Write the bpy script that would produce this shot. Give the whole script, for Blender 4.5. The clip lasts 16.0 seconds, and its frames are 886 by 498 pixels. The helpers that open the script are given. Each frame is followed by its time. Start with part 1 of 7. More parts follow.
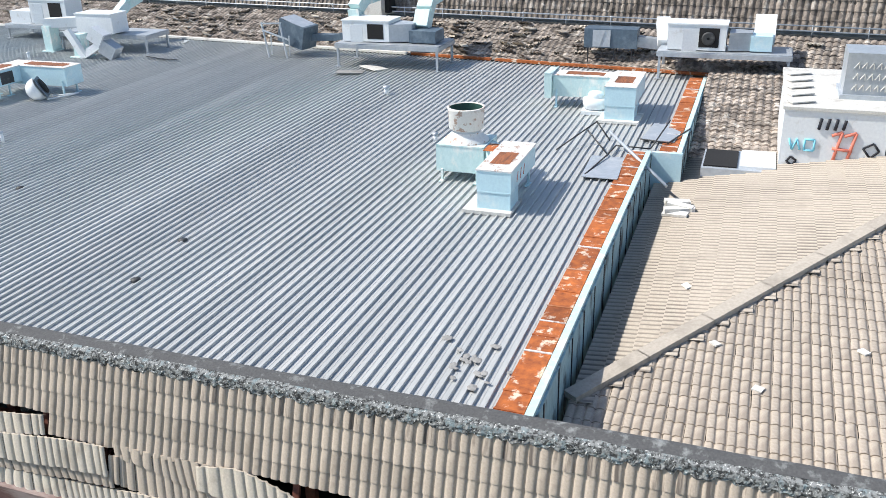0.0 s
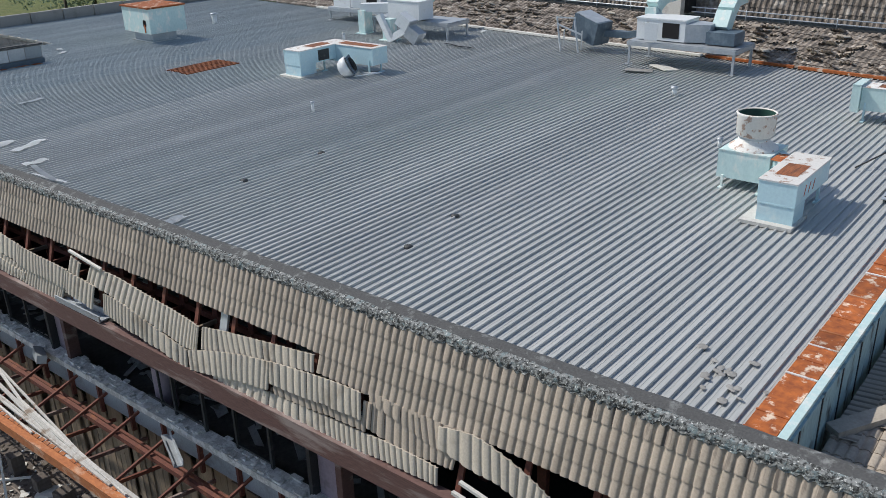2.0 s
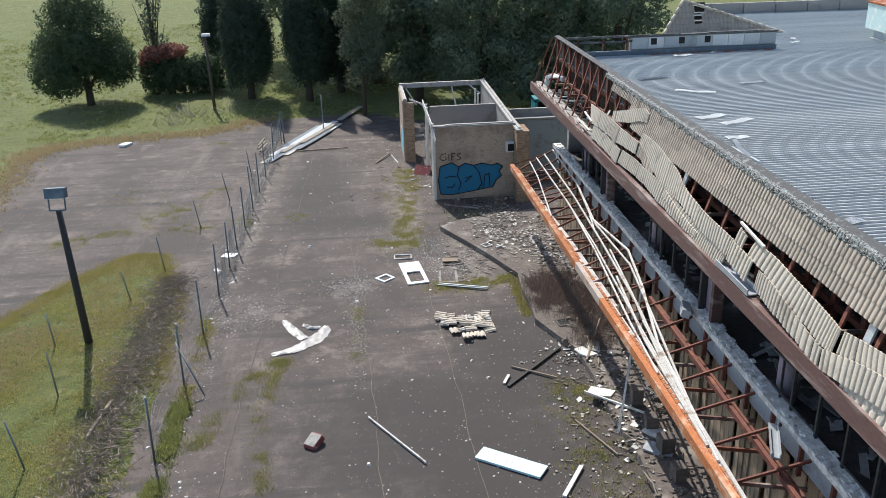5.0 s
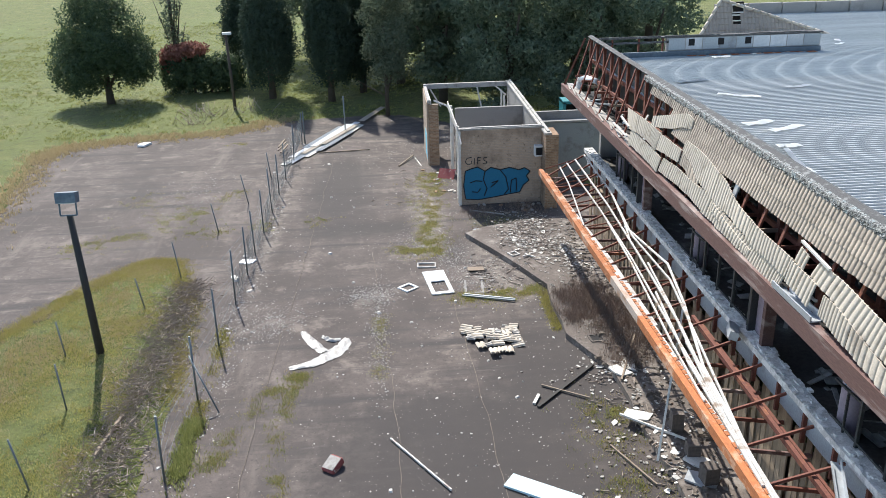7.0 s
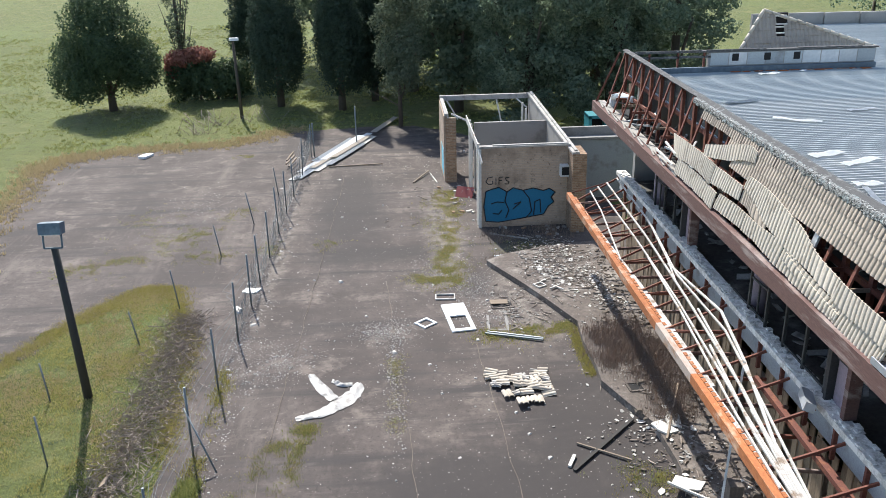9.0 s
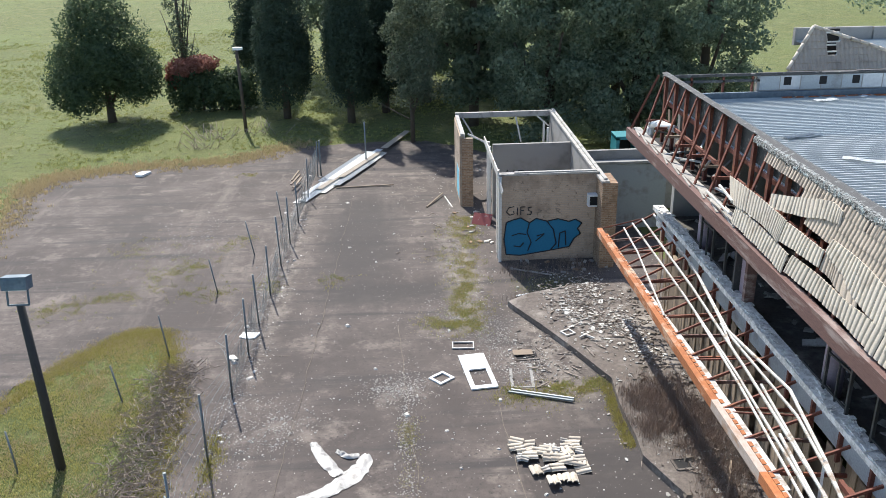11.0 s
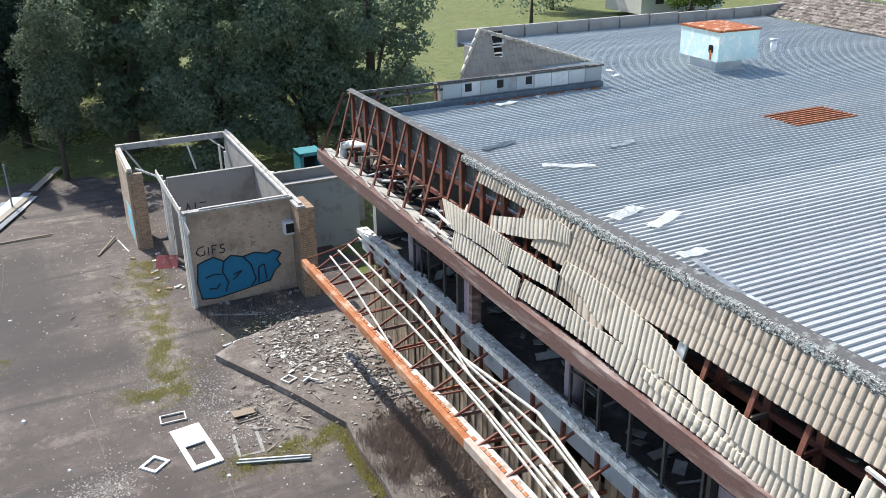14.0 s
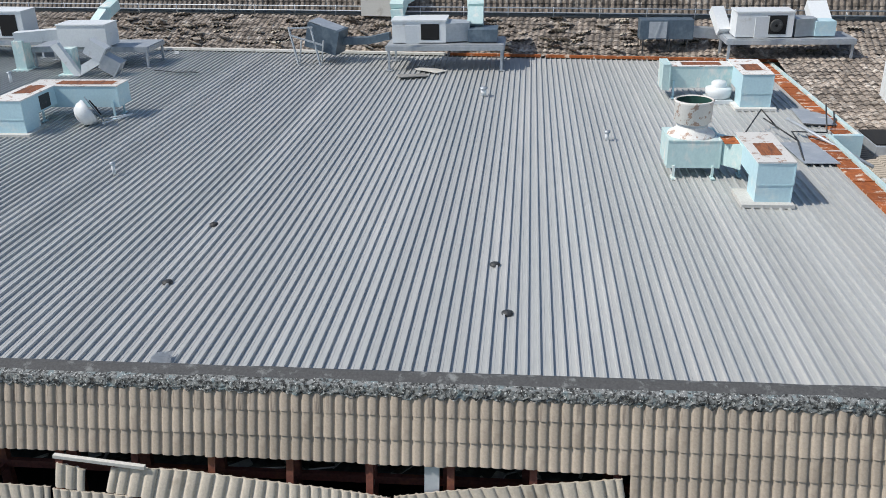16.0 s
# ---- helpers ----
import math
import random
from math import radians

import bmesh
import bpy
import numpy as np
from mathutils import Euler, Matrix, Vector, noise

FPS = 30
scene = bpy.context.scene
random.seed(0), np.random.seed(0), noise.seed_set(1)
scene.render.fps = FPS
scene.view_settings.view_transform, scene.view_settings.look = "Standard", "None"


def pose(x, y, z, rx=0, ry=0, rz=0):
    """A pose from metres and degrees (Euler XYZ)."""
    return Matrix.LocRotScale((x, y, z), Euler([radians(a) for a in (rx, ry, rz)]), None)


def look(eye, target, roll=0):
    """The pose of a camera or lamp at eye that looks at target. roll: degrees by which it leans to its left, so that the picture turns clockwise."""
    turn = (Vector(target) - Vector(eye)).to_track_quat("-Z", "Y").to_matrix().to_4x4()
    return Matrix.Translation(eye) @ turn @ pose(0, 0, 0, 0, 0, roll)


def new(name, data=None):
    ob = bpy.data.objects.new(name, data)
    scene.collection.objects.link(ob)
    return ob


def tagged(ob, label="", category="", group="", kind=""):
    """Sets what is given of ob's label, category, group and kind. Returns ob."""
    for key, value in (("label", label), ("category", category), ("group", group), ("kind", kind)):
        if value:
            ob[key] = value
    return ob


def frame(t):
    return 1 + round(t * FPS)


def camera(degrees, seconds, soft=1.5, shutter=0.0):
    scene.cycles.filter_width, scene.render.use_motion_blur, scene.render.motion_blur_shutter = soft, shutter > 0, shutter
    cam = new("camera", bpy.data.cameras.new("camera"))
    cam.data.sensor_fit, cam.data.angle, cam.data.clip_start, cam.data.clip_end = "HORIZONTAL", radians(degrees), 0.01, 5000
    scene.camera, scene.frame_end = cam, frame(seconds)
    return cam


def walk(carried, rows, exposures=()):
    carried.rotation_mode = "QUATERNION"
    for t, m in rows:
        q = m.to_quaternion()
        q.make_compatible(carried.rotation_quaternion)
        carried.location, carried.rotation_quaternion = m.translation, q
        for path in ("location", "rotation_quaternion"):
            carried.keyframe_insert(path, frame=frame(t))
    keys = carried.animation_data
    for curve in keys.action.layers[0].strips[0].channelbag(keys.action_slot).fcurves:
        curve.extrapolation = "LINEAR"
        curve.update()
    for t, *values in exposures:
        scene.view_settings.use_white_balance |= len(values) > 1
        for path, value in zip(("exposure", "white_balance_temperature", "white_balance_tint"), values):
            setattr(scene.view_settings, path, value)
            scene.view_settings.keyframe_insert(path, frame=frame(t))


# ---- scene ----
cam = camera(54.3, 16.0, 0.85)
PATH = [
    (0, (-8.994, -2.432, 15.866), (-7.275, -1.797, 15.062), -1.6),
    (0.5, (-9.027, -2.466, 15.92), (-7.338, -1.758, 15.117), -1.6),
    (1, (-9.071, -2.482, 15.897), (-7.448, -1.63, 15.097), -1.7),
    (1.5, (-9.102, -2.493, 15.818), (-7.554, -1.507, 15.024), -1.8),
    (2, (-9.119, -2.568, 15.731), (-7.698, -1.403, 14.942), -1.7),
    (2.5, (-9.155, -2.635, 15.641), (-7.895, -1.292, 14.86), -1.2),
    (3, (-9.175, -2.711, 15.637), (-8.17, -1.166, 14.861), -1.6),
    (3.5, (-9.323, -2.821, 15.736), (-8.61, -1.119, 14.965), -1.5),
    (4, (-9.357, -2.908, 15.766), (-8.935, -1.108, 15.001), -1.6),
    (4.5, (-9.358, -3.102, 15.687), (-9.147, -1.263, 14.93), -1.6),
    (7, (-9.476, -1.403, 15.344), (-9.351, 0.444, 14.588), -1.5),
    (7.5, (-9.559, -0.675, 15.311), (-9.439, 1.173, 14.556), -1.4),
    (8, (-9.632, 0.15, 15.284), (-9.515, 1.999, 14.533), -1.3),
    (8.5, (-9.727, 0.948, 15.292), (-9.614, 2.798, 14.541), -1.2),
    (9, (-9.765, 1.859, 15.33), (-9.657, 3.709, 14.577), -1.2),
    (11.5, (-9.859, 6.642, 15.617), (-9.775, 8.493, 14.863), -1.1),
    (12, (-9.885, 7.489, 15.697), (-9.802, 9.342, 14.949), -1.1),
    (12.5, (-9.929, 8.057, 15.78), (-9.813, 9.907, 15.028), -1.2),
    (13, (-9.957, 8.374, 15.845), (-9.595, 10.188, 15.084), -1.3),
    (13.5, (-10.09, 8.579, 15.838), (-9.51, 10.333, 15.072), -1.1),
    (14, (-10.039, 8.689, 15.76), (-9.248, 10.358, 14.994), -1.1),
    (14.5, (-9.84, 8.441, 15.63), (-8.746, 9.928, 14.861), -1.8),
    (15, (-9.834, 8.418, 15.562), (-8.403, 9.584, 14.792), -2.3),
    (15.5, (-9.834, 8.514, 15.542), (-8.143, 9.242, 14.759), -1.9),
    (16, (-9.858, 8.613, 15.646), (-8.038, 8.803, 14.84), -1.3),
]
EXPOSURES = [(0, .3), (.5, -.2), (1, -.4), (2.5, -.35), (3.2, -.35), (4.2, .12), (5.5, .42), (7, .68), (9, .68), (11.5, .7), (12.1, .7), (13, .85), (13.5, .82), (14.5, .55), (15.2, .15), (16, -.35)]
walk(cam, [(t, look(eye, target, roll)) for t, eye, target, roll in PATH], EXPOSURES)

# ---- world and light ----
world = bpy.data.worlds.new("world")
scene.world = world
world.use_nodes = True
wn = world.node_tree.nodes
sky = wn.new("ShaderNodeTexSky")
sky.sky_type, sky.sun_disc = "NISHITA", False
SUN_ELEV, SUN_AZ = radians(48), radians(-15.5)   # azimuth from +y towards +x
sky.sun_elevation, sky.sun_rotation = SUN_ELEV, SUN_AZ
sky.air_density, sky.dust_density, sky.ozone_density = 1.0, 1.0, 1.0
wn["Background"].inputs["Strength"].default_value = 0.15
world.node_tree.links.new(sky.outputs["Color"], wn["Background"].inputs["Color"])
sun_dir = Vector((math.sin(SUN_AZ) * math.cos(SUN_ELEV), math.cos(SUN_AZ) * math.cos(SUN_ELEV), math.sin(SUN_ELEV)))
sun = new("sun", bpy.data.lights.new("sun", "SUN"))
sun.data.energy, sun.data.angle, sun.data.color = 4.7, radians(0.6), (1.0, 0.95, 0.87)
sun.matrix_world = look(sun_dir * 60, (0, 0, 0))


# ---- materials ----
def shader(name):
    m = bpy.data.materials.new(name)
    m.use_nodes = True
    nt = m.node_tree
    return m, nt, nt.nodes["Principled BSDF"]


def noise_node(nt, vec, scale, detail=4.0, rough=0.6):
    n = nt.nodes.new("ShaderNodeTexNoise")
    n.inputs["Scale"].default_value, n.inputs["Detail"].default_value, n.inputs["Roughness"].default_value = scale, detail, rough
    nt.links.new(vec, n.inputs["Vector"])
    return n.outputs["Fac"]


def ramp(nt, fac, lo, hi, c0=(0, 0, 0), c1=(1, 1, 1)):
    r = nt.nodes.new("ShaderNodeValToRGB")
    r.color_ramp.elements[0].position, r.color_ramp.elements[1].position = lo, hi
    r.color_ramp.elements[0].color, r.color_ramp.elements[1].color = (*c0, 1), (*c1, 1)
    nt.links.new(fac, r.inputs["Fac"])
    return r.outputs["Color"]


def mix(nt, fac, a, b, mode="MIX"):
    n = nt.nodes.new("ShaderNodeMix")
    n.data_type, n.blend_type = "RGBA", mode
    for sock, val in ((n.inputs[0], fac), (n.inputs[6], a), (n.inputs[7], b)):
        if isinstance(val, (int, float)):
            sock.default_value = val
        elif isinstance(val, tuple):
            sock.default_value = (*val, 1)
        else:
            nt.links.new(val, sock)
    return n.outputs[2]


def coords(nt, stretch=(1, 1, 1), kind="Object"):
    tc = nt.nodes.new("ShaderNodeTexCoord")
    mp = nt.nodes.new("ShaderNodeMapping")
    mp.inputs["Scale"].default_value = stretch
    nt.links.new(tc.outputs[kind], mp.inputs["Vector"])
    return mp.outputs["Vector"]


def bump(nt, bsdf, height, strength=0.3, dist=0.01):
    b = nt.nodes.new("ShaderNodeBump")
    b.inputs["Strength"].default_value, b.inputs["Distance"].default_value = strength, dist
    nt.links.new(height, b.inputs["Height"])
    nt.links.new(b.outputs["Normal"], bsdf.inputs["Normal"])


def surface(name, base, dark, stain=None, rough=0.7, metal=0.0, scale=3.0, grain=40.0, amount=(0.55, 0.72), stretch=(1, 1, 1),
            relief=0.25, vary=0.12, depth=0.01):
    """Weathered surface: grain between base and dark, larger stains, and a shift from piece to piece."""
    m, nt, b = shader(name)
    v = coords(nt, stretch)
    big, fine = noise_node(nt, v, scale, 5, 0.65), noise_node(nt, v, grain, 3, 0.6)
    col = mix(nt, ramp(nt, fine, 0.3, 0.75), base, dark)
    if stain:
        col = mix(nt, ramp(nt, big, *amount), col, stain)
    else:
        col = mix(nt, ramp(nt, big, 0.3, 0.8), col, tuple(0.5 * (p + q) for p, q in zip(base, dark)))
    info = nt.nodes.new("ShaderNodeObjectInfo")
    hsv = nt.nodes.new("ShaderNodeHueSaturation")
    mr = nt.nodes.new("ShaderNodeMapRange")
    mr.inputs["To Min"].default_value, mr.inputs["To Max"].default_value = 1 - vary, 1 + vary
    nt.links.new(info.outputs["Random"], mr.inputs["Value"])
    nt.links.new(mr.outputs["Result"], hsv.inputs["Value"])
    nt.links.new(col, hsv.inputs["Color"])
    nt.links.new(hsv.outputs["Color"], b.inputs["Base Color"])
    b.inputs["Roughness"].default_value, b.inputs["Metallic"].default_value = rough, metal
    bump(nt, b, fine, relief, depth)
    return m


M = {}
M["roof"] = surface("roof_steel", (0.475, 0.49, 0.485), (0.40, 0.413, 0.41), (0.53, 0.532, 0.52), 0.5, 0.1, 0.5, 14, (0.5, 0.75), (0.25, 3, 1), 0.06, 0.06)
# sky's blue sheen put into the colour of the farther sheets, in two steps
M["roof_mid"] = surface("roof_steel_half_sky_tint", (0.435, 0.46, 0.465), (0.355, 0.378, 0.38), (0.485, 0.50, 0.495), 0.52, 0.1, 0.5, 14, (0.5, 0.75), (0.25, 3, 1), 0.06, 0.06)
M["roof_old"] = surface("roof_steel_sky_tint", (0.39, 0.43, 0.445), (0.31, 0.345, 0.36), (0.45, 0.475, 0.48), 0.55, 0.1, 0.5, 14, (0.5, 0.75), (0.25, 3, 1), 0.06, 0.08)
M["roof_brown"] = surface("roof_steel_rusty", (0.36, 0.13, 0.05), (0.13, 0.045, 0.025), (0.05, 0.03, 0.025), 0.85, 0.0, 2.0, 9, (0.5, 0.7), (0.4, 3, 1), 0.3)
M["cap"] = surface("cement_cap", (0.095, 0.096, 0.097), (0.06, 0.061, 0.062), (0.23, 0.24, 0.235), 0.95, 0, 5.0, 30, (0.55, 0.7), (1, 1, 1), 0.5)
M["tile"] = surface("clay_tile", (0.455, 0.39, 0.32), (0.365, 0.31, 0.25), (0.28, 0.235, 0.19), 0.9, 0, 1.6, 34, (0.54, 0.74), (1, 1, 1), 0.4, 0.10)
# paler tile; on slumped strips the base also holds their sunlit brightness
M["tile_pale"] = surface("tile_pale_and_sunlit", (0.585, 0.53, 0.445), (0.46, 0.412, 0.342), (0.35, 0.30, 0.24), 0.9, 0, 1.6, 30, (0.55, 0.7), (1, 1, 1), 0.4, 0.12)
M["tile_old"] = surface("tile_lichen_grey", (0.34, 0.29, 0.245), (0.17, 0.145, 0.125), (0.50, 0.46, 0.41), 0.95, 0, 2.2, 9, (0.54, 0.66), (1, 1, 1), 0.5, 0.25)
M["tile_lower"] = surface("tile_grey_beige", (0.44, 0.385, 0.32), (0.34, 0.29, 0.24), (0.26, 0.22, 0.18), 0.9, 0, 1.3, 24, (0.52, 0.74), (1, 1, 1), 0.4, 0.08)
M["tile_beige"] = surface("tile_pale_beige", (0.46, 0.41, 0.345), (0.36, 0.32, 0.27), (0.27, 0.24, 0.20), 0.9, 0, 0.9, 16, (0.55, 0.75), (1, 1, 1), 0.4, 0.06)


def grooved_tile(origin, pitch):
    """Pale tile with darker channels between its rolls, which run along y."""
    m = surface("tile_beige_dark_channels", (0.47, 0.42, 0.355), (0.38, 0.335, 0.285), (0.30, 0.265, 0.225), 0.9, 0, 0.9, 16, (0.55, 0.75), (1, 1, 1), 0.3, 0.06)
    nt = m.node_tree
    b = nt.nodes["Principled BSDF"]
    roll_tone = b.inputs["Base Color"].links[0].from_socket
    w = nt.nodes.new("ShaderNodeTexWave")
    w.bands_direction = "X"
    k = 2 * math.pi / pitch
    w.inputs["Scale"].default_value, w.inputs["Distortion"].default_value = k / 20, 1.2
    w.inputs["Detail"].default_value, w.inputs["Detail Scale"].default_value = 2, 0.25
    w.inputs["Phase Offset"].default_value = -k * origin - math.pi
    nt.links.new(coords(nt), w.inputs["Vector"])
    # channel tone: two darker browns mixed by noise
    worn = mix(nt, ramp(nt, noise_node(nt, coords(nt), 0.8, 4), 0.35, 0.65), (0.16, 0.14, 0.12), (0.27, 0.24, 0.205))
    nt.links.new(mix(nt, ramp(nt, w.outputs["Fac"], 0.08, 0.55), worn, roll_tone), b.inputs["Base Color"])
    return m


M["tile_channels"] = grooved_tile(2.5, 0.17)
M["fascia"] = surface("brown_fascia_paint", (0.165, 0.092, 0.08), (0.105, 0.058, 0.052), (0.31, 0.25, 0.23), 0.8, 0, 1.6, 22, (0.52, 0.66), (1, 0.3, 2), 0.25)
M["timber_red"] = surface("red_oxide_steel", (0.19, 0.062, 0.040), (0.10, 0.036, 0.026), (0.30, 0.115, 0.05), 0.8, 0, 2.0, 22, (0.55, 0.75), (1, 1, 1), 0.25)
M["orange"] = surface("rusted_gutter_orange", (0.46, 0.17, 0.06), (0.30, 0.10, 0.04), (0.55, 0.38, 0.27), 0.85, 0, 2.2, 14, (0.52, 0.66), (1, 0.5, 1), 0.3)
M["rust"] = surface("rust_plate", (0.46, 0.13, 0.03), (0.20, 0.055, 0.02), (0.68, 0.54, 0.42), 0.9, 0, 3.2, 7, (0.56, 0.64), (1, 1, 1), 0.4, 0.25)
M["rust_faint"] = surface("faint_rust_wash", (0.50, 0.42, 0.30), (0.42, 0.36, 0.27), (0.52, 0.51, 0.48), 0.6, 0.2, 1.2, 9, (0.45, 0.6), (0.3, 3, 1), 0.1)
M["white"] = surface("weathered_white_paint", (0.70, 0.69, 0.65), (0.56, 0.55, 0.51), (0.40, 0.37, 0.33), 0.75, 0, 2.0, 20, (0.57, 0.75), (1, 1, 1), 0.25)
M["flake"] = surface("flaking_concrete", (0.70, 0.685, 0.65), (0.46, 0.45, 0.425), (0.82, 0.81, 0.78), 0.95, 0, 5.0, 22, (0.47, 0.56), (1, 1, 1), 0.6)
M["concrete"] = surface("grey_concrete", (0.34, 0.335, 0.32), (0.26, 0.255, 0.245), (0.18, 0.175, 0.165), 0.92, 0, 1.0, 25, (0.5, 0.75), (1, 1, 1), 0.35)
M["panel_blue"] = surface("grey_blue_panel", (0.38, 0.42, 0.44), (0.29, 0.32, 0.335), (0.20, 0.19, 0.175), 0.85, 0, 1.3, 20, (0.52, 0.75), (1, 1, 1), 0.2)
M["blue_paint"] = surface("pale_blue_enamel", (0.52, 0.72, 0.78), (0.45, 0.64, 0.71), (0.66, 0.76, 0.77), 0.5, 0, 2.0, 14, (0.55, 0.75), (1, 1, 1), 0.12, 0.05)
# aqua darkened for the shaded outer side; the black streaks are stains
M["blue_shaded"] = surface("aqua_paint_shade_and_streaks", (0.33, 0.50, 0.54), (0.24, 0.36, 0.40), (0.05, 0.06, 0.06), 0.7, 0, 1.6, 12, (0.50, 0.62), (1, 1, 0.5), 0.2, 0.05)
M["aqua"] = surface("aqua_white_enamel", (0.58, 0.74, 0.73), (0.47, 0.64, 0.64), (0.80, 0.80, 0.75), 0.5, 0, 2.4, 14, (0.52, 0.66), (1, 1, 0.6), 0.15, 0.05)
M["galv"] = surface("galvanised_sheet", (0.46, 0.50, 0.54), (0.38, 0.415, 0.45), (0.56, 0.58, 0.60), 0.45, 0.35, 2.0, 9, (0.5, 0.72), (1, 1, 1), 0.08)
M["galv_dark"] = surface("dull_blue_sheet", (0.10, 0.145, 0.19), (0.07, 0.10, 0.135), (0.17, 0.22, 0.26), 0.5, 0.2, 1.8, 9, (0.5, 0.72), (1, 1, 1), 0.08)
M["white_box"] = surface("white_enamel_casing", (0.76, 0.79, 0.80), (0.68, 0.71, 0.73), (0.55, 0.55, 0.52), 0.45, 0, 2.0, 14, (0.6, 0.75), (1, 1, 1), 0.1, 0.04)
M["peel"] = surface("peeling_white_paint", (0.76, 0.75, 0.72), (0.66, 0.645, 0.62), (0.42, 0.30, 0.24), 0.8, 0, 4.5, 20, (0.56, 0.62), (1, 1, 1), 0.4)
# near-black; on inner walls, linings and openings it paints in their shade
M["black"] = surface("black_parts_and_void_shade", (0.016, 0.016, 0.017), (0.010, 0.010, 0.011), None, 0.9, 0, 2, 20)
M["dark_green"] = surface("dark_green_enamel", (0.02, 0.075, 0.06), (0.012, 0.05, 0.04), None, 0.6, 0, 2, 20)
M["dark_steel"] = surface("dark_window_steel", (0.055, 0.058, 0.06), (0.032, 0.034, 0.036), (0.13, 0.13, 0.125), 0.6, 0.2, 2.5, 25, (0.58, 0.72))
M["floor_in"] = surface("dirty_interior_floor", (0.10, 0.095, 0.085), (0.05, 0.048, 0.045), (0.21, 0.20, 0.185), 0.95, 0, 0.9, 9, (0.55, 0.7), (1, 1, 1), 0.5)
M["column"] = surface("mauve_column_paint", (0.36, 0.29, 0.34), (0.28, 0.225, 0.265), (0.20, 0.17, 0.185), 0.75, 0, 1.5, 15)
M["bark"] = surface("tree_bark", (0.11, 0.09, 0.07), (0.06, 0.05, 0.04), None, 0.95, 0, 3, 18, (0.5, 0.7), (1, 1, 0.3), 0.6)
M["twig"] = surface("dry_twigs", (0.40, 0.34, 0.29), (0.22, 0.18, 0.15), None, 0.95, 0, 3, 18)
M["twig_brown"] = surface("brown_dead_stems", (0.33, 0.25, 0.20), (0.19, 0.145, 0.115), None, 0.95, 0, 3, 18)
M["plank"] = surface("bare_tan_planks", (0.34, 0.255, 0.175), (0.22, 0.165, 0.115), (0.09, 0.075, 0.06), 0.9, 0, 1.2, 18, (0.5, 0.72), (3, 3, 0.4), 0.3, 0.35)
M["pole"] = surface("dark_pole_timber", (0.05, 0.048, 0.045), (0.03, 0.029, 0.028), None, 0.85, 0, 2, 20, (0.5, 0.7), (1, 1, 0.2))
M["post"] = surface("grey_fence_steel", (0.20, 0.23, 0.24), (0.14, 0.16, 0.17), None, 0.6, 0.4, 2, 20)
M["debris"] = surface("plaster_rubble", (0.55, 0.53, 0.49), (0.38, 0.36, 0.33), (0.24, 0.22, 0.20), 0.95, 0, 2, 12, (0.5, 0.7), (1, 1, 1), 0.4, 0.3)
M["board"] = surface("weathered_board", (0.30, 0.24, 0.18), (0.19, 0.15, 0.115), None, 0.9, 0, 2, 20, (0.5, 0.7), (1, 1, 0.2))
M["graf_blue"] = surface("blue_spray_paint", (0.015, 0.20, 0.36), (0.012, 0.15, 0.28), None, 0.7, 0, 2, 12)
M["graf_black"] = surface("black_spray_paint", (0.015, 0.017, 0.025), (0.02, 0.022, 0.03), None, 0.7, 0, 2, 12)
M["graf_red"] = surface("red_spray_paint", (0.62, 0.20, 0.14), (0.55, 0.16, 0.11), None, 0.7, 0, 2, 12)
M["graf_cyan"] = surface("cyan_spray_paint", (0.25, 0.62, 0.75), (0.2, 0.55, 0.7), None, 0.7, 0, 2, 12)
M["teal"] = surface("teal_enamel", (0.03, 0.27, 0.30), (0.02, 0.19, 0.22), None, 0.5, 0, 2, 12)
M["pink"] = surface("red_brown_sign_paint", (0.30, 0.075, 0.07), (0.22, 0.055, 0.05), (0.6, 0.55, 0.5), 0.7, 0, 5, 12, (0.6, 0.64))

M["plate_grey"] = surface("grey_wall_plate", (0.40, 0.39, 0.37), (0.28, 0.27, 0.255), (0.17, 0.16, 0.15), 0.9, 0, 2.5, 18, (0.52, 0.68))
M["plastic"] = surface("grubby_plastic_film", (0.46, 0.455, 0.44), (0.33, 0.325, 0.31), (0.20, 0.19, 0.18), 0.4, 0, 3.0, 14, (0.50, 0.64), (1, 1, 1), 0.3)
M["beam_bare"] = surface("bleached_beam_metal", (0.52, 0.44, 0.39), (0.40, 0.32, 0.27), (0.36, 0.19, 0.10), 0.8, 0, 2.2, 14, (0.55, 0.7), (1, 0.4, 1), 0.3)
M["batten"] = surface("weathered_white_batten", (0.60, 0.585, 0.56), (0.44, 0.425, 0.40), (0.28, 0.215, 0.165), 0.85, 0, 2.4, 18, (0.55, 0.67), (1, 1, 1), 0.3, 0.2)



def patchy(name, cell, lo, hi):
    """Give a finished material its own shade from tile to tile."""
    nt = M[name].node_tree
    b = nt.nodes["Principled BSDF"]
    plain = b.inputs["Base Color"].links[0].from_socket
    vor = nt.nodes.new("ShaderNodeTexVoronoi")
    vor.inputs["Scale"].default_value, vor.inputs["Randomness"].default_value = cell, 0.6
    nt.links.new(coords(nt), vor.inputs["Vector"])
    shade = ramp(nt, vor.outputs["Color"], 0.15, 0.85, (lo, lo, lo), (hi, hi, hi))
    nt.links.new(mix(nt, 1.0, plain, shade, "MULTIPLY"), b.inputs["Base Color"])


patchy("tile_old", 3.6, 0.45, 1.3)


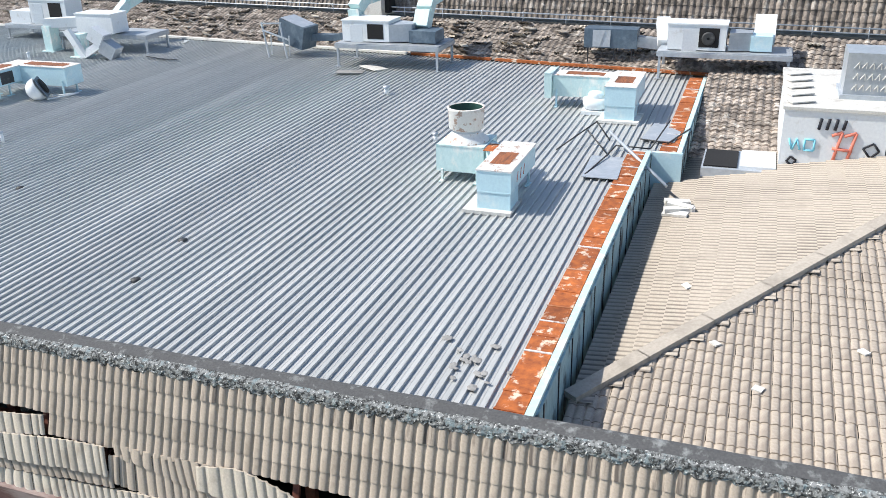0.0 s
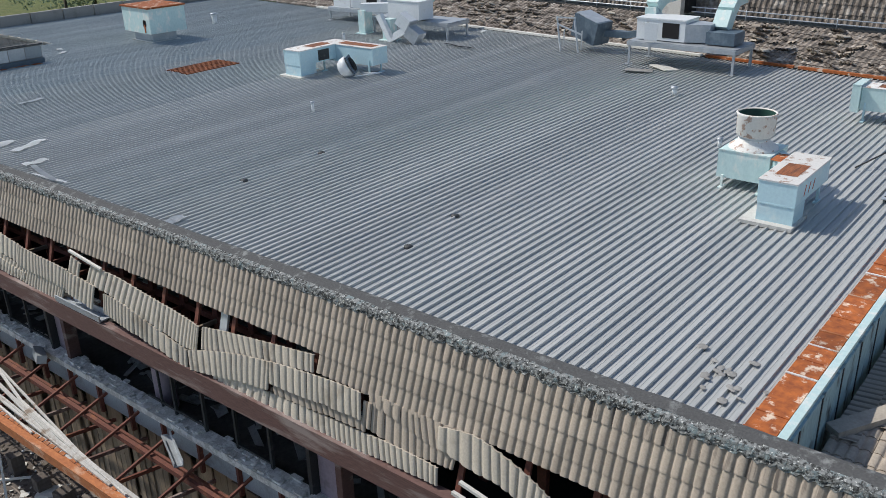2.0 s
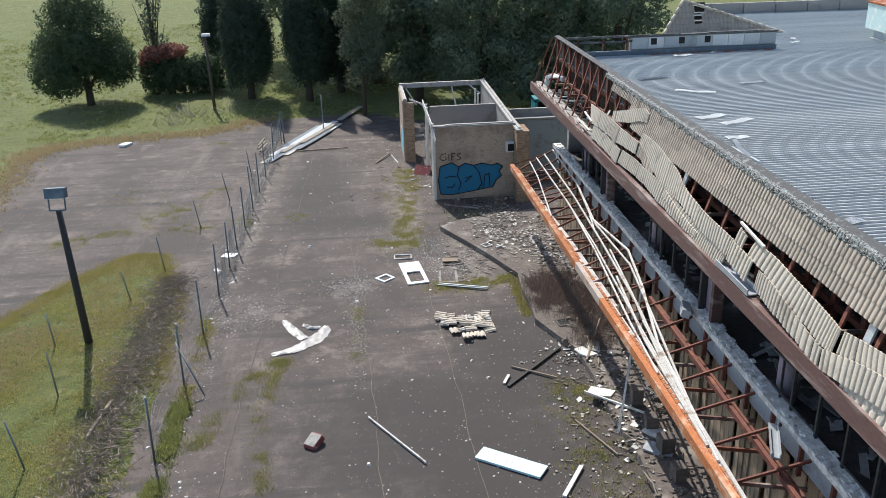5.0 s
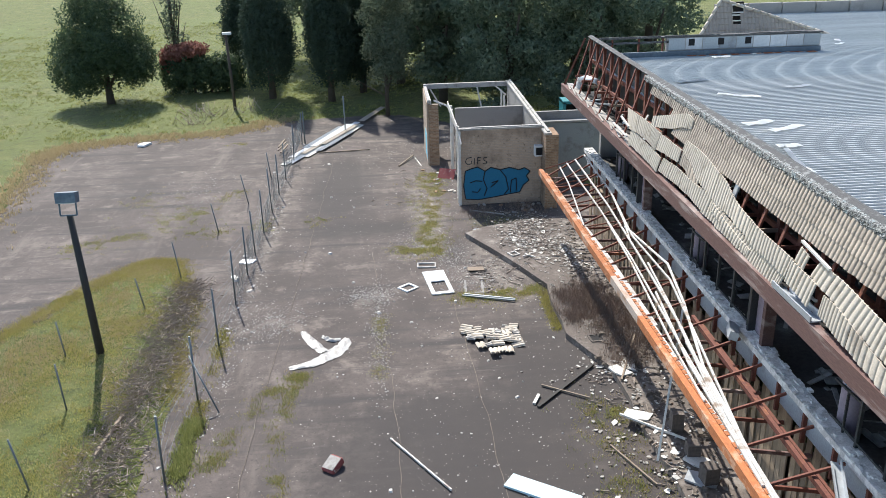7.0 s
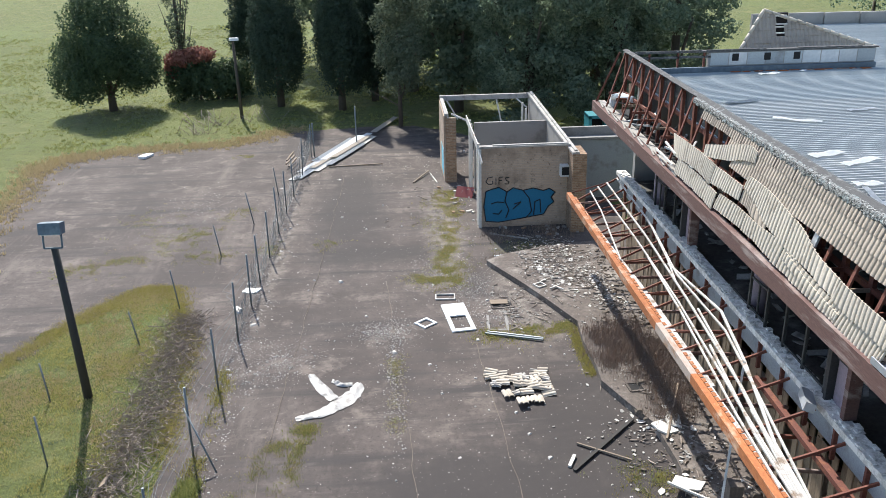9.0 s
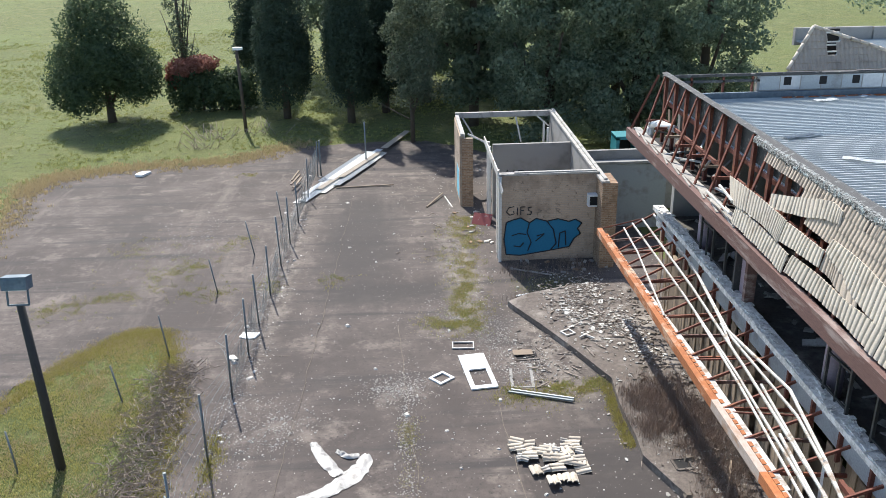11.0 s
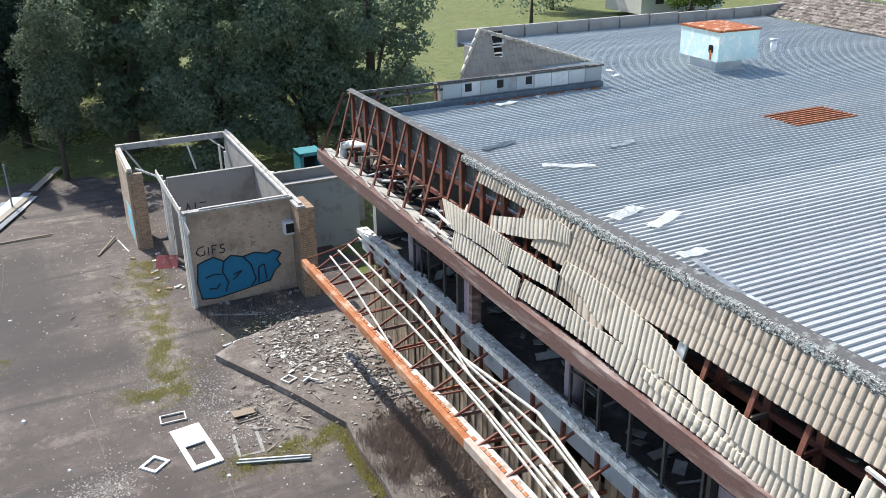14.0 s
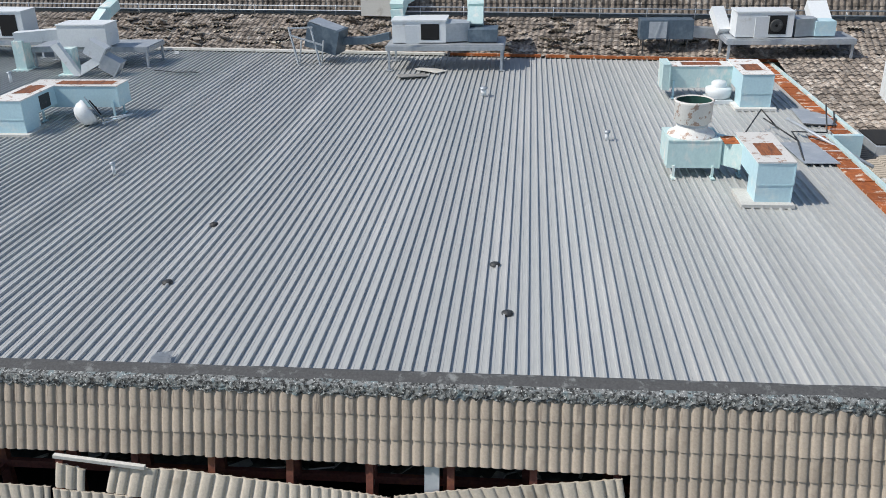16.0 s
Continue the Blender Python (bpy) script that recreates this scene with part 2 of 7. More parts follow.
def lichen_mat():
    """Dark bedding mortar crusted with pale, teal-grey and black specks."""
    m, nt, b = shader("lichen_edge")
    v = coords(nt)
    a, c, d = noise_node(nt, v, 17, 4, 0.65), noise_node(nt, v, 7, 5, 0.7), noise_node(nt, v, 30, 2, 0.6)
    col = mix(nt, ramp(nt, a, 0.42, 0.58), (0.035, 0.036, 0.036), (0.25, 0.26, 0.255))
    col = mix(nt, ramp(nt, c, 0.54, 0.62), col, (0.21, 0.26, 0.27))
    col = mix(nt, ramp(nt, d, 0.60, 0.68), col, (0.60, 0.61, 0.59))
    nt.links.new(col, b.inputs["Base Color"])
    b.inputs["Roughness"].default_value = 0.95
    bump(nt, b, a, 0.8, 0.02)
    return m


def streaked_tile():
    """Tile with dark drip streaks running down from the ridge."""
    m, nt, b = shader("clay_tile_streaked")
    v = coords(nt)
    fine = noise_node(nt, v, 34, 3)
    col = mix(nt, ramp(nt, fine, 0.3, 0.75), (0.455, 0.39, 0.32), (0.355, 0.30, 0.245))
    info = nt.nodes.new("ShaderNodeObjectInfo")
    shift = nt.nodes.new("ShaderNodeVectorMath")
    shift.operation = "ADD"
    nt.links.new(coords(nt, (1, 9, 0.8)), shift.inputs[0])
    nt.links.new(info.outputs["Location"], shift.inputs[1])
    run = noise_node(nt, shift.outputs["Vector"], 1.3, 4, 0.6)
    col = mix(nt, ramp(nt, run, 0.52, 0.66), col, (0.13, 0.11, 0.095))
    nt.links.new(col, b.inputs["Base Color"])
    b.inputs["Roughness"].default_value = 0.9
    bump(nt, b, fine, 0.4, 0.01)
    return m


M["lichen"], M["tile_streaked"] = lichen_mat(), streaked_tile()


def brick_mat(name, c1, c2, mortar, scale):
    m, nt, b = shader(name)
    tc = nt.nodes.new("ShaderNodeTexCoord")
    sep = nt.nodes.new("ShaderNodeSeparateXYZ")
    add = nt.nodes.new("ShaderNodeMath")
    comb = nt.nodes.new("ShaderNodeCombineXYZ")
    nt.links.new(tc.outputs["Object"], sep.inputs["Vector"])
    nt.links.new(sep.outputs["X"], add.inputs[0])
    nt.links.new(sep.outputs["Y"], add.inputs[1])
    nt.links.new(add.outputs["Value"], comb.inputs["X"])
    nt.links.new(sep.outputs["Z"], comb.inputs["Y"])
    br = nt.nodes.new("ShaderNodeTexBrick")
    br.inputs["Color1"].default_value, br.inputs["Color2"].default_value, br.inputs["Mortar"].default_value = (*c1, 1), (*c2, 1), (*mortar, 1)
    br.inputs["Scale"].default_value = 1.0
    br.inputs["Brick Width"].default_value, br.inputs["Row Height"].default_value, br.inputs["Mortar Size"].default_value = 0.24, 0.086, 0.010
    nt.links.new(comb.outputs["Vector"], br.inputs["Vector"])
    v = coords(nt)
    st = mix(nt, ramp(nt, noise_node(nt, v, scale, 6, 0.7), 0.48, 0.68), br.outputs["Color"], tuple(0.5 * q for q in c1))
    st = mix(nt, ramp(nt, noise_node(nt, v, 6, 5, 0.7), 0.58, 0.7), st, tuple(0.35 * q for q in c1))
    nt.links.new(st, b.inputs["Base Color"])
    b.inputs["Roughness"].default_value = 0.92
    bump(nt, b, br.outputs["Fac"], -0.4, 0.008)
    return m


M["brick_tan"] = brick_mat("tan_brickwork", (0.52, 0.40, 0.305), (0.46, 0.345, 0.255), (0.40, 0.34, 0.28), 0.7)
M["brick_brown"] = brick_mat("brown_brickwork", (0.34, 0.225, 0.145), (0.21, 0.13, 0.08), (0.33, 0.28, 0.22), 1.2)


def blotch(nt, centre, radii, ragged=0.5):
    """Soft ragged stain round a spot on the ground."""
    tc = nt.nodes.new("ShaderNodeTexCoord")
    mp = nt.nodes.new("ShaderNodeMapping")
    mp.inputs["Location"].default_value = (-centre[0] / radii[0], -centre[1] / radii[1], 0)
    mp.inputs["Scale"].default_value = (1 / radii[0], 1 / radii[1], 0)
    nt.links.new(tc.outputs["Object"], mp.inputs["Vector"])
    ln = nt.nodes.new("ShaderNodeVectorMath")
    ln.operation = "LENGTH"
    nt.links.new(mp.outputs["Vector"], ln.inputs[0])
    mad = nt.nodes.new("ShaderNodeMath")
    mad.operation = "MULTIPLY_ADD"
    nt.links.new(noise_node(nt, coords(nt), 1.1, 6, 0.7), mad.inputs[0])
    mad.inputs[1].default_value = ragged * 2
    nt.links.new(ln.outputs["Value"], mad.inputs[2])
    mr = nt.nodes.new("ShaderNodeMapRange")
    for key, val in (("From Min", 0.45 + ragged), ("From Max", 1.2 + ragged), ("To Min", 1.0), ("To Max", 0.0)):
        mr.inputs[key].default_value = val
    nt.links.new(mad.outputs["Value"], mr.inputs["Value"])
    return mr.outputs["Result"]


def asphalt_mat():
    m, nt, b = shader("old_asphalt")
    v = coords(nt)
    fine, mid, big = noise_node(nt, v, 60, 3), noise_node(nt, v, 2.2, 6, 0.7), noise_node(nt, v, 0.22, 6, 0.62)
    col = mix(nt, ramp(nt, fine, 0.35, 0.7), (0.104, 0.085, 0.077), (0.066, 0.054, 0.049))
    col = mix(nt, ramp(nt, mid, 0.5, 0.8), col, (0.168, 0.140, 0.122))
    col = mix(nt, ramp(nt, big, 0.42, 0.60), col, (0.058, 0.047, 0.043))
    col = mix(nt, ramp(nt, noise_node(nt, v, 0.5, 7, 0.72), 0.54, 0.66), col, (0.165, 0.138, 0.120))
    dirt = noise_node(nt, coords(nt, (1.0, 0.14, 1)), 0.6, 7, 0.72)
    col = mix(nt, ramp(nt, dirt, 0.55, 0.70), col, (0.136, 0.114, 0.100))
    tyre = noise_node(nt, coords(nt, (0.12, 1.3, 1)), 0.9, 5, 0.6)
    col = mix(nt, ramp(nt, tyre, 0.53, 0.66), col, (0.047, 0.041, 0.040))
    sweep = noise_node(nt, coords(nt, (0.3, 2.2, 1)), 1.2, 6, 0.68)
    col = mix(nt, ramp(nt, sweep, 0.60, 0.74), col, (0.150, 0.130, 0.116))
    for centre, radii in (((-5.6, 17.5), (3.8, 6.5)), ((-3.8, 24), (2.6, 5)), ((-12, 46), (2.2, 9)), ((-7.5, 22), (4, 2)), ((-9.0, 19.5), (4.5, 3.5)), ((-10.5, 39), (3.5, 1.2))):
        dim = mix(nt, 0.82, (0, 0, 0), blotch(nt, centre, radii))
        col = mix(nt, dim, col, (0.040, 0.035, 0.034))
    for centre, radii in (((-7.4, 42), (1.0, 8)), ((-15.4, 44), (.8, 12)), ((-4.5, 34), (1.6, 5))):
        dim = mix(nt, ramp(nt, mid, 0.42, 0.62), (0, 0, 0), blotch(nt, centre, radii, 0.8))
        col = mix(nt, dim, col, mix(nt, ramp(nt, fine, 0.35, 0.65), (0.15, 0.125, 0.10), (0.28, 0.25, 0.22)))
    moss = mix(nt, 0.8, (0, 0, 0), blotch(nt, (-3.2, 38.8), (2.0, 1.5), 0.5))
    col = mix(nt, moss, col, (0.055, 0.06, 0.025))
    pock = noise_node(nt, v, 9, 5, 0.75)
    col = mix(nt, ramp(nt, pock, 0.56, 0.66), col, (0.042, 0.036, 0.034))
    vor = nt.nodes.new("ShaderNodeTexVoronoi")
    vor.inputs["Scale"].default_value = 7
    nt.links.new(v, vor.inputs["Vector"])
    spot = mix(nt, ramp(nt, vor.outputs["Distance"], 0.07, 0.12, (1, 1, 1), (0, 0, 0)), (0, 0, 0), ramp(nt, mid, 0.46, 0.56))
    col = mix(nt, spot, col, (0.38, 0.345, 0.31))
    nt.links.new(col, b.inputs["Base Color"])
    b.inputs["Roughness"].default_value = 0.9
    bump(nt, b, fine, 0.5, 0.01)
    return m


def lawn_mat():
    m, nt, b = shader("mown_grass")
    v = coords(nt)
    fine, mid, big = noise_node(nt, v, 7, 6, 0.75), noise_node(nt, v, 0.6, 7, 0.75), noise_node(nt, v, 0.07, 6, 0.65)
    col = mix(nt, ramp(nt, fine, 0.36, 0.66), (0.060, 0.080, 0.018), (0.150, 0.170, 0.045))
    col = mix(nt, ramp(nt, mid, 0.50, 0.70), col, (0.185, 0.18, 0.062))
    col = mix(nt, ramp(nt, big, 0.45, 0.62), col, mix(nt, ramp(nt, fine, 0.3, 0.7), (0.080, 0.112, 0.024), (0.150, 0.178, 0.05)))
    col = mix(nt, ramp(nt, noise_node(nt, v, 1.3, 7, 0.78), 0.55, 0.64), col, (0.040, 0.058, 0.014))
    nt.links.new(col, b.inputs["Base Color"])
    b.inputs["Roughness"].default_value = 0.95
    bump(nt, b, fine, 1.0, 0.12)
    return m


def leaf_mat(name, c1, c2, trans=0.35):
    m, nt, b = shader(name)
    geo = nt.nodes.new("ShaderNodeNewGeometry")
    col = mix(nt, geo.outputs["Random Per Island"], c1, c2)
    nt.links.new(col, b.inputs["Base Color"])
    b.inputs["Roughness"].default_value = 0.75
    b.inputs["Specular IOR Level"].default_value = 0.25
    t = nt.nodes.new("ShaderNodeBsdfTranslucent")
    nt.links.new(col, t.inputs["Color"])
    mx = nt.nodes.new("ShaderNodeMixShader")
    mx.inputs["Fac"].default_value = trans
    nt.links.new(b.outputs["BSDF"], mx.inputs[1])
    nt.links.new(t.outputs["BSDF"], mx.inputs[2])
    nt.links.new(mx.outputs["Shader"], nt.nodes["Material Output"].inputs["Surface"])
    return m


M["asphalt"], M["lawn"] = asphalt_mat(), lawn_mat()
M["slab"] = surface("dirty_slab_concrete", (0.14, 0.118, 0.103), (0.075, 0.063, 0.056), (0.25, 0.225, 0.20), 0.95, 0, 0.9, 9, (0.53, 0.68), (1, 1, 1), 0.6)
M["dirt"] = surface("bare_dirt_litter", (0.17, 0.142, 0.115), (0.10, 0.084, 0.068), (0.27, 0.245, 0.21), 0.95, 0, 1.2, 16, (0.55, 0.7), (1, 1, 1), 0.6)
M["leaf_dark"] = leaf_mat("dark_glossy_leaves", (0.050, 0.084, 0.048), (0.092, 0.132, 0.066), 0.4)
M["leaf_cypress"] = leaf_mat("cypress_sprays", (0.042, 0.070, 0.050), (0.066, 0.098, 0.066), 0.3)
M["leaf_grey"] = leaf_mat("grey_green_leaves", (0.085, 0.115, 0.075), (0.16, 0.19, 0.125), 0.3)
M["leaf_big"] = leaf_mat("broad_green_leaves", (0.12, 0.175, 0.12), (0.25, 0.31, 0.21), 0.5)
M["leaf_lime"] = leaf_mat("bright_green_leaves", (0.09, 0.15, 0.03), (0.15, 0.22, 0.05), 0.35)
M["leaf_red"] = leaf_mat("dull_red_leaves", (0.20, 0.085, 0.065), (0.31, 0.15, 0.12), 0.35)
M["blade"] = leaf_mat("weed_blades", (0.20, 0.235, 0.075), (0.37, 0.37, 0.15), 0.45)
M["blade_lawn"] = leaf_mat("bank_grass_blades", (0.26, 0.25, 0.065), (0.42, 0.37, 0.15), 0.5)
M["blade_bank"] = leaf_mat("bank_grass_green", (0.31, 0.315, 0.10), (0.50, 0.45, 0.19), 0.5)
M["blade_dry"] = leaf_mat("dry_grass_blades", (0.36, 0.28, 0.15), (0.50, 0.42, 0.26), 0.4)


# ---- building helpers ----
def box(bm, x0, x1, y0, y1, z0, z1, m=None):
    vs = [bm.verts.new((x, y, z)) for x in (x0, x1) for y in (y0, y1) for z in (z0, z1)]
    for f in ((0, 1, 3, 2), (4, 6, 7, 5), (0, 4, 5, 1), (2, 3, 7, 6), (0, 2, 6, 4), (1, 5, 7, 3)):
        bm.faces.new([vs[i] for i in f])
    if m is not None:
        bmesh.ops.transform(bm, matrix=m, verts=vs)
    return vs


def beam(bm, p, q, w, h, up=(0, 0, 1)):
    """Square bar from p to q."""
    p, q = Vector(p), Vector(q)
    d = (q - p).normalized()
    s = d.cross(Vector(up))
    if s.length < 1e-3:
        s = d.cross(Vector((1, 0, 0)))
    s.normalize()
    u = s.cross(d)
    vs = [bm.verts.new(c + s * (a * w / 2) + u * (b * h / 2)) for c in (p, q) for a, b in ((-1, -1), (1, -1), (1, 1), (-1, 1))]
    for f in ((0, 1, 2, 3), (7, 6, 5, 4), (0, 4, 5, 1), (1, 5, 6, 2), (2, 6, 7, 3), (3, 7, 4, 0)):
        bm.faces.new([vs[i] for i in f])
    return vs


def tube(bm, p, q, r0, r1=None, n=10, caps=True):
    p, q = Vector(p), Vector(q)
    r1 = r0 if r1 is None else r1
    d = (q - p).normalized()
    s = d.orthogonal().normalized()
    u = d.cross(s)
    rings = []
    for c, r in ((p, r0), (q, r1)):
        rings.append([bm.verts.new(c + (s * math.cos(2 * math.pi * i / n) + u * math.sin(2 * math.pi * i / n)) * r) for i in range(n)])
    for i in range(n):
        f = bm.faces.new((rings[0][i], rings[0][(i + 1) % n], rings[1][(i + 1) % n], rings[1][i]))
        f.smooth = True
    if caps:
        bm.faces.new(rings[0][::-1])
        bm.faces.new(rings[1])


def lathe(bm, profile, n=24, centre=(0, 0, 0)):
    """Surface of revolution round z through (radius, height) pairs."""
    rings = []
    for r, z in profile:
        rings.append([bm.verts.new((centre[0] + r * math.cos(2 * math.pi * i / n), centre[1] + r * math.sin(2 * math.pi * i / n), centre[2] + z)) for i in range(n)])
    for a, b in zip(rings, rings[1:]):
        for i in range(n):
            f = bm.faces.new((a[i], a[(i + 1) % n], b[(i + 1) % n], b[i]))
            f.smooth = True


def prism(bm, pts, z0, z1):
    """Closed outline in plan, raised from z0 to z1."""
    lo, hi = [bm.verts.new((x, y, z0)) for x, y in pts], [bm.verts.new((x, y, z1)) for x, y in pts]
    n = len(pts)
    for i in range(n):
        bm.faces.new((lo[i], lo[(i + 1) % n], hi[(i + 1) % n], hi[i]))
    bm.faces.new(lo[::-1])
    bm.faces.new(hi)


def mesh_of(bm, name, bevel=0.0):
    if bevel:
        sharp = [e for e in bm.edges if len(e.link_faces) == 2 and e.calc_face_angle(0) > 0.6]
        bmesh.ops.bevel(bm, geom=sharp, offset=bevel, segments=1, affect="EDGES", clamp_overlap=True)
    bmesh.ops.recalc_face_normals(bm, faces=bm.faces[:])
    me = bpy.data.meshes.new(name)
    bm.to_mesh(me)
    bm.free()
    return me


def part(name, bm, material, parent=None, label="", bevel=0.0):
    me = bm if isinstance(bm, bpy.types.Mesh) else mesh_of(bm, name, bevel)
    if material and not me.materials:
        me.materials.append(M[material])
    ob = new(name, me)
    if parent:
        ob.parent = parent
    if label:
        ob["label"] = label
    return ob


def thing(name, at, label, category, group="", turn=0.0, kind=""):
    ob = new(name)
    ob.empty_display_size = 0.1
    ob.matrix_basis = pose(*at, 0, 0, turn)
    return tagged(ob, label, category, group, kind)


def setting(name, bm, material, label="", bevel=0.0, category=""):
    return tagged(part(name, bm, material, None, "", bevel), label, category, "", "structure")


def single(name, bm, material, label, category, at=None, group="", bevel=0.0, rot=(0, 0, 0), kind=""):
    ob = part(name, bm, material, None, "", bevel)
    if at is not None:
        ob.matrix_basis = pose(*at, *rot)
    return tagged(ob, label, category, group, kind)


def raw(name, verts, faces, material, smooth=False):
    me = bpy.data.meshes.new(name)
    me.from_pydata(verts, [], faces)
    me.materials.append(M[material])
    if smooth:
        me.shade_smooth()
    return me


def B():
    return bmesh.new()


R = random.Random(7)

# ---- ground ----
def gz(x, y):
    return -0.9 * min(1, max(0, (y - 46) / 26)) + max(0, y - 95) * 0.02


def grid(x0, x1, y0, y1, step, lift, keep=None):
    nx, ny = int(round((x1 - x0) / step)), int(round((y1 - y0) / step))
    vs, fs, index = [], [], {}

    def vert(i, j):
        if (i, j) not in index:
            x, y = x0 + i * step, y0 + j * step
            index[i, j] = len(vs)
            vs.append((x, y, gz(x, y) + lift + 0.015 * noise.noise((x * 0.5, y * 0.5, 0))))
        return index[i, j]
    for i in range(nx):
        for j in range(ny):
            if keep is None or keep(x0 + (i + .5) * step, y0 + (j + .5) * step):
                fs.append((vert(i, j), vert(i + 1, j), vert(i + 1, j + 1), vert(i, j + 1)))
    return vs, fs


def inside(x, y, poly):
    hit, j = False, len(poly) - 1
    for i in range(len(poly)):
        (xi, yi), (xj, yj) = poly[i], poly[j]
        if (yi > y) != (yj > y) and x < (xj - xi) * (y - yi) / (yj - yi) + xi:
            hit = not hit
        j = i
    return hit


CARPARK = [(-28, -28), (-29, 31), (-30.6, 45), (-32.4, 56), (-31.5, 59.3), (-27, 60.8), (-21, 61.5), (-17, 66), (-8, 66.5), (-4, 62), (2, 62), (2, -28)]
ISLAND = [(-24.8, 29), (-22.6, 33.5), (-20.7, 36.2), (-19.2, 36), (-17.6, 31), (-17.0, 24), (-16.9, -28), (-46, -28), (-46, 10), (-27, 25)]


def paved(x, y):
    dx, dy = 0.7 * noise.noise((x * 0.6, y * 0.6, 3)), 0.7 * noise.noise((x * 0.6, y * 0.6, 9))
    return inside(x + dx, y + dy, CARPARK) and not inside(x + dx, y + dy, ISLAND)


setting("ground", raw("ground", *grid(-420, 420, -300, 620, 10, 0.0), "lawn"), "lawn", "rough mown grass field running to the horizon")
setting("pavement", raw("pavement", *grid(-34, 3, -28, 68, 0.15, 0.03, paved), "asphalt"), "asphalt", "cracked dark asphalt car park with pale grit")

# raised concrete slab along the building, with a broken edge
bm = B()
prism(bm, [(-5.75, 37.3), (-5.58, 36.9), (-4.71, 35.1), (-3.88, 33.25), (-3.17, 31.45), (-2.98, 31.0), (-3.1, 29.4), (-3.05, 27.5), (-3.1, 26.6), (-2.59, 25.2), (-2.1, 24.0), (-2.0, 22.1),
           (-2.03, 20.2), (-1.88, 18.0), (-1.9, 12), (-1.9, -13), (0.6, -13), (0.6, 39.2), (-2.2, 38.9), (-4.8, 38.0)], -0.3, 0.28)
setting("pavement", bm, "slab", "dirty raised concrete slab littered with rubble", 0.02)

# ---- main building shell ----
Y0, Y1, ROOF = -13.0, 37.0, 8.42
bm = B()
box(bm, 0.15, 7.8, Y0, 36.6, 3.7, 3.95)
setting("floor", bm, "floor_in", "dirty upper floor slab strewn with rubbish")
# inner wall and ceiling carry the indoor shade as black colour
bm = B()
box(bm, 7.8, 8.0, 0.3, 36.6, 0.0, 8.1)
setting("wall_back", bm, "black", "inner wall, black for the shade indoors")
bm = B()
box(bm, 0.5, 8.0, 36.6, 36.9, 0, 8.1)
box(bm, 0.5, 8.0, 0.1, 0.3, 0, 8.1)
setting("wall_end", bm, "concrete", "grey rendered end wall")
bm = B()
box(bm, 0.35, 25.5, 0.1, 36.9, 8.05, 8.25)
setting("ceiling", bm, "black", "roof lining, black for the shade under the roof")
# lower wall under the sill
bm = B()
box(bm, 0.45, 0.65, Y0, 36.9, 0.0, 2.5)
setting("wall_lower", bm, "board", "boarded lower wall behind the fallen awning")
bm = B()
box(bm, 1.0, 25.0, Y0, Y0 + .2, 0, 6.5)
box(bm, 24.9, 25.1, Y0, 36, 0, 8.0)
box(bm, 10.6, 27.5, 48.6, 48.8, -1, 8.4)
box(bm, 10.4, 10.6, 37.0, 48.8, -1, 8.4)
setting("wall_outer", bm, "concrete", "grey rendered outer wall")

# ridge cap: flat cement strip with a drooping lichen-covered edge
vs, fs = [], []
n = int((Y1 - Y0) / 0.075)
for i in range(n + 1):
    y = Y0 + (Y1 - Y0) * i / n
    w = 0.012 * noise.noise((0, y * 1.3, 0))
    for p in ((0.02, ROOF + .1), (0.02, 9.465 + w), (-0.07, 9.485 + w), (-0.22, 9.44 + w)):
        vs.append((p[0], y, p[1]))
for i in range(n):
    for k in range(3):
        a = i * 4 + k
        fs.append((a, a + 4, a + 5, a + 1))
setting("ridge_cap", raw("ridge_cap", vs, fs, "cap"), "cap", "flat grey cement ridge capping")
# mansard: steep slope from the ridge to the brown fascia
TOP, FOOT = Vector((-0.27, 0, 9.36)), Vector((-0.97, 0, 7.14))
SLOPE = (FOOT - TOP).length
DOWN = (FOOT - TOP).normalized()
OUT = Vector((DOWN.z, 0, -DOWN.x)).normalized()
COURSE, WAVE = 0.335, 0.15


def on_slope(y, s, out=0.0):
    p = TOP + DOWN * s + OUT * out
    return Vector((p.x, y, p.z))


# lumpy bedding mortar, pressed over the heads of the first course
vs, fs = [], []
n = int((28.0 - Y0) / 0.03)
for i in range(n + 1):
    y = Y0 + (28.0 - Y0) * i / n
    low = 0.08 + 0.03 * abs(math.sin(math.pi * y / 0.15)) + 0.05 * noise.noise((3, y * 4, 0)) + 0.04 * noise.noise((5, y * 13, 0))
    ring = [Vector((-0.20, y, 9.445)), on_slope(y, -.04, .05)]
    ring += [on_slope(y, low * q, .052 + .018 * noise.noise((q * 3, y * 7, 0)) + .016 * noise.noise((q * 4, y * 17, 4)) - .015 * q * q) for q in (.3, .6, .85, 1.0)]
    vs += ring + [on_slope(y, low + .01, .0)]
for i in range(n):
    for k in range(6):
        q = i * 7 + k
        fs.append((q, q + 7, q + 8, q + 1))
setting("trim", raw("ridge_mortar", vs, fs, "lichen"), "lichen", "lichen-blotched mortar bedding under the ridge")

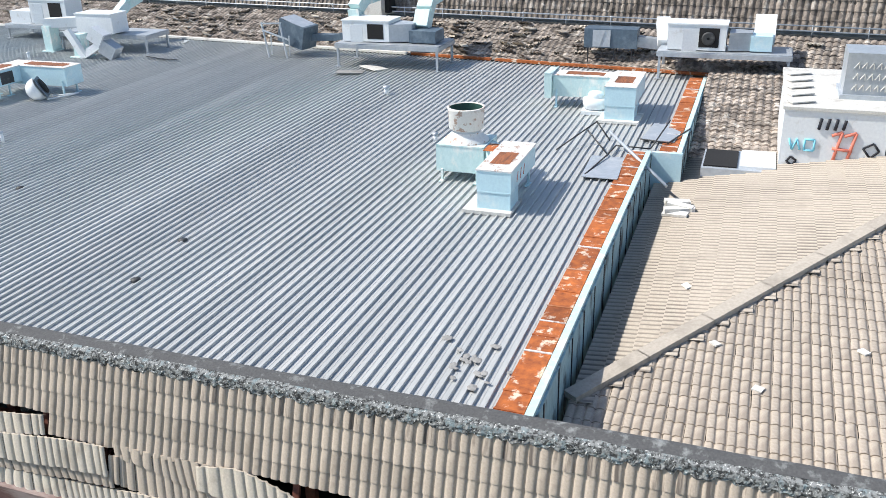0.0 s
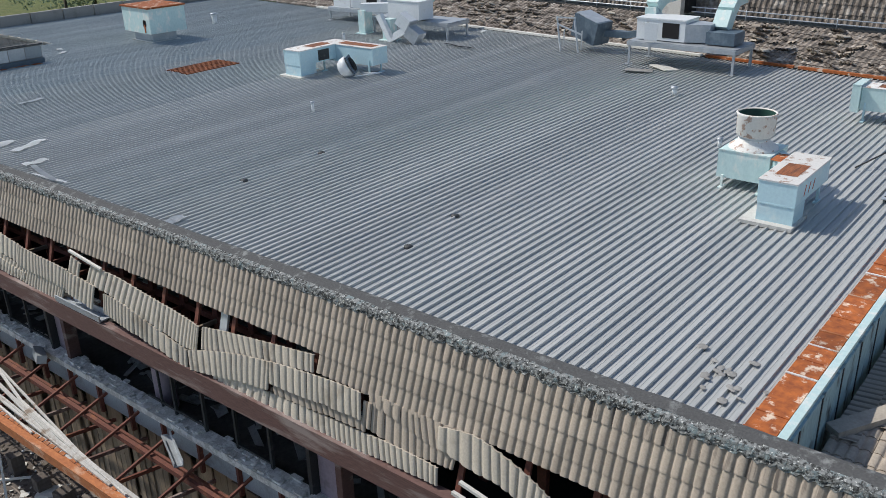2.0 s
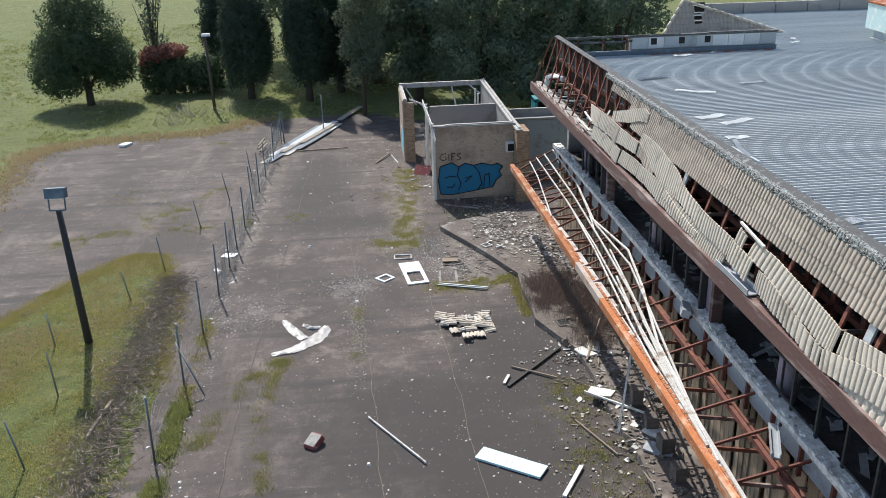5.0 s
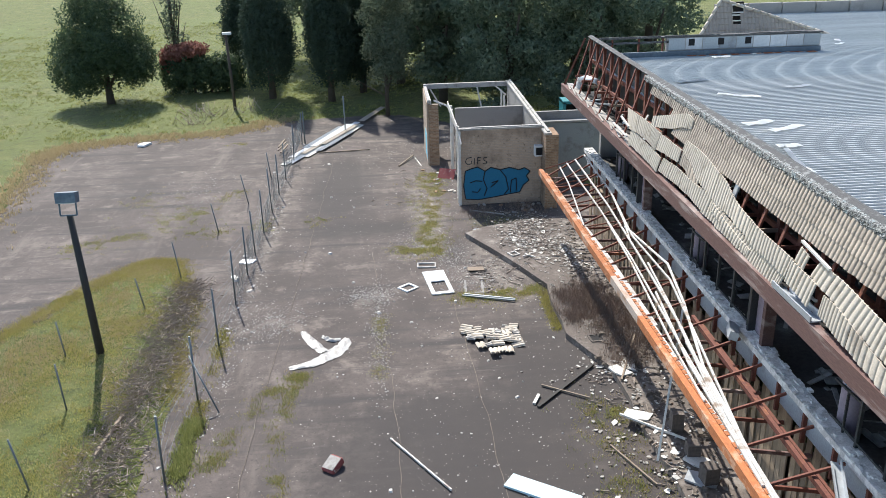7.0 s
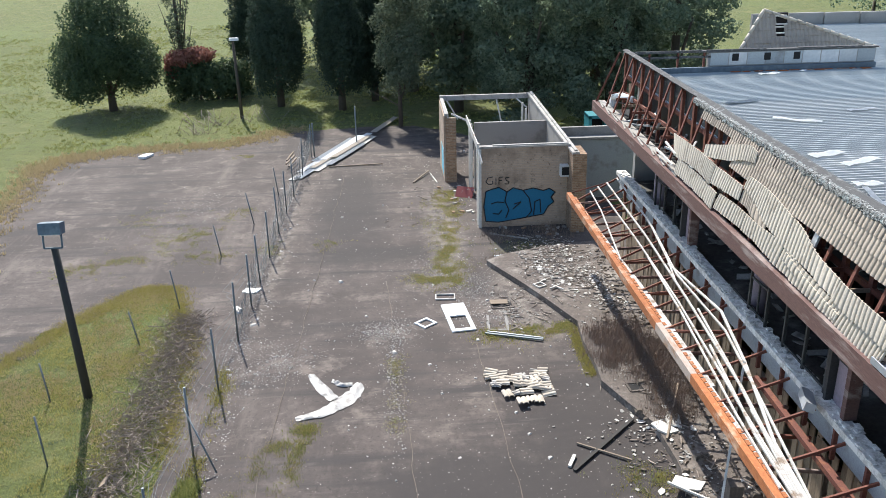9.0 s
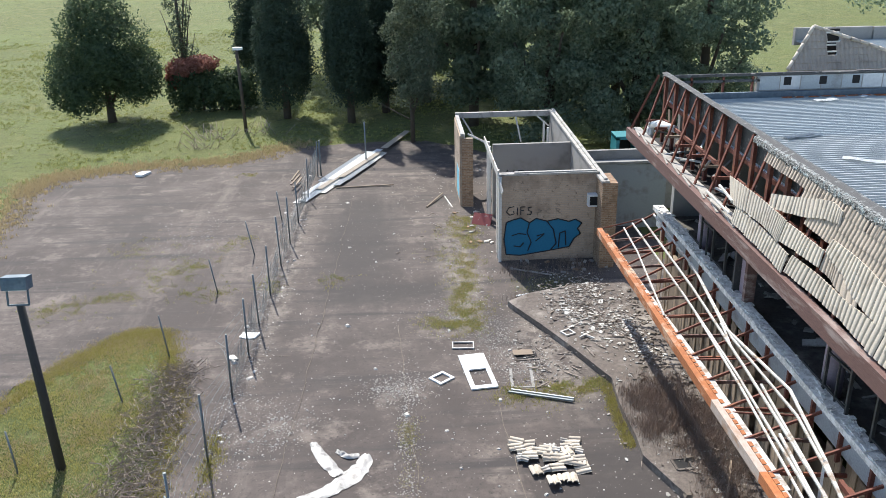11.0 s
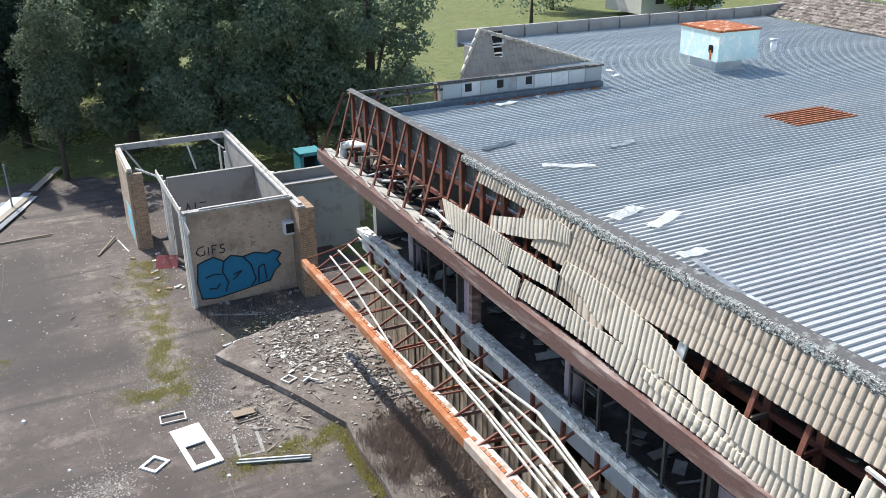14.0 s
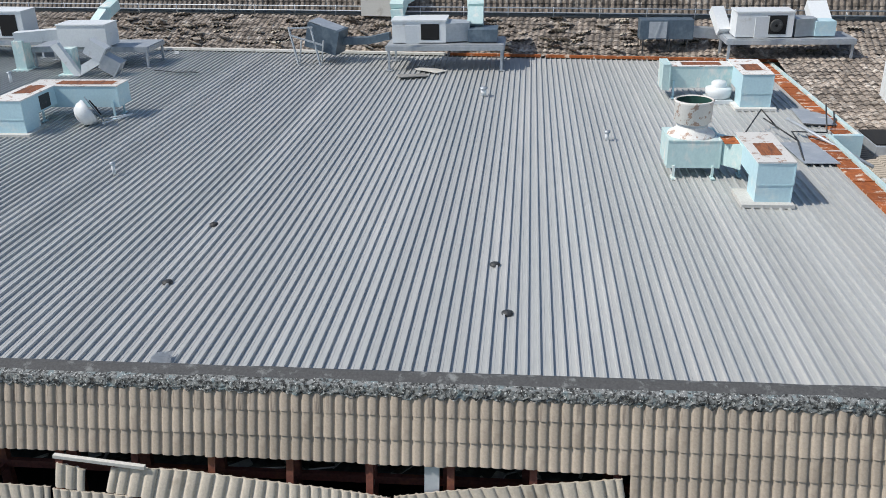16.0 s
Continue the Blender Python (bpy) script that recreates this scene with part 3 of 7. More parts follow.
bm = B()
box(bm, -1.10, -0.90, Y0, 38.1, 6.74, 7.17)
setting("fascia", bm, "fascia", "long peeling brown fascia beam", 0.012)
bm = B()
box(bm, -0.88, -0.62, 27.5, 37.9, 7.16, 7.20)
for k in range(9):
    beam(bm, (-1.0 - .03 * (k % 2), 27 + k * 1.2, 7.19), (-0.93 + .05 * (k % 3), 27.9 + k * 1.25, 7.2), 0.06, 0.03)
setting("trim", bm, "debris", "loose pale timber strips on the fascia top")
# soffit coloured black in place of the shade behind the fascia
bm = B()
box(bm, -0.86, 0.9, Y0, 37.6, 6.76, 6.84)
setting("soffit", bm, "black", "soffit lining, black for the shade behind the fascia")


GROOVE = ((0.0, -1.5), (0.15, -1.5), (0.22, -.2), (0.31, .55), (0.45, .95), (0.60, .85), (0.78, .75), (0.92, .1))


def tile_sheet(length, depth, amp=0.012, wave=WAVE, seed=None):
    """Pressed tile strip of broad rolls and narrow grooves: along y, hanging down -z, bulging along -x. With a seed, each pair of rolls sits a little out of line."""
    rng = random.Random(seed)
    vs, fs = [], []
    for pair in range(int(round(length / wave / 2))):
        low, lift, skew = (rng.uniform(-.008, .008), rng.uniform(-.003, .003), rng.uniform(-.004, .004)) if seed is not None else (0, 0, 0)
        a = pair * 2 * wave
        prof = [(a + (k + f) * wave, h - (.25 if f == 0 and k == 0 else 0)) for k in range(2) for f, h in GROOVE] + [(a + 2 * wave, -1.8)]
        b0 = len(vs)
        for y, h in prof:
            edge = depth + low + skew * (y - a) / wave
            for o, z in ((0.0, 0.0), (0.020, -edge), (0.020, -edge), (-0.010, -edge - 0.002)):
                vs.append((-(o + lift + h * amp), y, z))
        for i in range(len(prof) - 1):
            for k in (0, 2):
                q = b0 + i * 4 + k
                fs.append((q, q + 4, q + 5, q + 1))
    return vs, fs


def slope_frame(y, s, out, turn=0.0):
    """Pose whose -z runs down the slope and -x points out of it."""
    p = on_slope(y, s, out)
    m = Matrix(((-OUT.x, 0, -DOWN.x, p.x), (0, 1, 0, p.y), (-OUT.z, 0, -DOWN.z, p.z), (0, 0, 0, 1)))
    return m @ pose(0, 0, 0, turn, 0, 0)


mansard = thing("mansard_roof", (0, 0, 0), "steep brown-grey wavy tile skirt, partly slumped, with gaps", "roof", kind="structure")
tile_meshes = [raw("tile", *tile_sheet(1.2, 0.36, seed=k), "tile", True) for k in range(5)]
stained_meshes = [raw("tile", *tile_sheet(1.2, 0.36, seed=10 + k), "tile_streaked", True) for k in range(3)]
ROW_END = (27.0, 24.6, 24.0, 7.2, 6.0, 6.0)
for row, end in enumerate(ROW_END):
    y = end
    while y > Y0:
        y -= 1.2
        if row > 3 and .4 < y < 6:
            continue
        ob = part("tile", R.choice(stained_meshes if row == 0 else tile_meshes), None, mansard)
        raised = -.07 if row == 3 and y < 3.7 else 0
        ob.matrix_basis = slope_frame(y, -.01 + row * COURSE + raised + R.uniform(-.006, .006), 0.012 + R.uniform(0, .005), R.uniform(-.25, .25))


def curve_at(pts, t):
    """Point at 0..1 on a smooth line through evenly weighted points."""
    u = t * (len(pts) - 1)
    i = min(int(u), len(pts) - 2)
    f = u - i
    p = [pts[max(i - 1, 0)], pts[i], pts[i + 1], pts[min(i + 2, len(pts) - 1)]]
    return [p[1][k] + .5 * f * (p[2][k] - p[0][k] + f * (2 * p[0][k] - 5 * p[1][k] + 4 * p[2][k] - p[3][k] + f * (3 * (p[1][k] - p[2][k]) + p[3][k] - p[0][k]))) for k in (0, 1)]


def slumped(top, low, out, material="tile_pale", lean=0.0, seed=1):
    """Tile strip that has slid: rolls between an upper and a lower line of (y, distance down the slope), with a sheet's thickness at both edges."""
    rng = random.Random(seed)
    count = max(2, int(round(abs(top[0][0] - top[-1][0]) / WAVE)))
    vs, fs = [], []
    for k in range(count):
        if k % 2 == 0:
            drop, lift = rng.uniform(-.014, .014), rng.uniform(-.006, .008)
        b0 = len(vs)
        prof = list(GROOVE) + [(1.0, -1.6)]
        for f, h in prof:
            t = (k + f) / count
            (ya, sa), (yb, sb) = curve_at(top, t), curve_at(low, t)
            w = .013 * h + lift
            for q, o in ((0.0, -.04), (0.0, 0.0), (0.0, 0.0), (.34, .004), (.68, .004), (1.0, 0.0), (1.0, 0.0), (1.0, -.022)):
                vs.append(on_slope(ya + (yb - ya) * q, sa + (sb - sa + drop) * q, out + w + o + lean * q))
        for i in range(len(prof) - 1):
            for m in (0, 2, 3, 4, 6):
                q = b0 + i * 8 + m
                fs.append((q, q + 1, q + 9, q + 8))
    part("slumped_strip", raw("slumped_strip", vs, fs, material, True), None, mansard, "pale tile strip slipped out of line, sunlit tone in its colour")


# upper strips along the long gap, far end first
slumped([(25.85, .91), (24.9, .66), (24.2, .46), (23.3, .22), (22.75, .26)], [(25.7, 1.27), (24.8, 1.05), (24.0, .87), (23.2, .62), (22.65, .55)], .07, seed=2)
slumped([(28.3, 1.22), (27.2, 1.19), (26.1, 1.17), (25.2, 1.18), (24.6, 1.20)], [(27.6, 1.80), (26.9, 1.75), (25.9, 1.68), (25.1, 1.70), (24.55, 1.76)], .12, seed=3)
slumped([(24.6, 1.22), (23.9, 1.20), (23.3, 1.20), (22.7, 1.19)], [(24.55, 1.72), (23.9, 1.66), (23.3, 1.61), (22.62, 1.58)], .10, seed=4)
slumped([(22.65, .88), (21.9, .87), (21.2, .90), (20.3, 1.00), (19.4, 1.12), (18.5, 1.36), (17.35, 1.48)], [(22.7, 1.20), (21.9, 1.34), (21.1, 1.58), (20.2, 1.70), (19.3, 1.76), (18.4, 1.81), (17.3, 1.90)], .06, seed=5)
slumped([(22.7, 1.22), (22.3, 1.20), (21.9, 1.36), (21.0, 1.55)], [(22.65, 1.60), (22.2, 1.62), (21.8, 1.70), (20.9, 1.80)], .03, "tile", seed=6)
slumped([(17.3, 1.48), (16.6, 1.51), (15.9, 1.52), (15.1, 1.53)], [(17.3, 1.92), (16.5, 1.95), (15.8, 1.96), (15.1, 1.97)], .10, seed=7)
slumped([(15.05, 1.54), (14.5, 1.57), (13.92, 1.60)], [(15.0, 2.02), (14.5, 2.06), (13.9, 2.10)], .13, seed=8)
# lowest course lying on the fascia
slumped([(27.3, 1.76), (26.2, 1.75), (25.0, 1.77), (23.95, 1.82)], [(27.2, 2.22), (26.1, 2.22), (25.0, 2.23), (23.9, 2.28)], .09, seed=9)
slumped([(23.85, 1.78), (22.6, 1.72), (21.4, 1.74), (20.0, 1.70), (18.6, 1.84), (17.2, 1.92), (16.2, 1.92), (15.2, 1.98)], [(23.9, 2.22), (22.6, 2.16), (21.3, 2.14), (20.0, 2.22), (18.6, 2.26), (17.3, 2.28), (16.2, 2.31), (15.25, 2.36)], .05, seed=10)
slumped([(19.6, 1.78), (18.6, 1.93), (17.6, 2.02), (16.9, 2.06)], [(19.6, 1.98), (18.6, 2.09), (17.6, 2.16), (16.9, 2.2)], .075, seed=11)
# near half of the gap
slumped([(15.0, 1.18), (14.8, 1.21), (14.58, 1.26)], [(15.02, 1.52), (14.82, 1.54), (14.6, 1.56)], .11, seed=12)
slumped([(14.22, 1.22), (13.3, 1.21), (12.3, 1.29), (11.5, 1.35), (10.8, 1.41), (10.35, 1.47)], [(14.3, 1.57), (13.4, 1.66), (12.4, 1.78), (11.5, 1.88), (10.8, 1.96), (10.32, 1.94)], .09, seed=13)
slumped([(10.3, 1.46), (9.5, 1.34), (8.4, 1.21), (7.3, 1.08)], [(10.25, 1.90), (9.3, 1.72), (8.3, 1.55), (7.25, 1.38)], .05, seed=14)
slumped([(13.6, 1.68), (12.9, 1.70), (11.9, 1.85), (10.6, 2.01)], [(13.5, 2.06), (12.8, 2.14), (11.8, 2.24), (10.5, 2.34)], .11, seed=15)
slumped([(10.55, 1.99), (9.75, 1.77), (9.0, 1.61), (8.25, 1.50)], [(10.4, 2.34), (9.6, 2.22), (8.9, 2.10), (8.2, 2.0)], .13, seed=16)
slumped([(8.3, 1.50), (7.5, 1.42), (6.8, 1.36), (6.08, 1.33)], [(8.2, 1.88), (7.4, 1.84), (6.7, 1.80), (5.98, 1.76)], .12, seed=17)
slumped([(8.2, 1.84), (7.4, 1.80), (6.7, 1.76), (5.95, 1.72)], [(8.1, 2.06), (7.3, 2.02), (6.6, 1.97), (5.9, 1.94)], .07, "tile", seed=18)
slumped([(9.2, 2.02), (8.8, 2.0), (8.4, 2.0)], [(9.2, 2.2), (8.8, 2.18), (8.3, 2.16)], .06, seed=19)
slumped([(9.8, 2.12), (8.4, 2.08), (7.1, 2.03), (6.2, 2.0), (5.3, 1.96), (4.4, 1.98)], [(9.8, 2.34), (8.4, 2.36), (7.0, 2.36), (6.1, 2.32), (5.2, 2.28), (4.35, 2.27)], .05, seed=20)
slumped([(6.0, 1.28), (5.3, 1.30), (4.8, 1.29), (4.2, 1.28)], [(5.95, 1.46), (5.26, 1.58), (4.66, 1.68), (4.16, 1.73)], .035, "tile", seed=22)
slumped([(5.9, 1.42), (5.26, 1.52), (4.66, 1.62), (4.12, 1.68)], [(5.85, 1.90), (5.18, 1.97), (4.61, 1.95), (4.15, 1.93)], .015, "tile", seed=23)
slumped([(6.05, 1.47), (5.96, 1.46), (5.86, 1.46)], [(6.0, 1.87), (5.92, 1.87), (5.82, 1.88)], .06, "tile", seed=24)
slumped([(4.5, 1.33), (3.85, 1.24), (3.3, 1.34), (2.76, 1.51), (2.4, 1.68), (2.1, 1.90)], [(4.45, 1.66), (3.74, 1.76), (3.2, 1.80), (2.75, 1.92), (2.35, 2.08), (2.05, 2.25)], .09, seed=21)

# rafters and upright studs of the mansard
framing = thing("mansard_framing", (0, 0, 0), "red-oxide steel mansard framing standing bare where the tiles are gone", "roof framing", kind="structure")
k = 0
for y in [8.45 + 1.1 * i for i in range(-19, 17)] + [27.17 + 1.19 * i for i in range(9)]:
    bm = B()
    beam(bm, on_slope(y, -0.05, -.10), on_slope(y, SLOPE + .05, -.10), 0.05, 0.10, (0, 1, 0))
    part("rafter", bm, "timber_red", framing)
    bm = B()
    beam(bm, (-0.08, y + .07, 9.30), (-0.10, y + .07, 6.9), 0.10, 0.16, (0, 1, 0))
    part("stud", bm, "timber_red", framing)
    if y > 3:
        bm = B()
        beam(bm, (-0.75, y + .05, 7.75), (-0.08, y + .05, 7.72), 0.05, 0.09)
        part("tie", bm, "timber_red" if k % 3 else "board", framing)
    k += 1
for y in (9.8, 18.95):
    bm = B()
    beam(bm, on_slope(y, .6, -.06), on_slope(y, 1.9, -.08), 0.05, 0.20, (0, 1, 0))
    part("board_prop", bm, "galv", framing, "pale grey board among the rafters")
bm = B()
beam(bm, (-0.1, 2, 7.75), (-0.1, 37, 7.75), 0.08, 0.12)
beam(bm, (0.05, 2, 8.35), (0.05, 37, 8.35), 0.06, 0.14)
part("long_rail", bm, "timber_red", framing)
bm = B()
beam(bm, (-0.30, 37.05, 9.35), (-1.0, 37.9, 7.1), 0.05, 0.07)
part("hip_bar", bm, "timber_red", framing)

# sill ledge along the upper floor
SILL = 4.45
bm = B()
box(bm, -0.28, 0.12, Y0, 36.6, SILL - .16, SILL)
for i in range(520):
    y, x = R.uniform(2, 36.4), R.choice((R.uniform(-.3, -.16), R.uniform(-.2, .1)))
    s = R.uniform(.03, .15)
    box(bm, x, x + s, y, y + s * R.uniform(.6, 2.6), SILL, SILL + R.uniform(.01, .05))
setting("window_sill", bm, "flake", "broken concrete sill with flaking white crust", 0.0)
bm = B()
box(bm, -0.10, 0.08, Y0, 36.6, 3.62, SILL - .16)
setting("wall_spandrel", bm, "panel_blue", "stained grey-blue spandrel panels under the sill")
y = 2.4
while y < 36.5:
    bm = B()
    beam(bm, (-0.15, y, 3.4), (-0.15, y, SILL - .16), 0.08, 0.10)
    setting("trim", bm, "timber_red", "dark red spandrel post")
    y += 1.38

# planked wall below, with boards missing
bm = B()
box(bm, .10, .16, Y0, 36.6, 3.42, 3.6)
planks = setting("wall_planks", bm, "fascia", "rail carrying a bare plank wall behind the awning")
bm = B()
box(bm, 0, .035, 0, .235, 0, 3.14)
plank_mesh = mesh_of(bm, "plank")
plank_mesh.materials.append(M["plank"])
y = 6.0
while y < 36.4:
    if R.random() < .8:
        ob = part("plank", plank_mesh, None, planks)
        ob.matrix_basis = pose(.05 + R.uniform(-.03, .03), y, .28, R.uniform(-.6, .6), R.uniform(-1.5, 1.5), 0)
    y += .25

# window posts, broken frames and round columns of the upper floor
COLUMNS, PIERS = (4.8, 14.25, 23.7, 33.1), (-1.5, 8.0, 18.0, 28.4)
y, k = 3.0, 0
while y < 36.4:
    if not any(c - .35 < y < c + 4.3 for c in COLUMNS) and not any(abs(y - c) < .6 for c in PIERS):
        bm = B()
        beam(bm, (0.05, y, SILL), (0.05, y, 6.8), 0.07, 0.07)
        if k % 3 != 1:
            beam(bm, (0.05, y, SILL + .12), (0.05, y + 1.1, SILL + .12), 0.05, 0.05)
        if k % 4 == 1:
            beam(bm, (0.05, y, 5.5), (0.05, y + 1.1, 5.45), 0.05, 0.05)
            beam(bm, (0.05, y + .55, SILL), (0.05, y + .55, 5.5), 0.04, 0.05)
        setting("window_%d" % (k + 1), bm, "dark_steel", "dark steel window frame without glass")
    y += 1.12
    k += 1
for y in PIERS:
    bm = B()
    box(bm, 0.10, 0.14, y - .34, y + .34, SILL, 6.76)
    pier = setting("wall_pier", bm, "column", "grubby mauve panel between brown posts")
    for a, m, w in ((-.42, "fascia", .16), (.42, "dark_steel", .10)):
        bm = B()
        box(bm, -.08, .22, y + a - w / 2, y + a + w / 2, SILL, 6.76)
        part("post", bm, m, pier, "", .008)
    bm = B()
    beam(bm, (.06, y - .34, 5.6), (.06, y + .34, 5.6), .05, .06)
    part("rail", bm, "dark_steel", pier)
for y in COLUMNS:
    bm = B()
    lathe(bm, [(0.26, 3.95), (0.26, 6.76)], 24, (.55, y, 0))
    ob = setting("column", bm, "column", "round mauve-painted concrete column")
    if y == 14.25:
        bm = B()
        for q, (a, b2) in enumerate(((.3, .75), (.35, .35), (.2, .6))):
            ang = math.radians(196 + 14 * q)
            tube(bm, (.55 + .265 * math.cos(ang), y + .265 * math.sin(ang), 5.2 + a * .3), (.55 + .265 * math.cos(ang + .1), y + .265 * math.sin(ang + .1), 5.2 + a * .3 + b2), .025, n=5)
        part("spray_tag", bm, "graf_blue", ob)
# fallen lining and rubbish inside
bm = B()
for i in range(420):
    x, y, a = R.uniform(.9, 5.5), R.uniform(1, 36), R.uniform(0, 180)
    l, w = R.uniform(.1, .9), R.uniform(.04, .3)
    box(bm, -l / 2, l / 2, -w / 2, w / 2, 0, .03, pose(x, y, 3.96 + R.uniform(0, .25), R.uniform(-25, 25), R.uniform(-25, 25), a))
single("indoor_rubbish", bm, "debris", "scattered broken lining boards and rubbish on the floor", "rubbish", kind="stuff")

# ---- main metal roof ----
RIB = 0.203
SKEW = math.radians(0.0)          # lay of the ribs against the facade's square


def back_edge(y):
    return 25.15 + 0.112 * y


def rib_sheet(y0, count, x0, x1):
    """Ribbed steel sheet: upright ribs between flat pans."""
    pro = []
    for k in range(count):
        b = k * RIB
        pro += [(b, 0), (b + .008, .050), (b + .040, .050), (b + .050, 0), (b + .122, 0), (b + .126, .004), (b + .132, .004), (b + .136, 0)]
    pro.append((count * RIB, 0))
    vs, fs = [], []
    for x in (x0, x1):
        for y, z in pro:
            vs.append((x, y0 + y + (x - x0) * math.tan(SKEW), ROOF - .02 + z))
    n = len(pro)
    for i in range(n - 1):
        fs.append((i, i + n, i + n + 1, i + 1))
    return vs, fs


roof = thing("roof", (0, 0, 0), "broad low roof of ribbed grey steel sheets", "roof", kind="structure")
y = 0.62
while y < 49.4:
    w = 4 * RIB
    start = 0.1 if y < 36.9 else 10.5
    # with distance, sheets take the colours that hold the sky's reflection
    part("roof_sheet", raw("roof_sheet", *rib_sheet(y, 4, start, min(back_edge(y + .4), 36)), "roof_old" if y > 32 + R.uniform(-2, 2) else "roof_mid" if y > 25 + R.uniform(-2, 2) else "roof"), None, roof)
    y += w
y = -0.2
while y < 0.5:
    part("roof_sheet", raw("roof_sheet", *rib_sheet(y, 4, 14.9, back_edge(y + .4)), "roof"), None, roof)
    y += 4 * RIB
# rusted bare patch
bm = B()
for k in range(8):
    a = 28.63 + k * RIB
    box(bm, 12.4 + R.uniform(-.1, .1), 15.1 + R.uniform(-.1, .1), a + .06, a + .19, ROOF - .01, ROOF + .012)
    box(bm, 12.4 + R.uniform(-.1, .1), 15.1, a - .014, a + .056, ROOF + .004, ROOF + .050)
part("rusted_patch", bm, "roof_brown", roof, "square of rusted bare sheeting")
for k in range(7):
    bm = B()
    a = 28.63 + k * RIB
    box(bm, 12.4 - R.uniform(1.0, 5.5), 12.3, a + .075, a + .075 + R.uniform(.03, .09), ROOF - .02, ROOF - .017)
    part("rust_run", bm, "rust_faint", roof)

# side gutter with rusted cover plates and painted upstand
gutter = thing("side_gutter", (0, 0, 0), "side gutter of rusted plates with a pale blue upstand", "gutter", kind="structure")


def gutter_run(xa, xb, ya):
    x = xa
    while x < xb - .1:
        l = min(R.choice((R.uniform(.5, .8), R.uniform(.8, 1.3))), xb - x)
        bm = B()
        box(bm, x + .015, x + l - .015, ya + .14, ya + .60, ROOF + .005, ROOF + .05 + R.uniform(0, .012))
        part("rust_plate", bm, "rust", gutter)
        bm = B()
        box(bm, x + l - .022, x + l + .022, ya + .13, ya + .61, ROOF + .05, ROOF + .07)
        part("joint_strip", bm, R.choice(("rust", "peel", "orange")), gutter)
        x += l
    bm = B()
    box(bm, xa, xb, ya - .02, ya + .11, ROOF - .1, ROOF + .10)
    part("upstand_cap", bm, "aqua", gutter, "pale aqua upstand edge", 0.01)
    bm = B()
    box(bm, xa, xb, ya - .06, ya - .02, 6.9, ROOF + .02)
    part("side_cladding", bm, "blue_shaded", gutter, "aqua side cladding with black streaks, darkened as in shade")
    x = xa + .7
    while x < xb:
        bm = B()
        box(bm, x - .025, x + .025, ya - .075, ya - .055, 7.2, ROOF)
        part("cladding_batten", bm, "dark_steel", gutter)
        x += 1.05


gutter_run(0.1, 14.8, 0.08)
gutter_run(14.8, 24.6, -0.74)
bm = B()
box(bm, 14.66, 14.798, -0.80, 0.02, 7.4, ROOF + .105)
part("return_cladding", bm, "blue_paint", gutter, "pale blue return of the gutter")

# ---- parapet over the far end ----
par = thing("parapet_wall", (0, 37.0, 0), "low grey parapet with small openings over a blue gutter lip", "parapet", kind="structure")
bm = B()
box(bm, 3.4, 10.5, 0, .22, 8.3, 9.22)
part("wall", bm, "concrete", par)
bm = B()
for x in (4.4, 5.75, 7.0):
    box(bm, x, x + .28, -.012, .02, 8.86, 9.16)
    part("vent_opening", bm, "black", par)
    bm = B()
for k in range(9):
    x = 3.5 + k * .78
    box(bm, x, x + .74, -.008, .01, 8.68 + R.uniform(0, .03), 9.2)
    part("cladding_sheet", bm, R.choice(("panel_blue", "panel_blue", "galv")), par)
    bm = B()
bm.free()
bm = B()
box(bm, -0.1, 10.6, -.02, .26, 9.24, 9.30)
box(bm, 0.0, 3.6, .0, .12, 9.02, 9.10)
box(bm, 0.2, 3.1, -.06, .0, 9.31, 9.35)
box(bm, 3.3, 5.8, -.03, .05, 9.31, 9.34)
box(bm, 7.2, 9.9, .02, .2, 9.31, 9.33)
part("coping", bm, "cap", par)
bm = B()
for x in (0.9, 2.1, 3.2):
    box(bm, x, x + .07, .0, .1, 8.4, 9.24)
part("stud", bm, "timber_red", par)
bm = B()
box(bm, 0.6, 10.5, -.16, -.03, 8.42, 8.66)
part("blue_flashing", bm, "galv_dark", par)
bm = B()
for k in range(12):
    x = 4.3 + k * .5
    w = R.uniform(.08, .34)
    box(bm, x, x + R.uniform(.3, .5), -.18 - w, -.18, ROOF + .034, ROOF + .045)
part("rust_edge", bm, "rust", par)

# roof line beyond, with its parapet
bm = B()
for k in range(11):
    xa = 10.4 + k * 2.0
    yy = 49.45 - .05 * (xa - 13)
    box(bm, xa, xa + 1.97, yy, yy + .25, 8.2, 9.05 + R.uniform(-.03, .03))
setting("parapet", bm, "concrete", "dark weathered far parapet", 0.01)

# dormer-like tile gable past the parapet
gable_ob = thing("tile_gable", (0, 0, 0), "small grey tile gable roof with a square window hole", "roof", kind="structure")


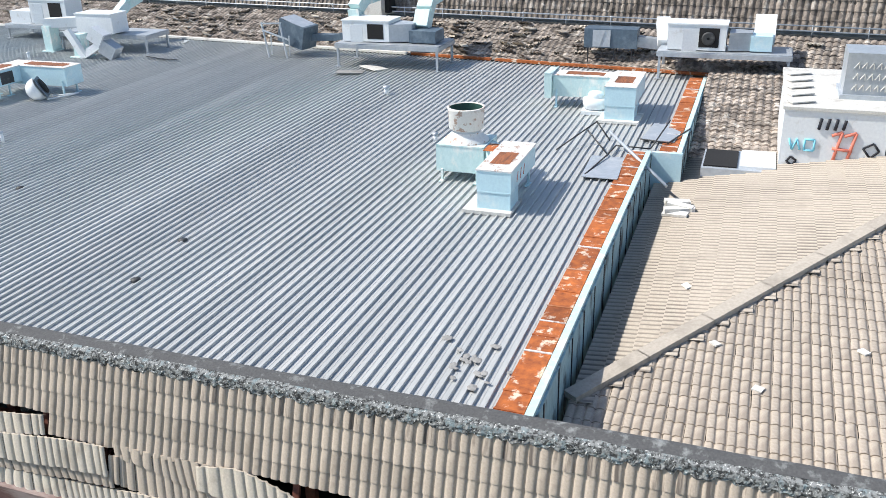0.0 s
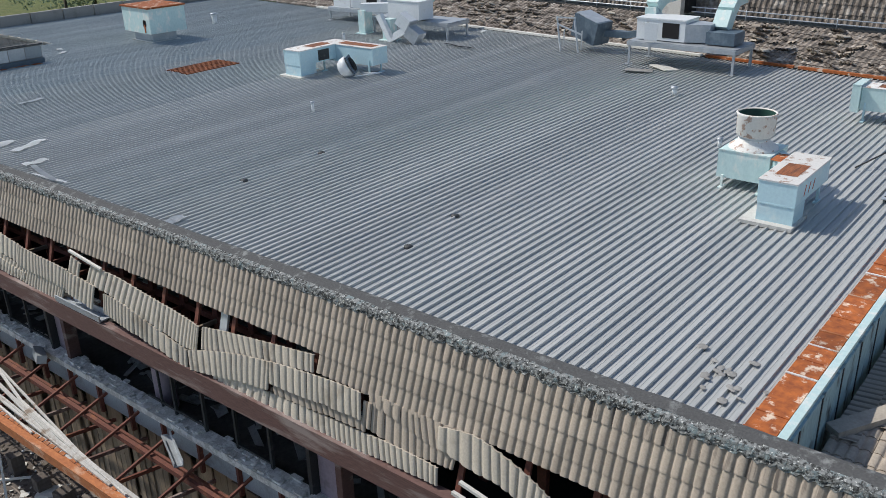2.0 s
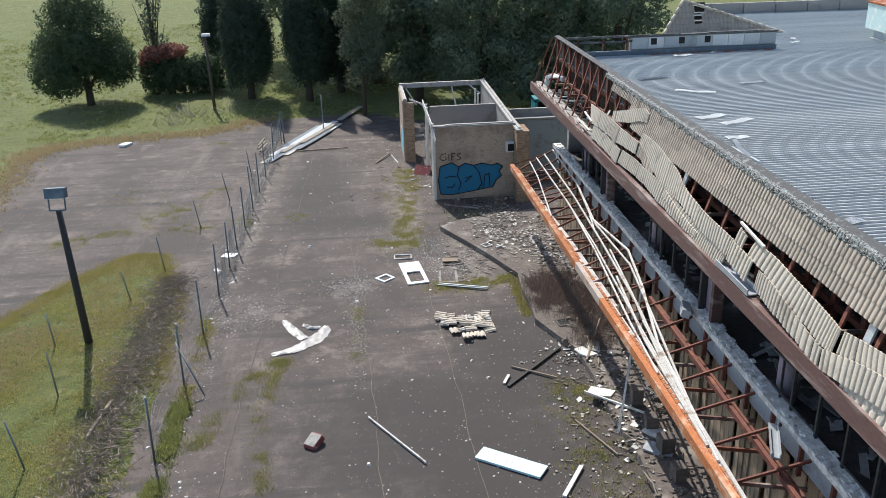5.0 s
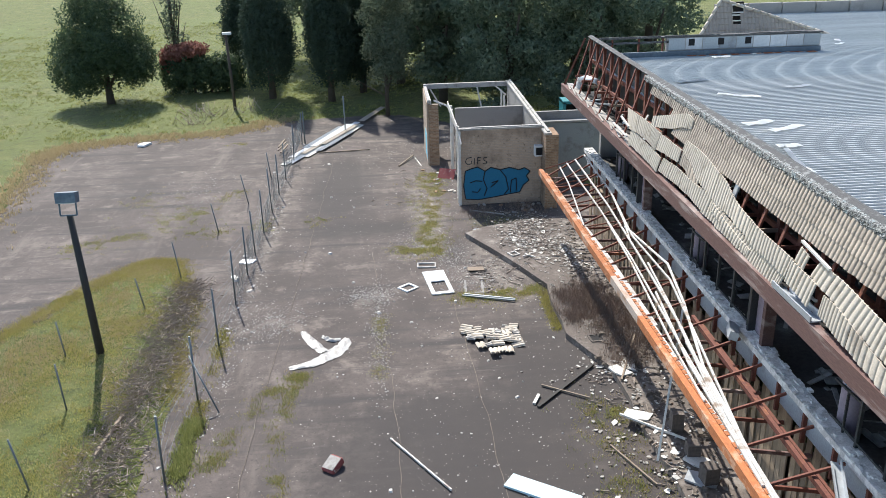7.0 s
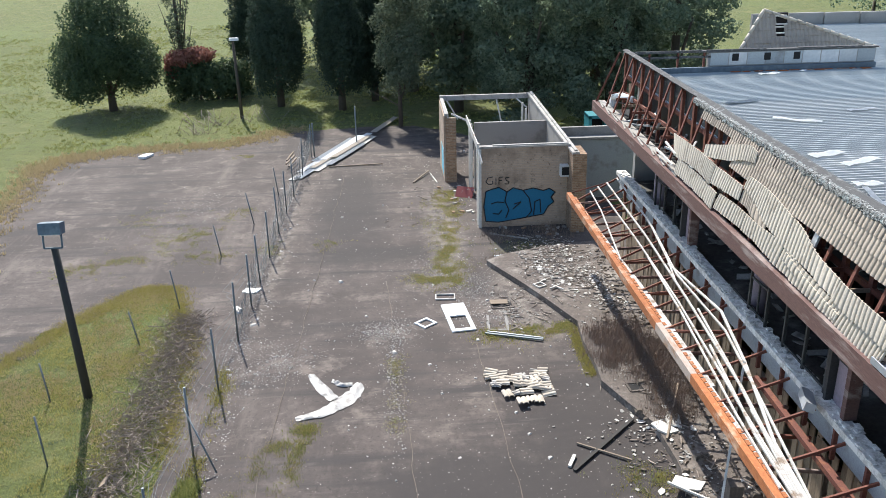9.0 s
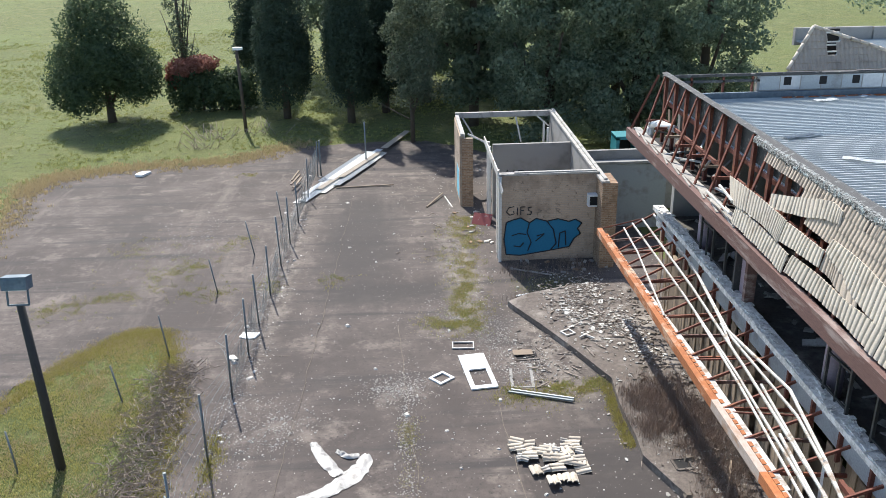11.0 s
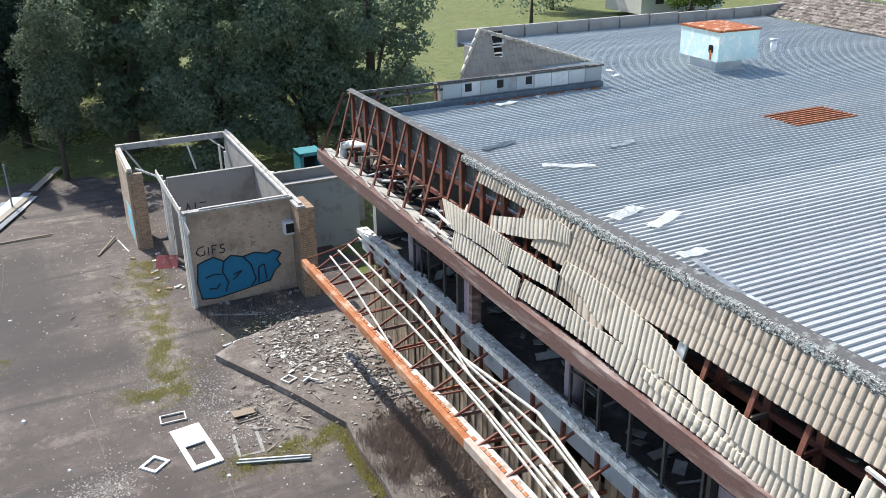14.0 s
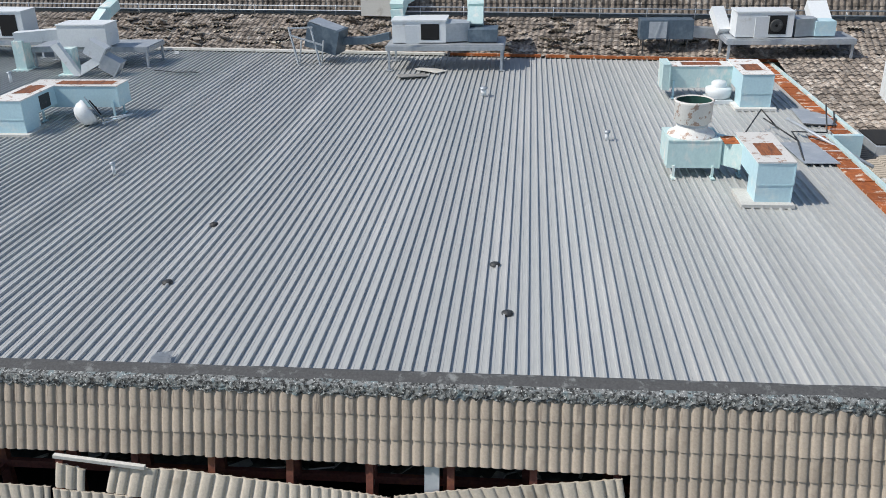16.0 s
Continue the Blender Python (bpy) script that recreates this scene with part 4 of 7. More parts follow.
def wavy(p0, u, v, nu, nv, wave, course, amp=.02, keep=None, jitter=0.0, rolling=False):
    """Sheet of wavy tiles: u across the waves, v up the slope, both as vectors for the whole run."""
    p0, u, v = Vector(p0), Vector(u), Vector(v)
    nrm = u.cross(v).normalized()
    if nrm.z < 0:
        nrm.negate()
    L, H = u.length, v.length
    cu = max(2, int(round(L / wave)) * 5) if nu is None else nu
    rows = max(1, int(H / course)) if nv is None else nv
    vs, fs = [], []
    for j in range(rows):
        for e in (0, 1):
            t = (j + e) / rows
            for i in range(cu + 1):
                s = i / cu
                w = amp * math.cos(2 * math.pi * s * L / wave) if rolling else amp * (1 - 2 * max(0, 1 - 3.2 * min((s * L / wave) % 1, 1 - (s * L / wave) % 1)))
                lift = (.035 if e == 0 else .0) + jitter * noise.noise((s * L * 2, (j) * 1.7, 5))
                vs.append(p0 + u * s + v * t + nrm * (w + lift))
    for j in range(rows):
        a, b = 2 * j * (cu + 1), (2 * j + 1) * (cu + 1)
        for i in range(cu):
            if keep is None or keep(vs[a + i], vs[b + i + 1]):
                fs.append((a + i, a + i + 1, b + i + 1, b + i))
            if j and (keep is None or keep(vs[a + i], vs[a + i])):
                c = (2 * j - 1) * (cu + 1)
                fs.append((c + i, c + i + 1, a + i + 1, a + i))
    return vs, fs


GA, GL, GR = Vector((7.88, 42.4, 10.16)), Vector((6.63, 41.7, 8.5)), Vector((13.37, 41.6, 8.35))
HOLES = ((8.4, 8.95, 9.56, 9.92), (8.37, 8.78, 9.18, 9.44))
bm = B()
bm.from_mesh(raw("tiles", *wavy((GL.x - .3, 41.4, 7.9), (GR.x - GL.x + .6, 0, 0), (0, 1.2, 2.5), None, None, .2, .3, .02,
                                lambda p, q: not any(h[0] < p.x < h[1] and h[2] - .2 < p.z < h[3] - .05 for h in HOLES)), "tile_lower"))
for p, q in ((GL, GA), (GA, GR)):
    cut = Vector((-(q.z - p.z), 0, q.x - p.x)).normalized()
    bmesh.ops.bisect_plane(bm, geom=bm.verts[:] + bm.edges[:] + bm.faces[:], plane_co=p, plane_no=cut, clear_outer=True)
part("tiles", bm, "tile_lower", gable_ob)
for p, q in ((GL, GA), (GA, GR)):
    n = int((q - p).length / .4)
    for k in range(n):
        a, b = p.lerp(q, k / n), p.lerp(q, (k + .97) / n)
        lean = [Vector((c.x, 41.4 + (c.z - 7.9) * .48 - .02 + R.uniform(-.01, .01), c.z + .02)) for c in (a, b)]
        bm = B()
        tube(bm, lean[0], lean[1], .085, .075, 8)
        part("ridge_tile", bm, "tile_pale", gable_ob)
bm = B()
box(bm, 8.0, 9.2, 42.75, 42.9, 8.9, 10.0)
part("window_hole", bm, "black", gable_ob)
for x0, x1, z0, z1 in HOLES:
    for p, q in (((x0, z1), (x1, z1)), ((x0, z0), (x1, z0))):
        bm = B()
        beam(bm, (p[0], 41.34 + (p[1] - 7.9) * .48, p[1]), (q[0], 41.34 + (q[1] - 7.9) * .48, q[1]), .05, .06)
        part("window_bar", bm, "white", gable_ob)

# ---- tile roofs behind ----
EU = Vector((0.1113, 0.9938, 0))
EN = Vector((0.9938, -0.1113, 0))


def back(a, b, z):
    p = Vector((25.15, 0, 0)) + EU * a + EN * b
    return Vector((p.x, p.y, z))


back_roof = thing("back_roof", (0, 0, 0), "old grey-brown tile roof with slipped and broken tiles", "roof", kind="structure")
part("tiles", raw("tiles", *wavy(back(-16, 0.15, 8.42), EU * 66, EN * 3.0 + Vector((0, 0, 1.12)), None, None, .26, .31, .03, None, .05), "tile_old"), None, back_roof)
bm = B()
beam(bm, back(-2, 0.06, 8.5), back(8, 0.06, 8.5), .16, .10)
beam(bm, back(8.2, 0.06, 8.5), back(12, 0.06, 8.5), .16, .10)
part("flashing", bm, "rust", back_roof, "rusted red flashing")
bm = B()
beam(bm, back(12.2, 0.06, 8.5), back(39, 0.06, 8.5), .2, .09)
part("flashing", bm, "white", back_roof, "pale lead flashing")
for k in range(260):
    a, b = R.choice((R.gauss(24, 4), R.gauss(8, 5), R.uniform(-6, 40))), R.uniform(.5, 2.9)
    bm = B()
    vsn = tile_sheet(R.choice((.3, .45, .6)), .34, .02)
    ob = part("loose_tile", raw("loose_tile", *vsn, R.choice(("tile_old", "tile_lower", "tile_lower", "tile_pale")), True), None, back_roof)
    p = back(a, b, 8.46 + b * .373 + .07)
    ob.matrix_basis = Matrix.Translation(p) @ pose(0, 0, 0, R.uniform(-20, 20), 70 + R.uniform(-18, 18), 180 + R.uniform(-60, 60))
# walkway rail and gutter at the top of the slope
rail = thing("roof_rail", (0, 0, 0), "thin grey pipe rail along a roof gutter", "rail", kind="structure")
bm = B()
for z, b in ((9.75, 3.25), (9.95, 3.25)):
    tube(bm, back(-16, b, z), back(50, b, z), .03, n=6)
part("rail", bm, "galv", rail)
for a in range(-16, 50, 2):
    bm = B()
    tube(bm, back(a, 3.25, 9.5), back(a, 3.25, 10.0), .025, n=6)
    part("post", bm, "galv", rail)
bm = B()
beam(bm, back(-16, 3.4, 9.5), back(50, 3.4, 9.5), .3, .12)
part("gutter", bm, "dark_steel", rail)
upper = thing("upper_mansard", (0, 0, 0), "upper band of steep grey-brown wavy tiles", "roof", kind="structure")
part("tiles", raw("tiles", *wavy(back(-16, 3.6, 9.7), EU * 66, EN * .55 + Vector((0, 0, 1.5)), None, None, .26, .36, .04), "tile_old"), None, upper)
bm = B()
beam(bm, back(-16, 4.3, 11.25), back(50, 4.3, 11.25), .4, .14)
part("ridge", bm, "white", upper)
vs, fs = wavy(back(-16, 4.6, 11.2), EU * 66, EN * 14 + Vector((0, 0, 1.2)), None, 1, .3, 99, .025)
part("corrugated_roof", raw("corrugated_roof", vs, fs, "galv"), None, upper, "pale corrugated sheeting")
bm = B()
box(bm, -.9, .9, -.5, 1.2, 9.6, 11.6)
ob = part("access_hatch", bm, "white", upper, "white-framed hatch")
ob.matrix_basis = Matrix.Translation(back(15.4, 3.6, 0)) @ pose(0, 0, 0, 0, 0, -8.7)
bm = B()
box(bm, -.72, .72, -.3, .3, 9.7, 11.5)
ob = part("hatch_opening", bm, "black", upper)
ob.matrix_basis = Matrix.Translation(back(15.4, 3.32, 0) + Vector((0, 0, 0))) @ pose(0, 0, 0, 0, 0, 81.3)
bm = B()
box(bm, 31, 60, -20, 46, 0, 8.0)
setting("wall_rear_block", bm, "concrete", "rear building block")

# ---- lower hipped roof beside the gutter ----
low = thing("lower_roof", (0, 0, 0), "low hipped roof of pale beige wavy tiles", "roof", kind="structure")


def hip_x(y):
    return 3.3 + (-.13 - y) * 1.38


lower_tile = raw("tile", *tile_sheet(.32, .36, .013, .16), "tile_lower", True)
up, side = Vector((1, 0, .1277)).normalized(), Vector((-.1277, 0, 1)).normalized()
lay = Matrix(((-side.x, 0, up.x, 0), (0, 1, 0, 0), (-side.z, 0, up.z, 0), (0, 0, 0, 1)))
count, rest = 0, ([], [])
for row in range(44):
    for k in range(43):
        x, y = 0.55 + row * .33, -.42 - .32 * k
        if x > hip_x(y) + .3:
            continue
        m = Matrix.Translation((x, y + R.uniform(-.006, .006), 7.6 + .1277 * (x - 3.3) + .02 + R.uniform(0, .008))) @ lay @ pose(0, 0, 0, R.uniform(-1.2, 1.2), 0, 0)
        if x < min(8.2, hip_x(y + .3) - .1) and y > -6.6 and count < 320:
            ob = part("tile", lower_tile, None, low)
            ob.matrix_basis = m
            count += 1
        else:
            b0 = len(rest[0])
            rest[0].extend(m @ v.co for v in lower_tile.vertices)
            rest[1].extend(tuple(b0 + i for i in f.vertices) for f in lower_tile.polygons)
bm = B()
bm.from_mesh(raw("tiles", *rest, "tile_lower", True))
bmesh.ops.bisect_plane(bm, geom=bm.verts[:] + bm.edges[:] + bm.faces[:], plane_co=(3.3, -.13, 0), plane_no=(1, 1.38, 0), clear_outer=True)
tagged(part("tiles", bm, "tile_lower", low), kind="stuff")
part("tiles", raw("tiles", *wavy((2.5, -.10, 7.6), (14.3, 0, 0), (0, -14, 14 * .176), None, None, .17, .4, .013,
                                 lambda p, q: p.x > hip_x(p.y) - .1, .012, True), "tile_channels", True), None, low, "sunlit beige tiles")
for k in range(11):
    a, b = (Vector((3.3 + 1.38 * (k + e), -.13 - k - e, 7.68 + .176 * (k + e))) for e in (-.02, 1.0))
    bm = B()
    beam(bm, a, b, .30, .13)
    part("hip_tile", bm, "tile_beige", low, "", .045)
bm = B()
box(bm, 0.3, 17, -14, -.06, 6.6, 6.7)
part("valley_tray", bm, "dark_steel", low)
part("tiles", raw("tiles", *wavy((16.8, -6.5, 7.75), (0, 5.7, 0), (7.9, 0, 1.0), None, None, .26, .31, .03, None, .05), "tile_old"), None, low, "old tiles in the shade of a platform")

# ---- rooftop machinery ----
def feet(parent, spots, h, material="blue_paint"):
    for x, y in spots:
        bm = B()
        box(bm, x - .03, x + .03, y - .03, y + .03, 0, h)
        box(bm, x - .16, x + .16, y - .05, y + .05, 0, .035)
        part("foot", bm, material, parent)


def duct_box(parent, x0, x1, y0, y1, z0, z1, material, rusty=None, name="duct_box"):
    bm = B()
    box(bm, x0, x1, y0, y1, z0, z1)
    ob = part(name, bm, material, parent, "", 0.012)
    for p, q in (((x0, y0, z1), (x0, y1, z1)), ((x0, y0, z1), (x1, y0, z1)), ((x0, y0, z0), (x0, y0, z1))):
        bm = B()
        beam(bm, p, q, .03, .03)
        part("seam", bm, material, ob)
    if rusty:
        bm = B()
        box(bm, x0 - .02, x1 + .02, y0 - .02, y1 + .02, z1 + .001, z1 + .02)
        part("lid", bm, "peel", ob, "white lid with peeling paint", .006)
        n = 14
        bm = B()
        cx, cy, rx, ry = rusty
        ring = [bm.verts.new((cx + rx * (1 + .22 * noise.noise((i * 1.7, cx, 0))) * max(-.8, min(.8, 1.25 * math.cos(2 * math.pi * i / n))),
                              cy + ry * max(-.8, min(.8, 1.25 * math.sin(2 * math.pi * i / n))), z1 + .026)) for i in range(n)]
        bm.faces.new(ring)
        part("rust_patch", bm, "roof_brown", ob)
    return ob


def ell_duct(bm, pts, w, h):
    for a, b in zip(pts, pts[1:]):
        beam(bm, a, b, w, h)


# kitchen exhaust with a drum outlet
a = thing("roof_exhaust_unit", (9.28, 2.62, ROOF), "pale blue boxed duct with a white drum vent, rusted on top", "roof vent", "roof duct units")
duct_box(a, 0, .75, 0, .80, 0.02, .5, "blue_paint", None, "duct_leg")
duct_box(a, -.012, 2.35, -.012, .812, .5, 1.03, "blue_paint", (.95, .40, .6, .3))
bm = B()
box(bm, -.03, 2.37, -.03, .83, 1.012, 1.024)
part("lid_rim", bm, "white_box", a, "white painted lid")
for k in range(3):
    bm = B()
    tube(bm, (.55 + .3 * k, -.014, .62), (.65 + .3 * k, -.014, .86), .012, n=5)
    part("spray_bar", bm, "graf_red", a)
bm = B()
box(bm, -.2, .9, -.06, 1.12, .0, .085)
part("base_flashing", bm, "white", a, "white painted flashing")
feet(a, [(2.1, .1), (2.1, .7)], .5)
bm = B()
prism(bm, [(1.55, .81), (2.3, .81), (2.75, 1.25), (2.0, 1.25)], .33, .93)
part("link_duct", bm, "aqua", a)
bm = B()
box(bm, 1.75, 2.4, .84, 1.2, .931, .938)
part("rust_patch", bm, "rust", a)
duct_box(a, 1.9, 3.15, 1.24, 2.52, .25, .95, "aqua", None, "fan_box")
feet(a, [(1.87, 1.4), (1.87, 2.35), (3.05, 1.4), (3.05, 2.35)], .32, "aqua")
bm = B()
lathe(bm, [(.6, 0), (.58, .05), (.40, .16), (.38, .27)], 24, (2.52, 1.88, .955))
part("collar", bm, "peel", a)
bm = B()
lathe(bm, [(.385, 0), (.385, .10)], 24, (2.52, 1.88, 1.17))
part("neck_band", bm, "galv", a, "grey metal neck")
bm = B()
lathe(bm, [(.41, 0), (.46, .05), (.47, .52), (.50, .57), (.455, .59), (.44, .1), (.05, .08)], 28, (2.52, 1.88, 1.26))
drum = part("drum", bm, "peel", a, "white drum with peeling paint")
bm = B()
lathe(bm, [(.436, .12), (.436, .56)], 28, (2.52, 1.88, 1.26))
part("drum_lining", bm, "dark_green", drum, "dark green inside")

# second exhaust by the gutter
b = thing("roof_exhaust_unit", (17.85, 1.0, ROOF), "pale blue boxed duct with a long trunk, rusted on top", "roof vent", "roof duct units")
duct_box(b, 0, .85, 0, .92, .02, .52, "blue_paint", None, "duct_leg")
duct_box(b, -.012, 2.3, -.012, .932, .52, 1.12, "blue_paint", (1.0, .46, .6, .36))
bm = B()
box(bm, -.2, 1.0, -.18, 1.1, 0, .085)
part("base_flashing", bm, "white", b, "white painted flashing")
duct_box(b, 1.5, 2.28, .937, 2.95, .36, 1.06, "aqua", (1.9, 1.9, .3, .8), "trunk")
duct_box(b, 1.35, 2.4, 2.96, 3.2, .3, 1.15, "aqua", None, "trunk_end")
feet(b, [(1.5, 2.8), (1.5, 1.4), (2.3, .2)], .6)
c = thing("fan_cowl", (18.95, 2.4, ROOF), "white round roof fan cowl on a square base", "roof vent")
bm = B()
box(bm, -.45, .45, -.4, .4, 0, .12)
part("base", bm, "white_box", c, "", .02)
bm = B()
lathe(bm, [(.24, .1), (.38, .16), (.42, .3), (.42, .46), (.30, .48), (.22, .5)], 22)
part("bowl", bm, "white_box", c)
bm = B()
lathe(bm, [(.24, .48), (.25, .62), (.20, .68), (0.01, .70)], 22)
part("lid", bm, "white_box", c)

# L-shaped duct with a toppled fan
c = thing("roof_duct_unit", (14.4, 23.85, ROOF), "pale blue L-shaped roof duct with a rusted top", "roof vent", "roof duct units")
duct_box(c, 0, .85, 0, .92, .02, .5, "blue_paint", None, "duct_leg")
duct_box(c, -.012, 2.0, -.012, .932, .5, 1.08, "blue_paint", (1.4, .46, .7, .36))
bm = B()
box(bm, -.03, 2.0, -.03, .95, 1.06, 1.074)
part("lid_rim", bm, "white_box", c, "white painted lid")
bm = B()
box(bm, -.2, 1.0, -.18, 1.08, 0, .085)
part("base_flashing", bm, "white", c, "white painted flashing")
bm = B()
box(bm, 1.0, 1.6, -.03, -.01, .55, .98)
part("side_grille", bm, "dark_steel", c)
duct_box(c, 2.005, 2.9, -2.1, .93, .38, 1.06, "blue_paint", (2.45, -.9, .32, 1.2), "trunk")
feet(c, [(2.0, -1.9), (1.6, .3), (1.6, .9), (2.7, -1.9)], .6)
d = thing("toppled_fan", (15.6, 22.35, ROOF), "white fan bowl lying tipped on the ribbed roof", "roof fan")
bm = B()
lathe(bm, [(.02, -.40), (.14, -.38), (.30, -.30), (.40, -.12), (.42, .06), (.38, .1)], 22)
ob = part("bowl", bm, "white_box", d)
ob.matrix_basis = pose(.05, .1, .42, 62, 0, 35)
bm = B()
box(bm, -.38, .38, -.38, .38, 0, .04)
lid = part("plate", bm, "galv_dark", d, "dark square fan plate", .01)
lid.matrix_basis = pose(.12, -.06, .50, 62, 0, 35)
bm = B()
lathe(bm, [(.3, .055), (.28, .10), (.08, .09), (.01, .12)], 18)
part("hub", bm, "black", lid)
bm = B()
tube(bm, (-.1, -.4, .1), (.9, -.9, .12), .025, n=6)
tube(bm, (.4, -.2, .1), (1.0, -.9, .12), .025, n=6)
part("strut", bm, "white_box", d)


def platform(x0, x1, y0, y1, h, label):
    t = thing("equipment_platform", (x0, y0, ROOF), label, "platform", "roof equipment platforms")
    bm = B()
    box(bm, 0, x1 - x0, 0, y1 - y0, h - .05, h)
    part("deck", bm, "galv", t, "", .005)
    bm = B()
    for s in (0, x1 - x0):
        beam(bm, (s, 0, h - .12), (s, y1 - y0, h - .12), .08, .16)
    for s in (0, y1 - y0):
        beam(bm, (0, s, h - .12), (x1 - x0, s, h - .12), .08, .16)
    part("edge_beam", bm, "galv", t)
    for x in (.06, x1 - x0 - .06):
        for y in (.08, y1 - y0 - .08):
            bm = B()
            beam(bm, (x, y, 0), (x, y, h - .1), .09, .09)
            box(bm, x - .14, x + .14, y - .14, y + .14, 0, .03)
            part("leg", bm, "galv", t)
    return t


def air_unit(x, y, z, l, w, h, label, open_front=True, fan=True):
    u = thing("air_conditioner", (x, y, z), label, "air conditioner", "roof air conditioners")
    bm = B()
    box(bm, 0, w, 0, l, .04, h)
    part("casing", bm, "white_box", u, "", .02)
    bm = B()
    box(bm, -.03, w + .03, -.03, l + .03, h, h + .05)
    part("lid", bm, "white_box", u)
    if open_front:
        bm = B()
        box(bm, -.012, .02, .12 * l, .46 * l, .15, h - .1)
        part("opening", bm, "black", u)
        bm = B()
        box(bm, -.3, -.26, .5 * l, .75 * l, .08, h - .08)
        ob = part("loose_panel", bm, "white_box", u)
        ob.matrix_basis = pose(.05, 0, 0, 0, 0, 8)
    if fan:
        bm = B()
        lathe(bm, [(.24, 0), (.24, .04), (.18, .05), (.05, .03)], 18)
        ob = part("fan_ring", bm, "dark_steel", u)
        ob.matrix_basis = pose(-.015, .3 * l, h * .5, 0, -90, 0)
    return u


# middle platform
platform(23.65, 25.6, 9.6, 14.15, .98, "grey steel equipment platform on legs over the ribbed roof")
air_unit(24.0, 11.85, ROOF + .98, 2.1, 1.3, .85, "white boxed air conditioner with an opened side on a steel platform", True, False)
d = thing("air_duct", (24.0, 9.85, ROOF + .98), "grey-blue tapering sheet-metal duct on a steel platform", "air duct", "roof air ducts")
bm = B()
prism(bm, [(0, 2.0), (1.2, 2.0), (1.0, 1.1), (.3, 1.1)], .05, .75)
part("taper", bm, "galv", d)
bm = B()
box(bm, .05, 1.1, 0, 1.15, .05, .52)
part("plenum", bm, "galv_dark", d, "", .02)
bm = B()
ell_duct(bm, [(.9, .9, .5), (1.3, .9, 1.1), (2.1, 1.0, 1.55), (3.0, 1.0, 1.6)], .62, .55)
part("riser", bm, "aqua", d, "pale curved riser duct")
d = thing("air_duct", (25.3, 13.8, ROOF + .98), "pale curved duct elbow reaching the back roof", "air duct", "roof air ducts")
bm = B()
ell_duct(bm, [(0, 0, .2), (0, .1, 1.15), (.5, 0, 1.5), (1.6, -.3, 1.6)], .55, .5)
part("elbow", bm, "aqua", d)
for (x, y, rz, m) in ((22.5, 13.0, 20, "concrete"), (23.5, 12.4, -30, "white")):
    bm = B()
    box(bm, -.35, .35, -.55, .55, 0, .03)
    single("fallen_sheet", bm, m, "grey flat sheet lying on the ribbed roof", "sheet", (x, y, ROOF + .05), "fallen sheets", 0, (2, 4, rz))

# tipped dark unit with a bare frame
d = thing("tipped_cooler", (25.2, 16.7, ROOF), "dark blue sheet-metal cooler tipped on its frame by the back roof", "cooler")
bm = B()
box(bm, -.5, .5, -.7, .7, 0, 1.0)
ob = part("casing", bm, "galv_dark", d, "", .02)
ob.matrix_basis = pose(.4, .35, .5, 14, 0, -12)
bm = B()
box(bm, -.46, .46, -.66, .66, 0, .03)
lid = part("lid", bm, "galv", ob, "pale folded lid edge")
lid.matrix_basis = pose(0, 0, 1.0, 3, 0, 0)
bm = B()
for y in (.35, 1.25):
    beam(bm, (-.55, y, 0), (-.35, y + .35, 1.5), .06, .06)
    beam(bm, (-.3, y, .1), (-.6, y - .2, 1.0), .05, .05)
beam(bm, (-.4, .6, 1.5), (-.35, 1.6, 1.45), .06, .06)
beam(bm, (-.5, .2, .8), (-.5, 1.5, 1.2), .06, .06)
part("frame", bm, "galv", d)
bm = B()
ell_duct(bm, [(.5, -.4, .8), (.6, -1.5, .8), (.5, -2.4, 1.0)], .35, .28)
part("duct", bm, "galv_dark", d)

# left platforms with boxes and a broken V-shaped duct
platform(24.2, 25.9, 24.05, 29.0, .85, "grey steel equipment platform with a broken duct")
d = thing("broken_duct", (22.4, 23.45, ROOF), "white sheet-metal duct broken into a V on the roof", "air duct", "roof air ducts")
bm = B()
box(bm, 1.4, 2.5, 2.05, 4.08, .93, 1.78)
part("main_box", bm, "white_box", d, "", .02)
bm = B()
box(bm, 1.37, 2.53, 2.02, 4.11, 1.78, 1.82)
part("lid", bm, "white_box", d)
def side_plate(bm, pts, x0, x1):
    """Flat outline in y and z, given depth along x."""
    lo, hi = [bm.verts.new((x0, y, z)) for y, z in pts], [bm.verts.new((x1, y, z)) for y, z in pts]
    n = len(pts)
    for i in range(n):
        bm.faces.new((lo[i], lo[(i + 1) % n], hi[(i + 1) % n], hi[i]))
    bm.faces.new(lo[::-1])
    bm.faces.new(hi)


bm = B()
side_plate(bm, [(3.75, 1.2), (3.45, 1.32), (2.72, .06), (2.98, .02)], .10, .33)
part("torn_side", bm, "white_box", d, "", .015)
bm = B()
side_plate(bm, [(2.70, .07), (2.62, .48), (1.95, .82), (1.78, .55)], .08, .31)
part("torn_side", bm, "white_box", d, "", .015)
for at, size, m, lab in (((.35, 2.0, 1.02), (.3, .36, .30), "white_box", "torn white end box"), ((.4, 1.52, .45), (.3, .34, .30), "galv", "grey torn end box")):
    x, y, z = size
    bm = B()
    box(bm, -x, x, -y, y, -z, z)
    ob = part("end_box", bm, m, d, lab, .02)
    ob.matrix_basis = pose(*at, 33, 0, 6)
    bm = B()
    box(bm, -x - .02, x + .02, -y - .03, -y + .02, -z - .02, z + .02)
    part("flange", bm, "galv", ob)
bm = B()
